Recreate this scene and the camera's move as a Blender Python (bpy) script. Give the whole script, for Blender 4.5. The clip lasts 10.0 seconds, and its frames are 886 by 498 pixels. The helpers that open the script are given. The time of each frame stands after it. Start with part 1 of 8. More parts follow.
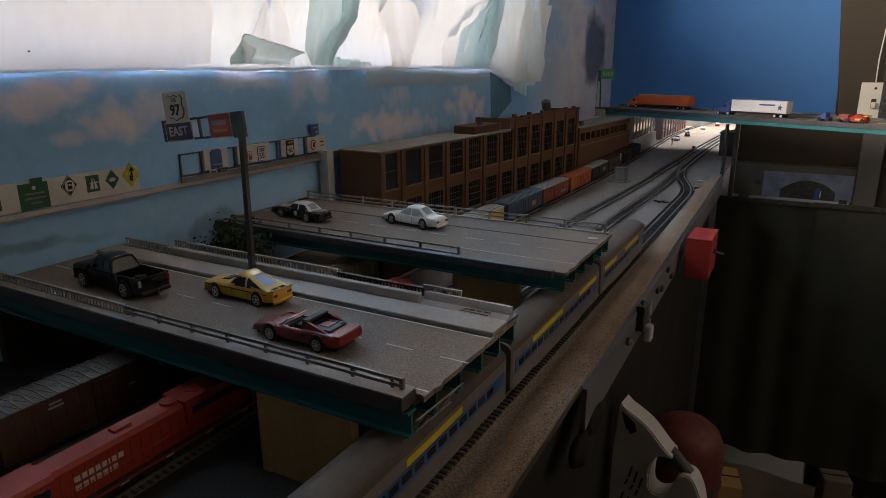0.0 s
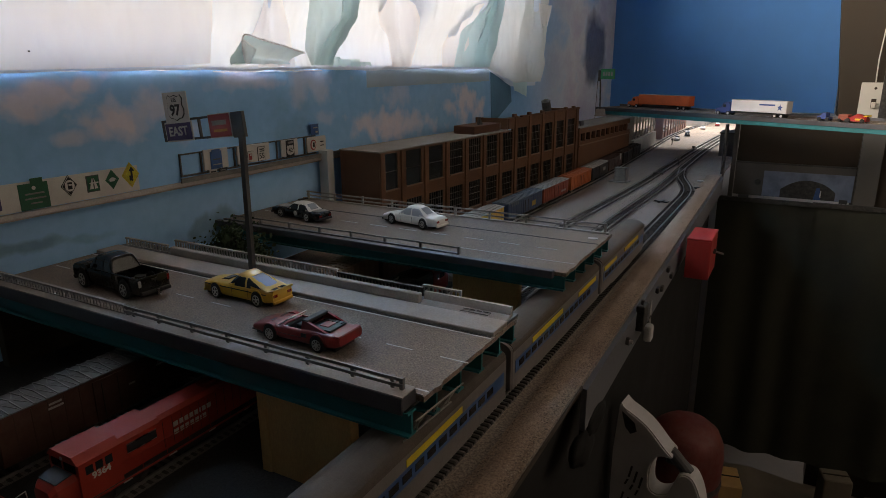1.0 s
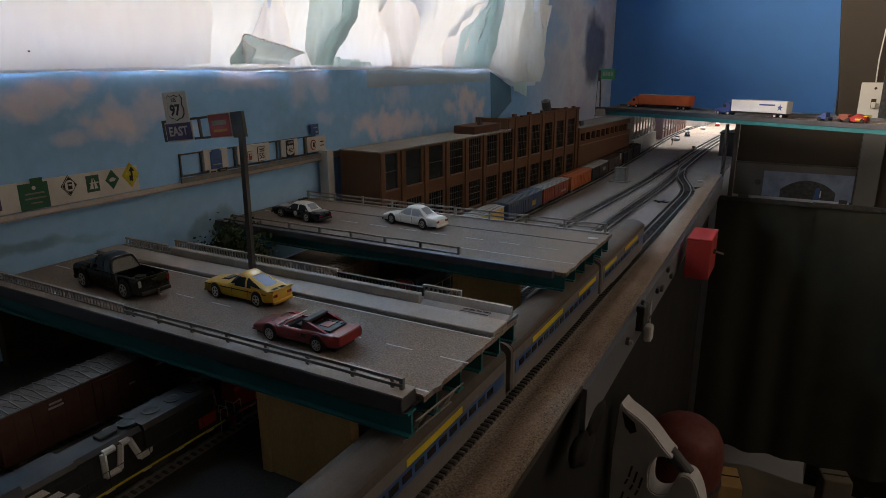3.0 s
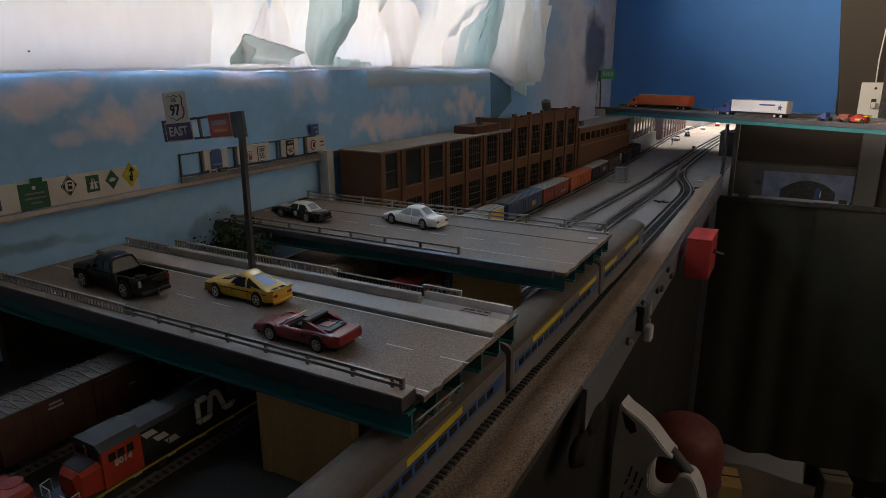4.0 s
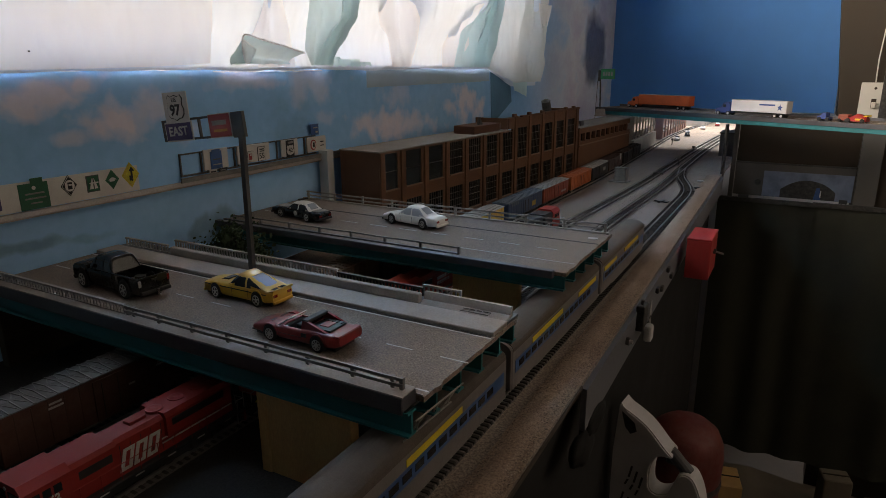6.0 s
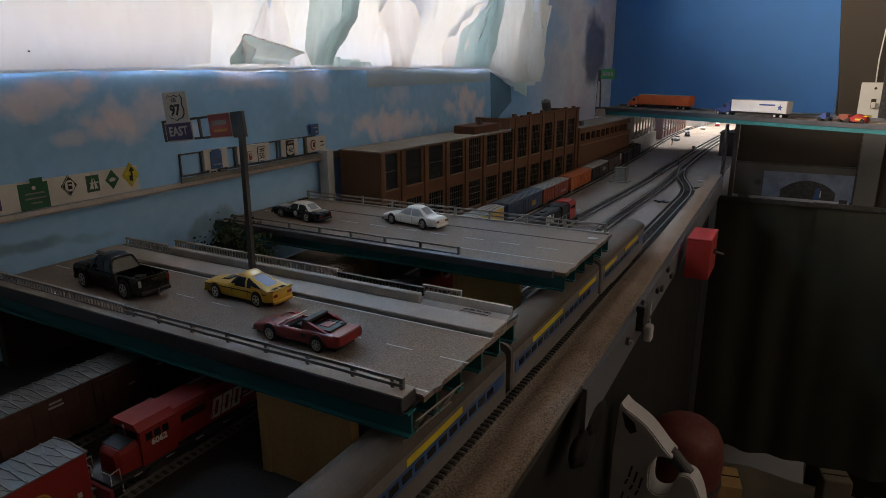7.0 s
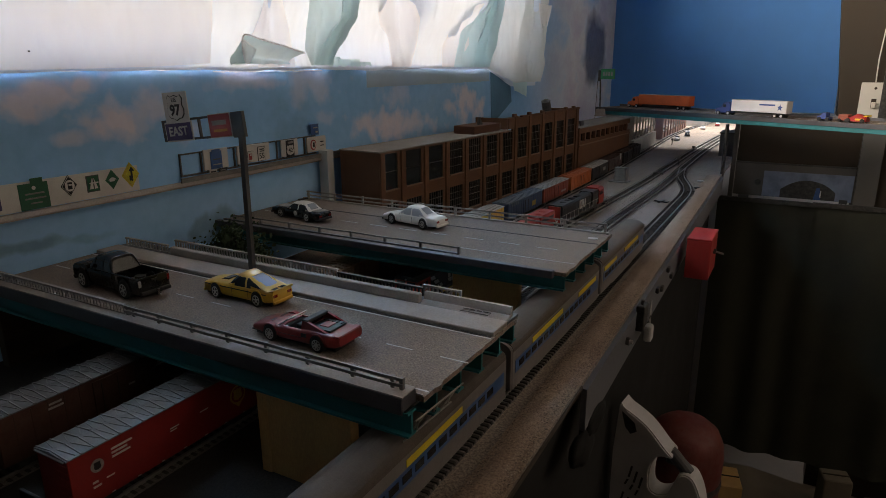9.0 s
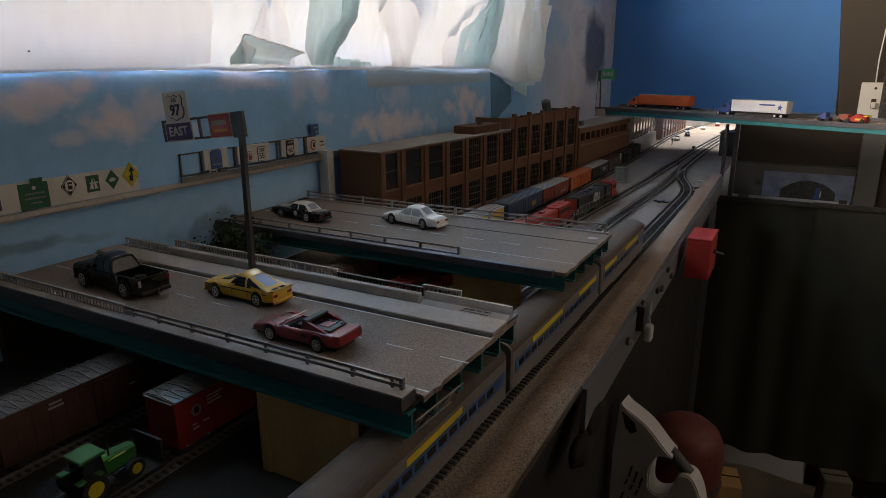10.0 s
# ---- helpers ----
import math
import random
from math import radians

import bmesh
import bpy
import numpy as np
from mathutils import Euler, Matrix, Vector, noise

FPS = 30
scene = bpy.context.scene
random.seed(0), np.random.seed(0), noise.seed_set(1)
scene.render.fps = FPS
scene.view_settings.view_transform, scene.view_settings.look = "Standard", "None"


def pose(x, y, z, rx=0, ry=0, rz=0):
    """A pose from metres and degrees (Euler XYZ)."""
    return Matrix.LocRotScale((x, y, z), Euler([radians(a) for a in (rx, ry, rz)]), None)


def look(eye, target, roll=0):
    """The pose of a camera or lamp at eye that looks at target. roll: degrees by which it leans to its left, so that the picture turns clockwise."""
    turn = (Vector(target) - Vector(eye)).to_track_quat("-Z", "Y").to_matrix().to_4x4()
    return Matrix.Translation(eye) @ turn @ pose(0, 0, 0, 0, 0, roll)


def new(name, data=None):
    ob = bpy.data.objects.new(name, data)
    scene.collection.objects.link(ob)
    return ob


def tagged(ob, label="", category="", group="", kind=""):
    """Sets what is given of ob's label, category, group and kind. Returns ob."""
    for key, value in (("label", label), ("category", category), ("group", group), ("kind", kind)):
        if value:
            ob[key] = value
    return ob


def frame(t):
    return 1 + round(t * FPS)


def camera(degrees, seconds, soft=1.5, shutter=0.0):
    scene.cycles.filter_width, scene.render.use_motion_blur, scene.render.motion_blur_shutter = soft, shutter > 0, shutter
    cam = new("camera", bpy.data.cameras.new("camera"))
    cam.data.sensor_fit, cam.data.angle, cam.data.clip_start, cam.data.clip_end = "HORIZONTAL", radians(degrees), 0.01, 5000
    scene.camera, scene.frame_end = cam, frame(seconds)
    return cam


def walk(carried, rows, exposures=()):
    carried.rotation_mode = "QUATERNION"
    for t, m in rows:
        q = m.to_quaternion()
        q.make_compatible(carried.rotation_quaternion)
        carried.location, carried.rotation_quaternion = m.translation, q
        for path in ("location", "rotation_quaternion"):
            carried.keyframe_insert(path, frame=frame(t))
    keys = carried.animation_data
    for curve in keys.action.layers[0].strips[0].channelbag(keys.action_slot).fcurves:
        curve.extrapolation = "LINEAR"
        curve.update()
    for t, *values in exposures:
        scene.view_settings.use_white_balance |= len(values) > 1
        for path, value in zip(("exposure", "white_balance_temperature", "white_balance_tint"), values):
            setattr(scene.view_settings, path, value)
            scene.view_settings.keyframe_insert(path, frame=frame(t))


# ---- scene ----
cam = camera(69.2, 10.0, soft=0.55)
EYE = (0.0, 0.0, 0.30)
_p, _y = radians(15.93), radians(29.09)
AIM = (-math.sin(_y) * math.cos(_p), math.cos(_y) * math.cos(_p), 0.30 - math.sin(_p))
walk(cam, [(0.0, look(EYE, AIM, -0.3)), (10.0, look(EYE, AIM, -0.3))])

# ---------------------------------------------------------------- light
scene.view_settings.exposure = 0.0
world = bpy.data.worlds.new("world")
scene.world = world
world.use_nodes = True
_nt = world.node_tree
_sky = _nt.nodes.new("ShaderNodeTexSky")
_sky.sky_type, _sky.sun_disc = "NISHITA", False
_sky.sun_elevation, _sky.sun_rotation = radians(35), radians(200)
_nt.links.new(_sky.outputs[0], _nt.nodes["Background"].inputs[0])
_nt.nodes["Background"].inputs[1].default_value = 0.05


def area_lamp(name, eye, target, sx, sy, watts, colour):
    d = bpy.data.lights.new(name, "AREA")
    d.shape, d.size, d.size_y, d.energy, d.color = "RECTANGLE", sx, sy, watts, colour
    ob = new(name, d)
    ob.matrix_basis = look(eye, target)
    return ob


# daylight behind the translucent curtain and above it; the bulb over the yard in the room beyond
area_lamp("window_daylight", (-1.00, 1.00, 0.56), (0.2, 1.00, 0.54), 1.75, 0.56, 134.0, (1.0, 0.845, 0.69))
area_lamp("yard_lamp", (-0.42, 3.45, 0.60), (-0.42, 3.20, 0.0), 0.5, 0.25, 17.0, (1.0, 0.94, 0.87))


# ---------------------------------------------------------------- materials
def ramp(nt, fac, stops):
    r = nt.nodes.new("ShaderNodeValToRGB")
    e = r.color_ramp.elements
    while len(e) < len(stops):
        e.new(0.5)
    for el, (p, col) in zip(e, stops):
        el.position, el.color = p, (*col, 1)
    nt.links.new(fac, r.inputs[0])
    return r.outputs[0]


def noise_fac(nt, scale, detail=4.0, rough=0.6, stretch=(1, 1, 1)):
    tc = nt.nodes.new("ShaderNodeTexCoord")
    mp = nt.nodes.new("ShaderNodeMapping")
    mp.inputs["Scale"].default_value = stretch
    n = nt.nodes.new("ShaderNodeTexNoise")
    n.inputs["Scale"].default_value, n.inputs["Detail"].default_value, n.inputs["Roughness"].default_value = scale, detail, rough
    nt.links.new(tc.outputs["Object"], mp.inputs[0])
    nt.links.new(mp.outputs[0], n.inputs["Vector"])
    return n.outputs[0]


def mix(nt, fac, a, b, mode="MIX"):
    m = nt.nodes.new("ShaderNodeMix")
    m.data_type, m.blend_type = "RGBA", mode
    for k, v in ((0, fac), (6, a), (7, b)):
        if isinstance(v, (int, float)):
            m.inputs[k].default_value = v
        elif isinstance(v, tuple):
            m.inputs[k].default_value = (*v, 1)
        else:
            nt.links.new(v, m.inputs[k])
    return m.outputs[2]


def material(name, col, rough=0.6, metal=0.0, coarse=25.0, fine=900.0, vary=0.25, grit=0.2, bump=0.1, dust=0.0, stretch=(1, 1, 1), coat=0.0, piece=0.0, dust_col=(0.30, 0.27, 0.24), dust_scale=0.0):
    """Paint or stone with blotches, fine grain, relief and, on upward faces of old things, a film of dust."""
    m = bpy.data.materials.new(name)
    m.use_nodes = True
    nt = m.node_tree
    b = nt.nodes["Principled BSDF"]
    big, small = noise_fac(nt, coarse, 4, 0.6, stretch), noise_fac(nt, fine, 3, 0.7, stretch)
    dark = tuple(c * (1 - vary) for c in col)
    light = tuple(min(1.0, c * (1 + vary * 0.6)) for c in col)
    c = ramp(nt, big, [(0.3, dark), (0.7, light)])
    c = mix(nt, grit, c, ramp(nt, small, [(0.32, (0.0, 0.0, 0.0)), (0.72, tuple(min(1, x * 2.2) for x in col))]))
    if dust:
        c = mix(nt, ramp(nt, noise_fac(nt, dust_scale or coarse * 3, 5, 0.7), [(0.35, (0, 0, 0)), (0.75, (dust, dust, dust))]), c, dust_col)
    if piece:
        info = nt.nodes.new("ShaderNodeObjectInfo")
        c = mix(nt, piece, c, ramp(nt, info.outputs["Random"], [(0.0, tuple(x * 0.45 for x in col)), (1.0, tuple(min(1, x * 1.6) for x in col))]))
    nt.links.new(c, b.inputs["Base Color"])
    b.inputs["Metallic"].default_value = metal
    b.inputs["Coat Weight"].default_value = coat
    rr = ramp(nt, big, [(0.3, (max(0.03, rough - 0.1),) * 3), (0.7, (min(1, rough + 0.1),) * 3)])
    nt.links.new(rr, b.inputs["Roughness"])
    if bump:
        bn = nt.nodes.new("ShaderNodeBump")
        bn.inputs["Strength"].default_value, bn.inputs["Distance"].default_value = bump, 0.001
        nt.links.new(small, bn.inputs["Height"])
        nt.links.new(bn.outputs[0], b.inputs["Normal"])
    return m


# printed clouds and dark blots on the mural: (y, z, half length, half height, strength)
CLOUDS = ((0.388, 0.269, 0.045, 0.019, 0.80), (0.443, 0.285, 0.032, 0.013, 0.75), (0.487, 0.239, 0.052, 0.025, 0.90), (0.551, 0.255, 0.031, 0.025, 0.60), (0.429, 0.223, 0.020, 0.010, 0.60), (0.693, 0.283, 0.081, 0.017, 0.55), (0.854, 0.269, 0.068, 0.030, 0.50), (1.020, 0.192, 0.083, 0.031, 0.70), (1.119, 0.184, 0.127, 0.027, 0.70), (1.406, 0.209, 0.101, 0.039, 0.85), (0.871, 0.220, 0.037, 0.011, 0.35), (1.091, 0.249, 0.046, 0.032, 0.40), (0.585, 0.217, 0.022, 0.015, 0.40))
DARK_BLOTS = ((0.608, 0.087, 0.041, 0.021, 0.45), (0.361, 0.115, 0.035, 0.008, 0.45), (0.427, 0.111, 0.034, 0.007, 0.25))


def mural_material():
    """A printed sky: blue with soft pinkish clouds, paler towards the ground line."""
    m = bpy.data.materials.new("sky_mural")
    m.use_nodes = True
    nt = m.node_tree
    b = nt.nodes["Principled BSDF"]
    tc = nt.nodes.new("ShaderNodeTexCoord")
    sep = nt.nodes.new("ShaderNodeSeparateXYZ")
    nt.links.new(tc.outputs["Object"], sep.inputs[0])
    height = nt.nodes.new("ShaderNodeMapRange")
    height.inputs[1].default_value, height.inputs[2].default_value = 0.0, 0.34
    nt.links.new(sep.outputs["Z"], height.inputs[0])
    base = ramp(nt, height.outputs[0], [(0.0, (0.34, 0.60, 0.92)), (0.5, (0.28, 0.54, 0.88)), (1.0, (0.24, 0.50, 0.86))])
    wob = nt.nodes.new("ShaderNodeTexNoise")
    wob.inputs["Scale"].default_value, wob.inputs["Detail"].default_value = 22.0, 4.0
    nt.links.new(tc.outputs["Object"], wob.inputs["Vector"])
    c = mix(nt, ramp(nt, noise_fac(nt, 5.5, 4, 0.55, (1, 0.5, 1.25)), [(0.52, (0, 0, 0)), (0.75, (0.35, 0.35, 0.35))]), base, (0.55, 0.66, 0.82))

    def blot(y, z, ry, rz):
        """A soft ragged patch of the print round (y, z)."""
        mp = nt.nodes.new("ShaderNodeMapping")
        mp.inputs["Location"].default_value, mp.inputs["Scale"].default_value = (-1.2, -y / ry / 1.25 - 1.2, -z / rz / 1.25 - 1.2), (0.0, 0.8 / ry, 0.8 / rz)
        ad = nt.nodes.new("ShaderNodeVectorMath")
        g = nt.nodes.new("ShaderNodeTexGradient")
        g.gradient_type = "SPHERICAL"
        nt.links.new(tc.outputs["Object"], mp.inputs[0])
        ad.operation = "MULTIPLY_ADD"
        ad.inputs[1].default_value = (2.4, 2.4, 2.4)
        nt.links.new(wob.outputs["Color"], ad.inputs[0])
        nt.links.new(mp.outputs[0], ad.inputs[2])
        nt.links.new(ad.outputs[0], g.inputs[0])
        return g.outputs[1]
    for y, z, ry, rz, k in CLOUDS:
        c = mix(nt, ramp(nt, blot(y, z, ry, rz), [(0.06, (0, 0, 0)), (0.62, (k * 0.85, k * 0.85, k * 0.85))]), c, (0.92, 0.78, 0.86))
    for y, z, ry, rz, k in DARK_BLOTS:
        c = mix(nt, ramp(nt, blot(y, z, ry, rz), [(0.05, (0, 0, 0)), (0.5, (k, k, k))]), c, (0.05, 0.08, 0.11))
    # far stretch past the curtain: grey stormy cloud in the print, paled to stand for light
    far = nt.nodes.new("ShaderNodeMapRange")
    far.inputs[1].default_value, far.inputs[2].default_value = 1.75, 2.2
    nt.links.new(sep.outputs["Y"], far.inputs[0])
    storm_lit = ramp(nt, noise_fac(nt, 5.0, 4, 0.6, (1, 0.7, 1.2)), [(0.36, (0.80, 0.76, 0.88)), (0.50, (0.92, 0.93, 0.99)), (0.62, (0.60, 0.78, 0.98))])
    spot = nt.nodes.new("ShaderNodeMapping")
    spot.inputs["Location"].default_value, spot.inputs["Scale"].default_value = (0.0, -2.43 * 5.5, -0.345 * 6.5), (0.0, 5.5, 6.5)
    gr = nt.nodes.new("ShaderNodeTexGradient")
    gr.gradient_type = "SPHERICAL"
    nt.links.new(tc.outputs["Object"], spot.inputs[0])
    warp = nt.nodes.new("ShaderNodeVectorMath")
    wn = nt.nodes.new("ShaderNodeTexNoise")
    wn.inputs["Scale"].default_value = 9.0
    nt.links.new(tc.outputs["Object"], wn.inputs["Vector"])
    nt.links.new(spot.outputs[0], warp.inputs[0])
    nt.links.new(wn.outputs["Color"], warp.inputs[1])
    off = nt.nodes.new("ShaderNodeVectorMath")
    off.inputs[1].default_value = (-0.5, -0.5, -0.5)
    nt.links.new(warp.outputs[0], off.inputs[0])
    nt.links.new(off.outputs[0], gr.inputs[0])
    storm_lit = mix(nt, ramp(nt, gr.outputs[1], [(0.05, (0, 0, 0)), (0.4, (0.9, 0.9, 0.9))]), storm_lit, (0.10, 0.11, 0.19))
    c = mix(nt, far.outputs[0], c, storm_lit)
    c = mix(nt, ramp(nt, noise_fac(nt, 7.0, 5, 0.65, (1, 0.6, 1.0)), [(0.60, (0, 0, 0)), (0.78, (0.3, 0.3, 0.3))]), c, (0.05, 0.11, 0.16))
    nt.links.new(mix(nt, 0.12, c, ramp(nt, noise_fac(nt, 60, 3), [(0.3, (0.02, 0.05, 0.1)), (0.7, (0.4, 0.5, 0.6))])), b.inputs["Base Color"])
    b.inputs["Roughness"].default_value = 0.75
    bn = nt.nodes.new("ShaderNodeBump")
    bn.inputs["Strength"].default_value, bn.inputs["Distance"].default_value = 0.35, 0.006
    nt.links.new(noise_fac(nt, 9, 3, 0.5), bn.inputs["Height"])
    nt.links.new(bn.outputs[0], b.inputs["Normal"])
    return m


def curtain_material(name, through_share, dark, pale):
    m = bpy.data.materials.new(name)
    m.use_nodes = True
    nt = m.node_tree
    out = nt.nodes["Material Output"]
    nt.nodes.remove(nt.nodes["Principled BSDF"])
    d, t, ad = nt.nodes.new("ShaderNodeBsdfDiffuse"), nt.nodes.new("ShaderNodeBsdfTranslucent"), nt.nodes.new("ShaderNodeMixShader")
    c = ramp(nt, noise_fac(nt, 4, 4, 0.6), [(0.3, dark), (0.7, pale)])
    nt.links.new(c, d.inputs[0])
    nt.links.new(c, t.inputs[0])
    bn = nt.nodes.new("ShaderNodeBump")
    bn.inputs["Strength"].default_value, bn.inputs["Distance"].default_value = 0.55, 0.05
    nt.links.new(noise_fac(nt, 7.0, 3, 0.45, (1, 1.6, 0.7)), bn.inputs["Height"])
    nt.links.new(bn.outputs[0], d.inputs["Normal"])
    nt.links.new(bn.outputs[0], t.inputs["Normal"])
    ad.inputs[0].default_value = through_share
    nt.links.new(d.outputs[0], ad.inputs[1])
    nt.links.new(t.outputs[0], ad.inputs[2])
    nt.links.new(ad.outputs[0], out.inputs[0])
    return m


def glass_material(name, col=(0.02, 0.025, 0.03), rough=0.14):
    m = bpy.data.materials.new(name)
    m.use_nodes = True
    b = m.node_tree.nodes["Principled BSDF"]
    b.inputs["Base Color"].default_value = (*col, 1)
    b.inputs["Roughness"].default_value = rough
    b.inputs["Coat Weight"].default_value = 0.25
    return m


M = {}
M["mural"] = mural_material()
M["curtain"] = curtain_material("curtain_cloth", 0.037, (0.76, 0.83, 0.94), (0.82, 0.88, 0.98))
M["curtain_lining"] = curtain_material("curtain_lining_cloth", 0.92, (0.95, 0.92, 0.92), (0.98, 0.96, 0.96))
# doubled cloth of the last breadth; weaker backlight is put into its grey
M["curtain_dim"] = curtain_material("curtain_dim_cloth", 0.62, (0.70, 0.76, 0.77), (0.86, 0.84, 0.83))
M["curtain_thin"] = curtain_material("curtain_thin_cloth", 0.72, (0.66, 0.84, 0.86), (0.80, 0.88, 0.88))
M["glass"] = glass_material("dark_glass")
# pale grey in the colour stands for sky reflected in the car glass
M["window"] = glass_material("sky_pale_car_glass", (0.24, 0.24, 0.25), 0.5)
M["window"].node_tree.nodes["Principled BSDF"].inputs["Coat Weight"].default_value = 0.0
M["asphalt"] = material("road_asphalt", (0.195, 0.147, 0.112), 0.88, coarse=9, fine=620, vary=0.32, grit=0.55, bump=0.6, dust=0.25, dust_scale=8.0)
M["concrete"] = material("grey_concrete", (0.35, 0.31, 0.28), 0.8, coarse=30, fine=700, vary=0.2, grit=0.15, dust=0.2)
M["dark_concrete"] = material("slate_parapet", (0.060, 0.060, 0.070), 0.45, coarse=30, vary=0.25, dust=0.1)
M["teal"] = material("teal_girder", (0.016, 0.17, 0.19), 0.5, coarse=40, vary=0.25, grit=0.1)
M["rail_grey"] = material("grey_railing", (0.19, 0.18, 0.17), 0.4, coarse=80, vary=0.3)
M["rail_pale"] = material("pale_railing", (0.34, 0.32, 0.30), 0.6, coarse=80, vary=0.3)
M["rail_dark"] = material("black_railing", (0.035, 0.033, 0.032), 0.6, coarse=80, vary=0.3)
M["white_line"] = material("road_paint", (0.62, 0.60, 0.57), 0.8, coarse=120, fine=1500, vary=0.25, grit=0.35)
# also colours the black sheets under the overpass decks
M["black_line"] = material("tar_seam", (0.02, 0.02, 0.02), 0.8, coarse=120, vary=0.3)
M["tan_pier"] = material("tan_pier_board", (0.58, 0.36, 0.14), 0.6, coarse=12, vary=0.25, grit=0.12, stretch=(1, 1, 0.3))
M["ballast"] = material("grey_ballast", (0.275, 0.22, 0.18), 0.95, coarse=14, fine=420, vary=0.6, grit=0.6, bump=1.0, dust=0.15)
M["dirt"] = material("brown_ballast_edge", (0.37, 0.275, 0.21), 0.95, coarse=13, fine=480, vary=0.5, grit=0.5, bump=1.0, dust=0.45, dust_col=(0.31, 0.20, 0.14), dust_scale=9.0)
M["roadbed"] = material("dark_roadbed", (0.155, 0.138, 0.126), 0.95, coarse=30, fine=700, vary=0.3, grit=0.4, bump=0.7)
M["tie"] = material("weathered_tie", (0.048, 0.042, 0.037), 0.85, coarse=60, vary=0.35, piece=0.5)
M["rail"] = material("nickel_rail", (0.40, 0.37, 0.34), 0.38, metal=0.65, coarse=12, vary=0.08, grit=0.03, bump=0.0)
M["fascia"] = material("grey_fascia_board", (0.15, 0.15, 0.165), 0.65, coarse=9, vary=0.2, grit=0.1)
M["black_cloth"] = material("black_drape", (0.036, 0.036, 0.024), 0.95, coarse=10, vary=0.4, grit=0.2)
M["skirt_cloth"] = material("black_skirt_cloth", (0.010, 0.0095, 0.009), 0.95, coarse=10, vary=0.4, grit=0.2)
M["wood_edge"] = material("raw_wood_edge", (0.065, 0.05, 0.036), 0.8, coarse=30, vary=0.4, stretch=(1, 0.1, 1))
# tones of the unseen room: pale bounces daylight, dark keeps the fill low
M["room_wall"] = material("off_white_room_wall", (0.86, 0.84, 0.80), 0.85, coarse=4, vary=0.15)
M["dark_wall"] = material("dark_unseen_wall", (0.05, 0.04, 0.032), 0.8, coarse=5, vary=0.3)
M["ceiling"] = material("dim_grey_ceiling", (0.21, 0.20, 0.19), 0.9, coarse=4, vary=0.1)
M["floor"] = material("brown_room_floor", (0.16, 0.12, 0.09), 0.6, coarse=6, vary=0.3)
M["blue"] = material("blue_painted_board", (0.085, 0.27, 0.68), 0.75, coarse=3, vary=0.12, grit=0.04, bump=0.02)
M["brick"] = material("factory_brick", (0.145, 0.070, 0.036), 0.85, coarse=22, fine=900, vary=0.35, grit=0.3, bump=0.3, piece=0.25)
M["brick_dark"] = material("factory_brick_recess", (0.11, 0.048, 0.026), 0.85, coarse=22, fine=900, vary=0.35, grit=0.3)
M["roof"] = material("dusty_flat_roof", (0.24, 0.215, 0.19), 0.9, coarse=15, vary=0.3, grit=0.25)
M["frame_dark"] = material("dark_window_bars", (0.085, 0.07, 0.055), 0.6, coarse=90, vary=0.3)
M["sill"] = material("stone_sill", (0.24, 0.15, 0.10), 0.8, coarse=90, vary=0.3)


# ---------------------------------------------------------------- mesh helpers
def box(bm, x0, x1, y0, y1, z0, z1):
    v = [bm.verts.new((x, y, z)) for x in (x0, x1) for y in (y0, y1) for z in (z0, z1)]
    for f in ((0, 1, 3, 2), (4, 6, 7, 5), (0, 4, 5, 1), (2, 3, 7, 6), (0, 2, 6, 4), (1, 5, 7, 3)):
        bm.faces.new([v[i] for i in f])
    return bm


def boxes(*bs):
    bm = bmesh.new()
    for b in bs:
        box(bm, *b)
    return bm


def rounded(x0, x1, y0, y1, z0, z1, r, seg=2):
    bm = boxes((x0, x1, y0, y1, z0, z1))
    bmesh.ops.bevel(bm, geom=list(bm.edges), offset=r, segments=seg, affect="EDGES", profile=0.5)
    return bm


def tube(bm, a, b, r, seg=8, r2=None):
    """A round bar from a to b."""
    a, b = Vector(a), Vector(b)
    q = (b - a).to_track_quat("Z", "Y").to_matrix()
    r2 = r if r2 is None else r2
    rings = []
    for p, rr in ((a, r), (b, r2)):
        rings.append([bm.verts.new(p + q @ Vector((rr * math.cos(2 * math.pi * i / seg), rr * math.sin(2 * math.pi * i / seg), 0))) for i in range(seg)])
    for i in range(seg):
        j = (i + 1) % seg
        bm.faces.new((rings[0][i], rings[0][j], rings[1][j], rings[1][i]))
    bm.faces.new(rings[0][::-1])
    bm.faces.new(rings[1])
    return bm


def prism(bm, pts, axis, a, b):
    """An outline of (u, v) pushed from a to b along an axis; u, v are the two other axes in order."""
    def at(u, v, w):
        return {"x": (w, u, v), "y": (u, w, v), "z": (u, v, w)}[axis]
    r0, r1 = [bm.verts.new(at(u, v, a)) for u, v in pts], [bm.verts.new(at(u, v, b)) for u, v in pts]
    n = len(pts)
    for i in range(n):
        j = (i + 1) % n
        bm.faces.new((r0[i], r0[j], r1[j], r1[i]))
    bm.faces.new(r0[::-1])
    bm.faces.new(r1)
    bmesh.ops.recalc_face_normals(bm, faces=list(bm.faces))
    return bm


def loft(bm, rings, caps=True):
    vs = [[bm.verts.new(p) for p in r] for r in rings]
    n = len(vs[0])
    for a, b in zip(vs, vs[1:]):
        for i in range(n):
            j = (i + 1) % n
            bm.faces.new((a[i], a[j], b[j], b[i]))
    if caps:
        bm.faces.new(vs[0][::-1])
        bm.faces.new(vs[-1])
    bmesh.ops.recalc_face_normals(bm, faces=list(bm.faces))
    return bm


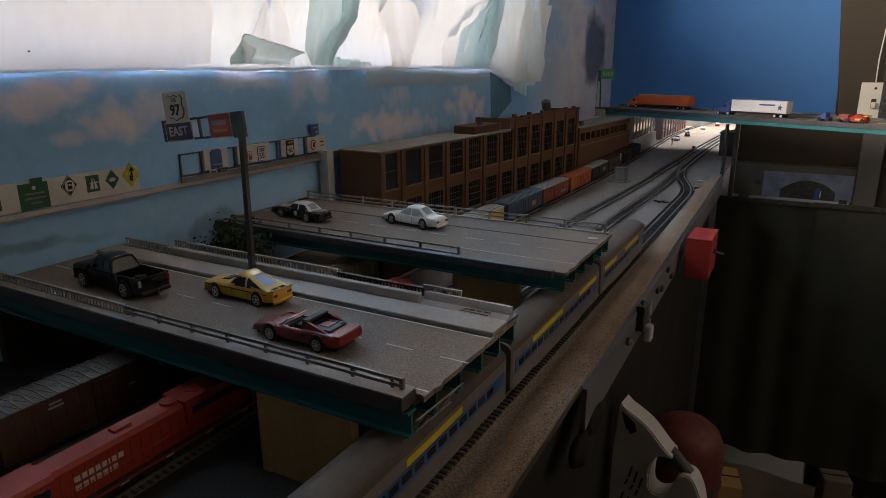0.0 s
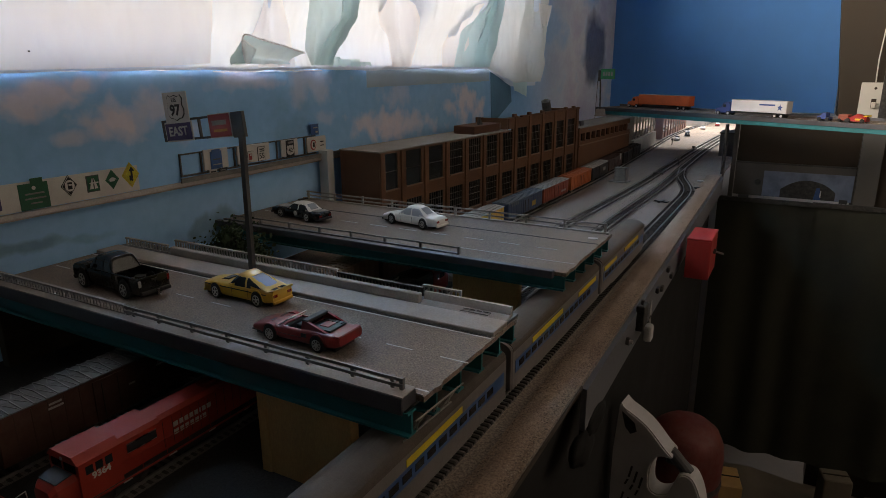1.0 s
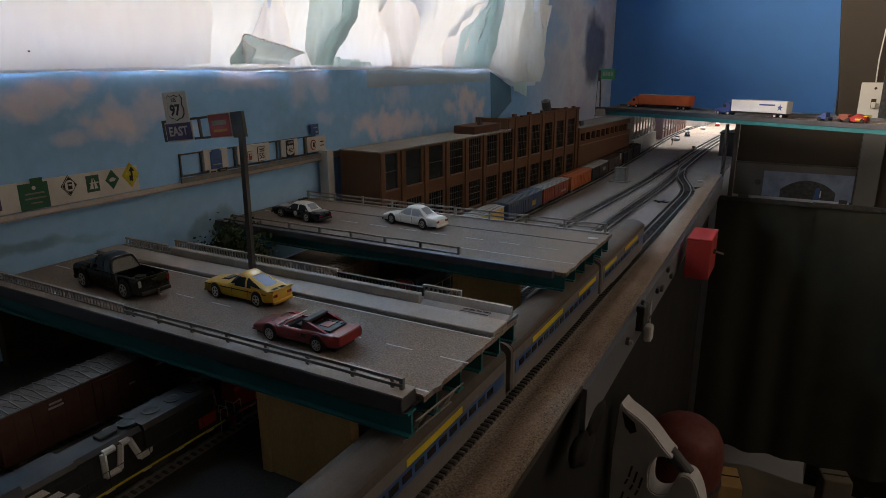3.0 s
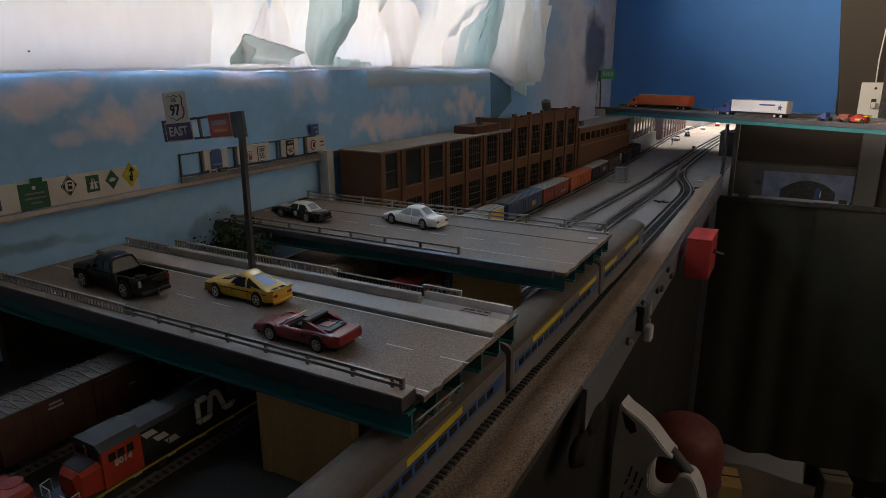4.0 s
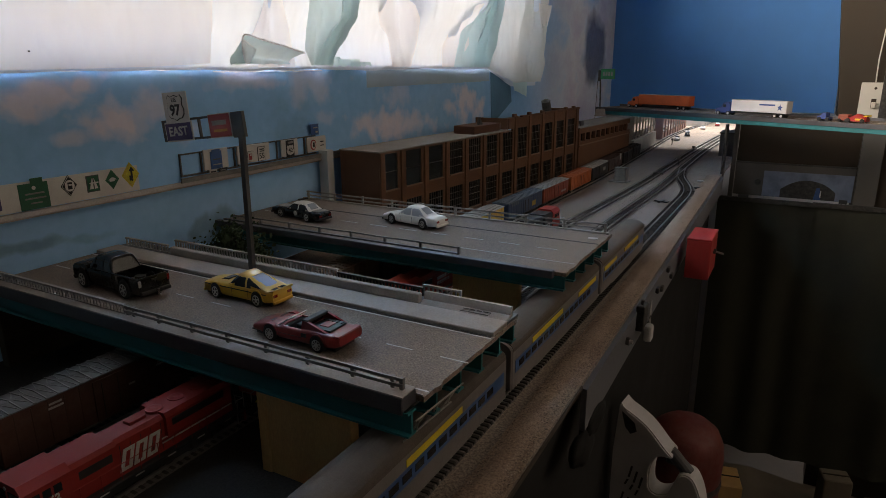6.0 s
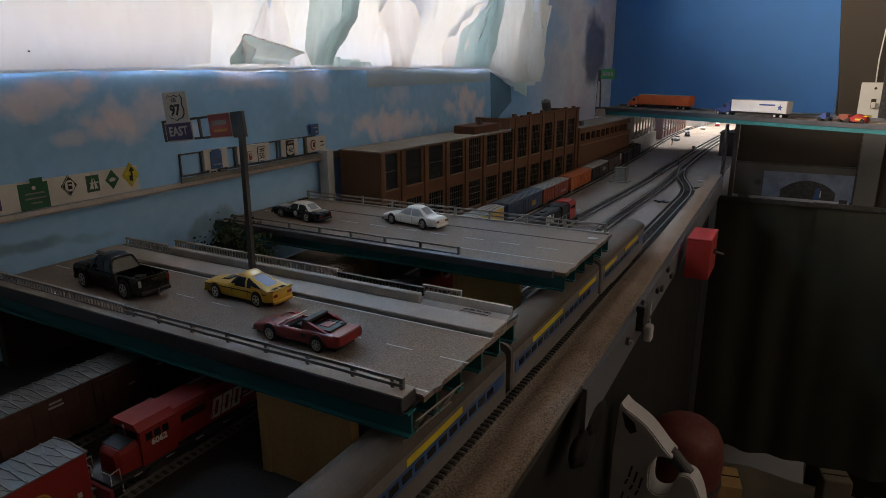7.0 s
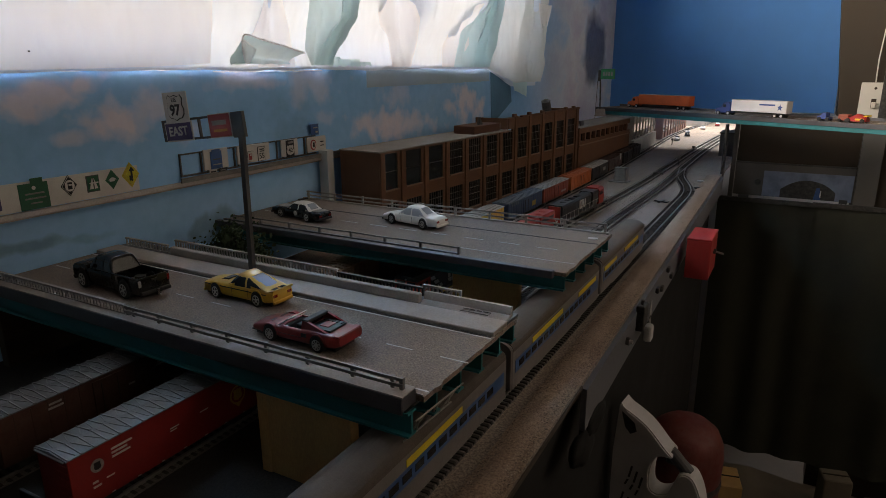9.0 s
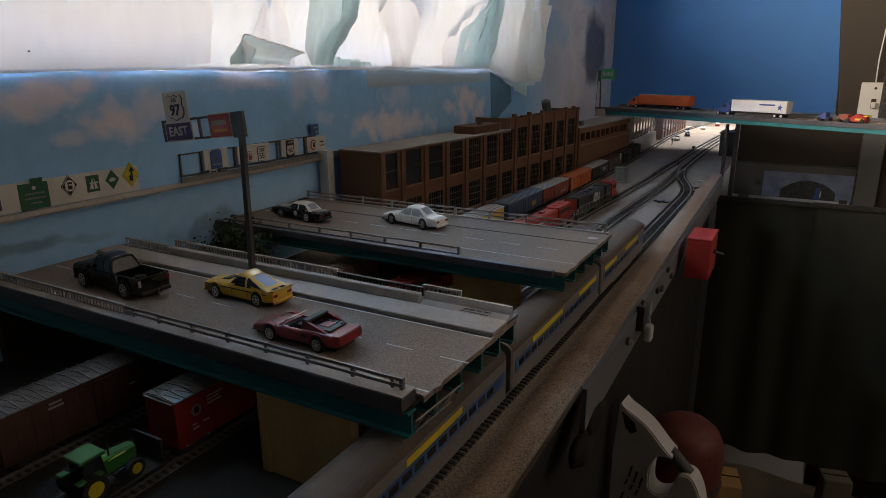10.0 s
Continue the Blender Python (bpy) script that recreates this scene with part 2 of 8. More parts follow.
def to_mesh(name, bm, mat, smooth=False):
    me = bpy.data.meshes.new(name)
    bm.to_mesh(me)
    bm.free()
    me.materials.append(mat)
    if smooth:
        me.polygons.foreach_set("use_smooth", [True] * len(me.polygons))
    return me


def part(name, bm, mat, parent=None, label="", smooth=False, m=None):
    ob = new(name, to_mesh(name, bm, mat, smooth))
    if parent is not None:
        ob.parent = parent
    if m is not None:
        ob.matrix_basis = m
    if label:
        ob["label"] = label
    return ob


def piece(name, me, parent, m):
    ob = new(name, me)
    ob.parent = parent
    ob.matrix_basis = m
    return ob


def thing(name, m, label, category, group=""):
    ob = new(name)
    ob.empty_display_size = 0.02
    ob.matrix_basis = m
    return tagged(ob, label, category, group)


def writing(text, size, mat, parent, m, name="lettering", bold=0.0):
    """Built-in-font writing as a thin mesh; it reads along the pose's x axis, with y up."""
    cu = bpy.data.curves.new(name, "FONT")
    cu.body, cu.size, cu.align_x, cu.align_y, cu.extrude, cu.offset, cu.resolution_u = text, size, "CENTER", "CENTER", 0.0002, bold, 2
    tmp = bpy.data.objects.new(name, cu)
    me = bpy.data.meshes.new_from_object(tmp)
    bpy.data.objects.remove(tmp)
    me.materials.clear()
    me.materials.append(mat)
    ob = new(name, me)
    ob.parent = parent
    ob.matrix_basis = m
    return ob


# ---------------------------------------------------------------- the room
WALL = -0.712          # face of the window wall
TABLE_FLOOR = -1.05    # room floor under the layout


def structure(name, bm, mat, label, smooth=False):
    return tagged(part(name, bm, mat, None, label, smooth), label, "", "", "structure")


structure("floor", boxes((-1.3, 1.6, -1.6, 5.2, TABLE_FLOOR - 0.05, TABLE_FLOOR)), M["floor"], "dark brown floor of the layout room")
structure("ceiling", boxes((-0.85, 1.6, -1.6, 5.2, 1.62, 1.67)), M["ceiling"], "unseen plain ceiling of the room, dim grey to cut bounced light")
# window wall with one wide opening behind the curtain, plus an added unseen gap above
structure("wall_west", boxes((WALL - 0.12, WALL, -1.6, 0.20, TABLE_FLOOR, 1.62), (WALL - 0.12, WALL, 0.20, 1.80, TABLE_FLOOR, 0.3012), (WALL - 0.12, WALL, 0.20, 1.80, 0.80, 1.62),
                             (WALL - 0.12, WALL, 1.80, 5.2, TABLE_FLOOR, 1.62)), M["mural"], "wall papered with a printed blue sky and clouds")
# added walls out of view; their tones set how much light bounces back
structure("wall_south", boxes((-0.832, 1.6, -1.7, -1.6, TABLE_FLOOR, 1.62)), M["dark_wall"], "unseen wall behind the camera, dark to cut bounced light")
structure("wall_east", boxes((1.5, 1.6, 0.10, 5.2, 0.25, 1.62)), M["room_wall"], "unseen plain wall across the aisle, off-white to bounce light")
structure("wall_east_dark", boxes((1.497, 1.6, -1.6, 0.10, 0.25, 1.62)), M["dark_wall"], "unseen stretch of the wall across the aisle, dark to cut bounced light")
structure("wall_east_lower", boxes((1.495, 1.6, -1.6, 5.2, TABLE_FLOOR, 0.25)), M["dark_wall"], "unseen lower wall across the aisle, dark to cut bounced light")
structure("wall_far", boxes((-0.832, 1.5, 5.1, 5.2, TABLE_FLOOR, 1.62)), M["room_wall"], "plain wall of the room beyond")


def sheet(parent, name, y0, y1, zlow, zhigh, x, ny, nz, fold, hem, label=""):
    """A hanging cloth; fold(y, z) pushes it into the room."""
    bm = bmesh.new()
    rows = []
    for j in range(nz + 1):
        w = (j / nz) ** 1.6
        r = []
        for i in range(ny + 1):
            y = y0 + (y1 - y0) * i / ny
            lo = zlow + hem(y)
            z = lo + (zhigh - lo) * w
            r.append(bm.verts.new((x + fold(y, z), y, z)))
        rows.append(r)
    for a, b in zip(rows, rows[1:]):
        for i in range(ny):
            bm.faces.new((a[i], a[i + 1], b[i + 1], b[i]))
    return part(name, bm, M["curtain"], parent, label, True)


def bump(y, c, w):
    return math.exp(-((y - c) / w) ** 2)


def along(z, knots):
    """Soft line through (z, y) knots."""
    if z <= knots[0][0]:
        return knots[0][1]
    for (za, ya), (zb, yb) in zip(knots, knots[1:]):
        if z <= zb:
            u = (z - za) / (zb - za)
            return ya + (yb - ya) * (0.6 * u + 0.4 * u * u * (3 - 2 * u))
    return knots[-1][1] + (z - knots[-1][0]) * 0.25 * (knots[-1][1] - knots[-2][1]) / (knots[-1][0] - knots[-2][0])


# cloth ends low, out of view, so direct daylight enters above it
CURTAIN_TOP = 0.500


def layer(parent, name, left, right, low, mat, x, ripple, nu=28, nv=44, curl=0.0, seed=0.0, top=CURTAIN_TOP, label=""):
    """One more thickness of cloth between two wandering edges; curl rolls its right edge into the room."""
    bm = bmesh.new()
    rows = []
    for j in range(nv + 1):
        r = []
        for i in range(nu + 1):
            u = i / nu
            lo = low(u) if callable(low) else low
            z = lo + (top - lo) * (j / nv) ** 1.7
            a, b = along(z, left), along(z, right)
            y = a + (b - a) * u + 0.0025 * noise.noise(Vector((u * 3, z * 22, seed + 4)))
            d = ripple * (0.5 * math.sin(u * 11 + seed + 6 * z) + noise.noise(Vector((y * 16, z * 9, seed))) + 0.4 * noise.noise(Vector((y * 45, z * 16, seed + 2))))
            d += curl * max(0.0, (u - 0.72) / 0.28) ** 2
            r.append(bm.verts.new((x + d * min(1.0, 0.25 + max(0.0, z - lo) * 16), y, z)))
        rows.append(r)
    for a, b in zip(rows, rows[1:]):
        for i in range(nu):
            bm.faces.new((a[i], a[i + 1], b[i + 1], b[i]))
    return part(name, bm, mat, parent, label, True)


def curtain():
    """Pale sheet hung loosely over the window, doubled here and there in loose swags."""
    root = thing("curtain", pose(0, 0, 0), "thin white cloth curtain glowing with daylight over the window", "curtain")

    def hem(y):
        h = 0.0012 * math.sin(y * 17) + 0.0006 * math.sin(y * 61) - 0.004 * max(0.0, y - 0.6) + 0.003 * bump(y, 0.60, 0.05)
        return h - 0.046 * min(1.0, max(0.0, (y - 1.50) / 0.16))

    def fold(y, z):
        f = 0.009 * math.sin(y * 31 + 2.6 * math.sin(y * 5 + z * 7)) + 0.030 * noise.noise(Vector((y * 6, z * 5, 0.3))) + 0.012 * noise.noise(Vector((y * 17, z * 12, 3.3)))
        f += 0.020 * bump(y, 1.40 + 0.25 * (z - 0.3), 0.05) + 0.016 * bump(y, 1.14 + 0.1 * (z - 0.3), 0.025)
        out = 0.06 * min(1.0, max(0.0, z - 0.34) / 0.25) * min(1.0, max(0.0, 1.84 - y) / 0.06)
        return 0.003 + out + f * (0.4 if y < 0.62 else 1.0) * min(1.0, 0.05 + max(0.0, z - 0.296) * 12)
    sheet(root, "cloth", 0.14, 1.84, 0.2950, CURTAIN_TOP, WALL, 260, 48, fold, hem)
    X = WALL + 0.034
    # the first breadth, greyer where it lies double, with its selvedge hanging free
    layer(root, "breadth", [(0.29, 0.12), (1.0, 0.12)], [(0.300, 0.612), (0.330, 0.614), (0.385, 0.621)], lambda u: 0.2975 + 0.007 * u ** 4, M["curtain_lining"], X - 0.012, 0.009, 60, 44, 0.010, 1.0)
    layer(root, "breadth", [(0.300, 1.046), (0.350, 1.036), (0.372, 1.018), (0.415, 1.014)], [(0.300, 1.112), (0.350, 1.122), (0.42, 1.141)], 0.2985, M["curtain_lining"], X - 0.010, 0.008, 20, 40, 0.006, 2.0)
    layer(root, "breadth", [(0.300, 0.704), (0.34, 0.700), (0.40, 0.716)], [(0.300, 0.783), (0.350, 0.772), (0.40, 0.760)], 0.299, M["curtain_lining"], X - 0.014, 0.007, 16, 40, 0.006, 3.0)
    part("stain", tube(bmesh.new(), (X + 0.012, 0.374, 0.3155), (X + 0.0135, 0.374, 0.3155), 0.0008, 8), M["frame_dark"], root, "small dark spot")
    # gathered teal swag with a dark rolled edge
    sl = [(0.302, 0.798), (0.325, 0.788), (0.345, 0.792), (0.397, 0.807)]
    sr = [(0.302, 0.836), (0.325, 0.846), (0.348, 0.866), (0.378, 0.899), (0.404, 0.905)]
    layer(root, "swag", sl, sr, 0.3015, M["curtain_thin"], X + 0.004, 0.010, 26, 44, 0.020, 4.0)
    layer(root, "swag", [(z, y - 0.036) for z, y in sr], sr, 0.302, M["curtain_thin"], X + 0.010, 0.008, 18, 44, 0.016, 5.0)
    layer(root, "swag", [(z, y - 0.004) for z, y in sr], [(z, y + 0.016 * max(0.0, 1 - (z - 0.3) / 0.055)) for z, y in sr], 0.302, M["curtain_thin"], X + 0.002, 0.006, 10, 44, 0.010, 6.0, 0.372)
    # crumples along the hem
    for k, (a, b, h) in enumerate(((0.838, 0.884, 0.315), (0.862, 0.930, 0.3110), (0.890, 0.957, 0.3070))):
        layer(root, "crumple", [(0.29, a), (0.33, a + 0.014)], [(0.29, b), (0.33, b - 0.018)], lambda u: 0.3005 + 0.0015 * math.sin(u * 17), M["curtain_thin"], X + 0.004 * k, 0.007, 20, 8, 0.004, 7.0 + k, h)
    # long soft fold that ends in a sharp dark edge
    er = [(0.296, 1.432), (0.372, 1.446), (0.449, 1.470)]
    layer(root, "swag", [(0.296, 1.279), (0.335, 1.280), (0.368, 1.305), (0.405, 1.372), (0.440, 1.448)], er, 0.297, M["curtain_thin"], X - 0.004, 0.012, 30, 44, 0.014, 11.0)
    layer(root, "swag", [(0.296, 1.345), (0.340, 1.352), (0.39, 1.40), (0.44, 1.455)], er, 0.297, M["curtain_thin"], X + 0.006, 0.010, 22, 44, 0.016, 12.0)
    layer(root, "swag", [(0.296, 1.240), (0.335, 1.236), (0.38, 1.262), (0.42, 1.34), (0.45, 1.44)], er, 0.2975, M["curtain_lining"], X - 0.012, 0.010, 30, 44, 0.010, 13.0)
    # last breadth, tinted greyer for its weaker backlight, sagging below the sill
    rr = [(0.218, 1.700), (0.255, 1.752), (0.30, 1.744), (0.376, 1.741), (0.451, 1.777)]
    layer(root, "breadth", [(0.25, 1.500), (0.298, 1.434), (0.449, 1.470)], rr, lambda u: 0.298 - 0.042 * min(1.0, u / 0.42) ** 0.8, M["curtain_dim"], X + 0.002, 0.013, 34, 48, 0.020, 14.0)
    layer(root, "breadth", [(0.25, 1.600), (0.298, 1.580), (0.36, 1.615), (0.449, 1.640)], rr, lambda u: 0.262 - 0.006 * u, M["curtain_dim"], X + 0.012, 0.012, 26, 46, 0.014, 15.0)
    layer(root, "breadth", [(0.20, 1.640), (0.27, 1.600)], [(0.20, 1.700), (0.27, 1.720)], lambda u: 0.236 - 0.020 * u, M["curtain_thin"], X - 0.004, 0.006, 16, 10, 0.0, 16.0, 0.27)
    layer(root, "corner", [(0.372, 1.742), (0.41, 1.715), (0.455, 1.690)], [(0.372, 1.746), (0.41, 1.760), (0.455, 1.785)], 0.372, M["curtain_lining"], X + 0.026, 0.005, 12, 14, 0.006, 17.0, 0.457, "bright turned-back corner")
    # pocket where the hem is tucked up: hollow, with a thick pale lip
    top = [(0.646, 0.3050), (0.643, 0.322), (0.644, 0.335), (0.652, 0.3405), (0.680, 0.335), (0.720, 0.328), (0.764, 0.319)]
    bm = bmesh.new()
    n = 30
    lip, rows = [], []
    for i in range(n + 1):
        q = i / n * (len(top) - 1)
        k = min(int(q), len(top) - 2)
        u = q - k
        a, b, c, d = (Vector(top[max(0, min(len(top) - 1, k + e))]) for e in (-1, 0, 1, 2))
        p = 0.5 * ((2 * b) + (c - a) * u + (2 * a - 5 * b + 4 * c - d) * u * u + (3 * b - a - 3 * c + d) * u ** 3)
        lip.append((X + 0.022, p.x, p.y))
        foot = Vector((0.648 + 0.114 * max(0.0, i / n - 0.2) / 0.8, 0.3035))
        rows.append([bm.verts.new((X + 0.022 - 0.030 * math.sin(math.pi * v * 0.62), p.x + (foot.x - p.x) * v, p.y + (foot.y - p.y) * v + 0.002 * noise.noise(Vector((i * 0.3, v * 4, 1))) * v)) for v in (0.0, 0.15, 0.3, 0.5, 0.7, 0.85, 1.0)])
    for a, b in zip(rows, rows[1:]):
        for v in range(6):
            bm.faces.new((a[v], a[v + 1], b[v + 1], b[v]))
    part("tuck", bm, M["curtain_thin"], root, "", True)
    bm = bmesh.new()
    for p, q in zip(lip, lip[1:]):
        tube(bm, p, q, 0.0012, 7)
    part("tuck_lip", bm, M["curtain_lining"], root, "pale rolled hem", True)
    layer(root, "tuck_lobe", [(0.303, 0.650), (0.335, 0.647)], [(0.303, 0.660), (0.322, 0.672), (0.335, 0.652)], 0.3035, M["curtain_lining"], X + 0.016, 0.003, 10, 12, 0.004, 18.0, 0.334)
    return root


curtain()
tagged(part("curtain_rod", tube(bmesh.new(), (WALL + 0.06, 0.10, 0.503), (WALL + 0.06, 1.86, 0.503), 0.006, 10), M["rail_pale"]), "pale round curtain rod across the window, added out of view", "curtain rod")
structure("window_sill", boxes((WALL - 0.10, WALL - 0.001, 0.20, 1.80, 0.3013, 0.3017)), M["mural"], "narrow papered ledge under the curtain")



def torn_edge(y0, y1, z, h, x, mat, label, seed):
    """A ragged paper strip on the wall."""
    bm = bmesh.new()
    n = int((y1 - y0) / 0.006)
    rows = []
    for i in range(n + 1):
        y = y0 + (y1 - y0) * i / n
        w = 0.0016 * noise.noise(Vector((y * 40, seed, 0))) + 0.0008 * noise.noise(Vector((y * 150, seed, 3)))
        e = x + 0.0005 + 0.0003 * noise.noise(Vector((y * 25, seed, 7)))
        rows.append([(x, y, z + w), (e, y, z + w), (e, y, z + h + w * 0.6), (x, y, z + h + w * 0.6)])
    ob = part("torn_paper", loft(bm, rows), mat)
    return tagged(ob, label, "paper", "torn paper on the mural")


M["paper_edge"] = material("torn_white_paper", (0.74, 0.72, 0.70), 0.85, coarse=60, vary=0.15, grit=0.1)
M["paper_grey"] = material("grey_blue_paper", (0.36, 0.47, 0.60), 0.8, coarse=9, vary=0.12, grit=0.06)
M["paper_deep"] = material("deep_blue_paper", (0.10, 0.22, 0.36), 0.8, coarse=9, vary=0.25, grit=0.1)
torn_edge(0.16, 0.62, 0.2962, 0.0014, WALL, M["paper_edge"], "white torn upper edge of the sky print", 1.0)
torn_edge(0.64, 0.87, 0.2925, 0.0020, WALL, M["paper_edge"], "white torn upper edge of the sky print", 2.0)
torn_edge(0.97, 1.53, 0.2940, 0.0016, WALL, M["paper_edge"], "white torn upper edge of the sky print", 3.0)
torn_edge(0.995, 1.525, 0.2620, 0.0315, WALL, M["paper_grey"], "plain grey-blue paper strip along the top of the mural", 4.0)
_bm = bmesh.new()
prism(_bm, [(1.530, 0.294), (1.570, 0.288), (1.655, 0.256), (1.668, 0.205), (1.540, 0.150)], "x", WALL, WALL + 0.0015)
tagged(part("paper_flap", _bm, M["paper_deep"]), "dark blue loose end of the sky print", "paper", "torn paper on the mural")

# the blue backdrop board, the dark jamb beside it and the far overpass wall
structure("backdrop_board", boxes((-0.712, 0.085, 2.70, 2.72, 0.13, 1.62)), M["blue"], "bright blue painted backdrop board")
structure("backdrop_leg", boxes((-0.19, -0.155, 2.70, 2.72, TABLE_FLOOR, 0.13)), M["fascia"], "grey support under the blue board")


# ---------------------------------------------------------------- layout table
def edge_x(y):
    """The front edge of the layout table."""
    return -0.146 - 0.021 * y


def layout_table():
    bm = bmesh.new()
    pts = [(WALL, -1.2), (edge_x(-1.2), -1.2), (edge_x(1.95), 1.95), (edge_x(1.95), 4.3), (WALL, 4.3)]
    prism(bm, pts, "z", -0.006, 0.0)
    top = structure("ground", bm, M["ballast"], "grey gravel-covered top of the model railway")
    # raised gravel shoulder along the edge
    bm = bmesh.new()
    rows = []
    n = 260
    for i in range(n + 1):
        y = -0.4 + 2.32 * i / n
        e = edge_x(y)
        r = []
        for k in range(9):
            u = k / 8
            x = e - 0.0335 + 0.0330 * u
            z = 0.0012 + 0.0035 * math.sin(math.pi * min(1, u * 1.1)) + 0.0018 * noise.noise(Vector((x * 90, y * 90, 0))) + 0.0012 * noise.noise(Vector((x * 300, y * 300, 2)))
            r.append(bm.verts.new((x + 0.001 * noise.noise(Vector((0, y * 60, k))), y, max(0.0006, z))))
        rows.append(r)
    for a, b in zip(rows, rows[1:]):
        for k in range(8):
            bm.faces.new((a[k], a[k + 1], b[k + 1], b[k]))
    structure("gravel_shoulder", bm, M["dirt"], "brownish gravel shoulder along the table edge", True)
    # fascia board in two lengths with a wooden lip
    bm = bmesh.new()
    prism(bm, [(edge_x(0.56) + 0.0, 0.56), (edge_x(0.56) + 0.006, 0.56), (edge_x(1.95) + 0.006, 1.95), (edge_x(1.95), 1.95)], "z", -0.050, -0.004)
    structure("fascia", bm, M["fascia"], "grey painted fascia board of the layout")
    bm = bmesh.new()
    prism(bm, [(edge_x(-1.2), -1.2), (edge_x(-1.2) + 0.0015, -1.2), (edge_x(0.56) + 0.0015, 0.56), (edge_x(0.56), 0.56)], "z", -0.0055, -0.001)
    structure("trim", bm, M["wood_edge"], "raw wooden edge of the layout table")
    bm = bmesh.new()
    prism(bm, [(edge_x(-1.2) - 0.03, -1.2), (edge_x(-1.2) - 0.02, -1.2), (edge_x(1.95) - 0.02, 1.95), (edge_x(1.95) - 0.03, 1.95)], "z", TABLE_FLOOR, -0.006)
    structure("skirt", bm, M["skirt_cloth"], "black cloth skirt under the layout")
    return top


layout_table()
# dark ground sheet, its colour deepened for the shade under the overpass
M["shaded_earth"] = material("dark_shaded_ground", (0.030, 0.027, 0.025), 0.95, coarse=14, fine=600, vary=0.4, grit=0.4, bump=0.6)
structure("ground_under_overpass", boxes((WALL, -0.262, -1.2, 0.60, -0.001, 0.0010)), M["shaded_earth"], "dark ground between the tracks, its colour deepened for shade under the overpass")


# ---------------------------------------------------------------- tracks
def polyline(points, step):
    """Even steps along a smoothed line: (x, y, heading)."""
    p = [Vector(q) for q in points]
    fine = []
    for i in range(len(p) - 1):
        a, b, c, d = p[max(0, i - 1)], p[i], p[i + 1], p[min(len(p) - 1, i + 2)]
        for k in range(40):
            t = k / 40
            fine.append(0.5 * ((2 * b) + (c - a) * t + (2 * a - 5 * b + 4 * c - d) * t * t + (3 * b - a - 3 * c + d) * t ** 3))
    fine.append(p[-1])
    out, need, last = [], 0.0, fine[0]
    for q in fine[1:]:
        seg = (q - last).length
        while seg and need <= seg:
            s = last + (q - last) * (need / seg)
            out.append((s.x, s.y, math.atan2(q.y - last.y, q.x - last.x)))
            need += step
        need -= seg
        last = q
    return out


TIE = to_mesh("tie", boxes((-0.0013, 0.0013, -0.0168, 0.0168, -0.001, 0.0022)), M["tie"])


def track(points, label, bed=True, single=None):
    root = thing("railway_track", pose(0, 0, 0), label, "track", "tracks")
    line = polyline(points, 0.012)

    def strip(u0, u1, z0, z1):
        return [[(x - u * math.sin(h), y + u * math.cos(h), z) for u, z in ((u0, z0), (u1, z0), (u1, z1), (u0, z1))] for x, y, h in line]
    if bed:
        bm = bmesh.new()
        loft(bm, [[(x - u * math.sin(h), y + u * math.cos(h), z) for u, z in ((-0.019, -0.002), (-0.0155, 0.0016), (0.0155, 0.0016), (0.019, -0.002))] for x, y, h in line])
        part("roadbed", bm, M["roadbed"], root, "dark gravel roadbed")
    for s in (-1, 1):
        bm = bmesh.new()
        loft(bm, strip(s * 0.00825 - 0.0011, s * 0.00825 + 0.0011, 0.0012, 0.0045))
        part("rail", bm, M["rail"], root, "steel-coloured rail")
    rest = []
    for x, y, h in polyline(points, 0.0068):
        if single and single[0] < y < single[1]:
            piece("tie", TIE, root, pose(x, y, 0.0008, 0, 0, math.degrees(h) + random.uniform(-1.5, 1.5)))
        else:
            rest.append((x, y, h))
    bm = bmesh.new()
    for x, y, h in rest:
        c, s = math.cos(h), math.sin(h)
        v = [bm.verts.new((x + c * a - s * b, y + s * a + c * b, z)) for a in (-0.0013, 0.0013) for b in (-0.0145, 0.0145) for z in (0.0003, 0.0022)]
        for f in ((0, 1, 3, 2), (4, 6, 7, 5), (0, 4, 5, 1), (2, 3, 7, 6), (1, 5, 7, 3)):
            bm.faces.new([v[i] for i in f])
    o = part("tie_row", bm, M["tie"], root, "row of dark wooden ties")
    o["kind"] = "stuff"
    return root


MAIN = [(-0.405, -1.18), (-0.405, 0.0), (-0.405, 0.4), (-0.397, 0.8), (-0.382, 1.15), (-0.366, 1.45), (-0.352, 1.75), (-0.345, 2.1), (-0.335, 2.6), (-0.30, 3.2), (-0.20, 3.8)]
COACH = [(-0.2205, -0.5), (-0.2205, 0.5), (-0.2225, 1.0), (-0.2240, 1.45), (-0.226, 1.60), (-0.240, 1.70), (-0.281, 1.86), (-0.302, 2.02)]
SIDING = [(-0.500, -1.1), (-0.500, 0.4), (-0.493, 0.9), (-0.484, 1.3), (-0.476, 1.7), (-0.486, 2.3), (-0.50, 3.0), (-0.46, 3.6), (-0.40, 4.0)]
THIRD = [(-0.318, 0.55), (-0.314, 0.9), (-0.308, 1.25), (-0.298, 1.7), (-0.303, 2.1), (-0.300, 2.6), (-0.27, 3.1), (-0.17, 3.6)]
track(MAIN, "model track under the overpasses for the moving train")
track(COACH, "model track beside the table edge under silver coaches", single=(0.2, 1.65))
track(SIDING, "model siding full of parked goods wagons")
track(THIRD, "model track with polished rails beyond the overpasses")


# ---------------------------------------------------------------- road overpasses
DECK = 0.090


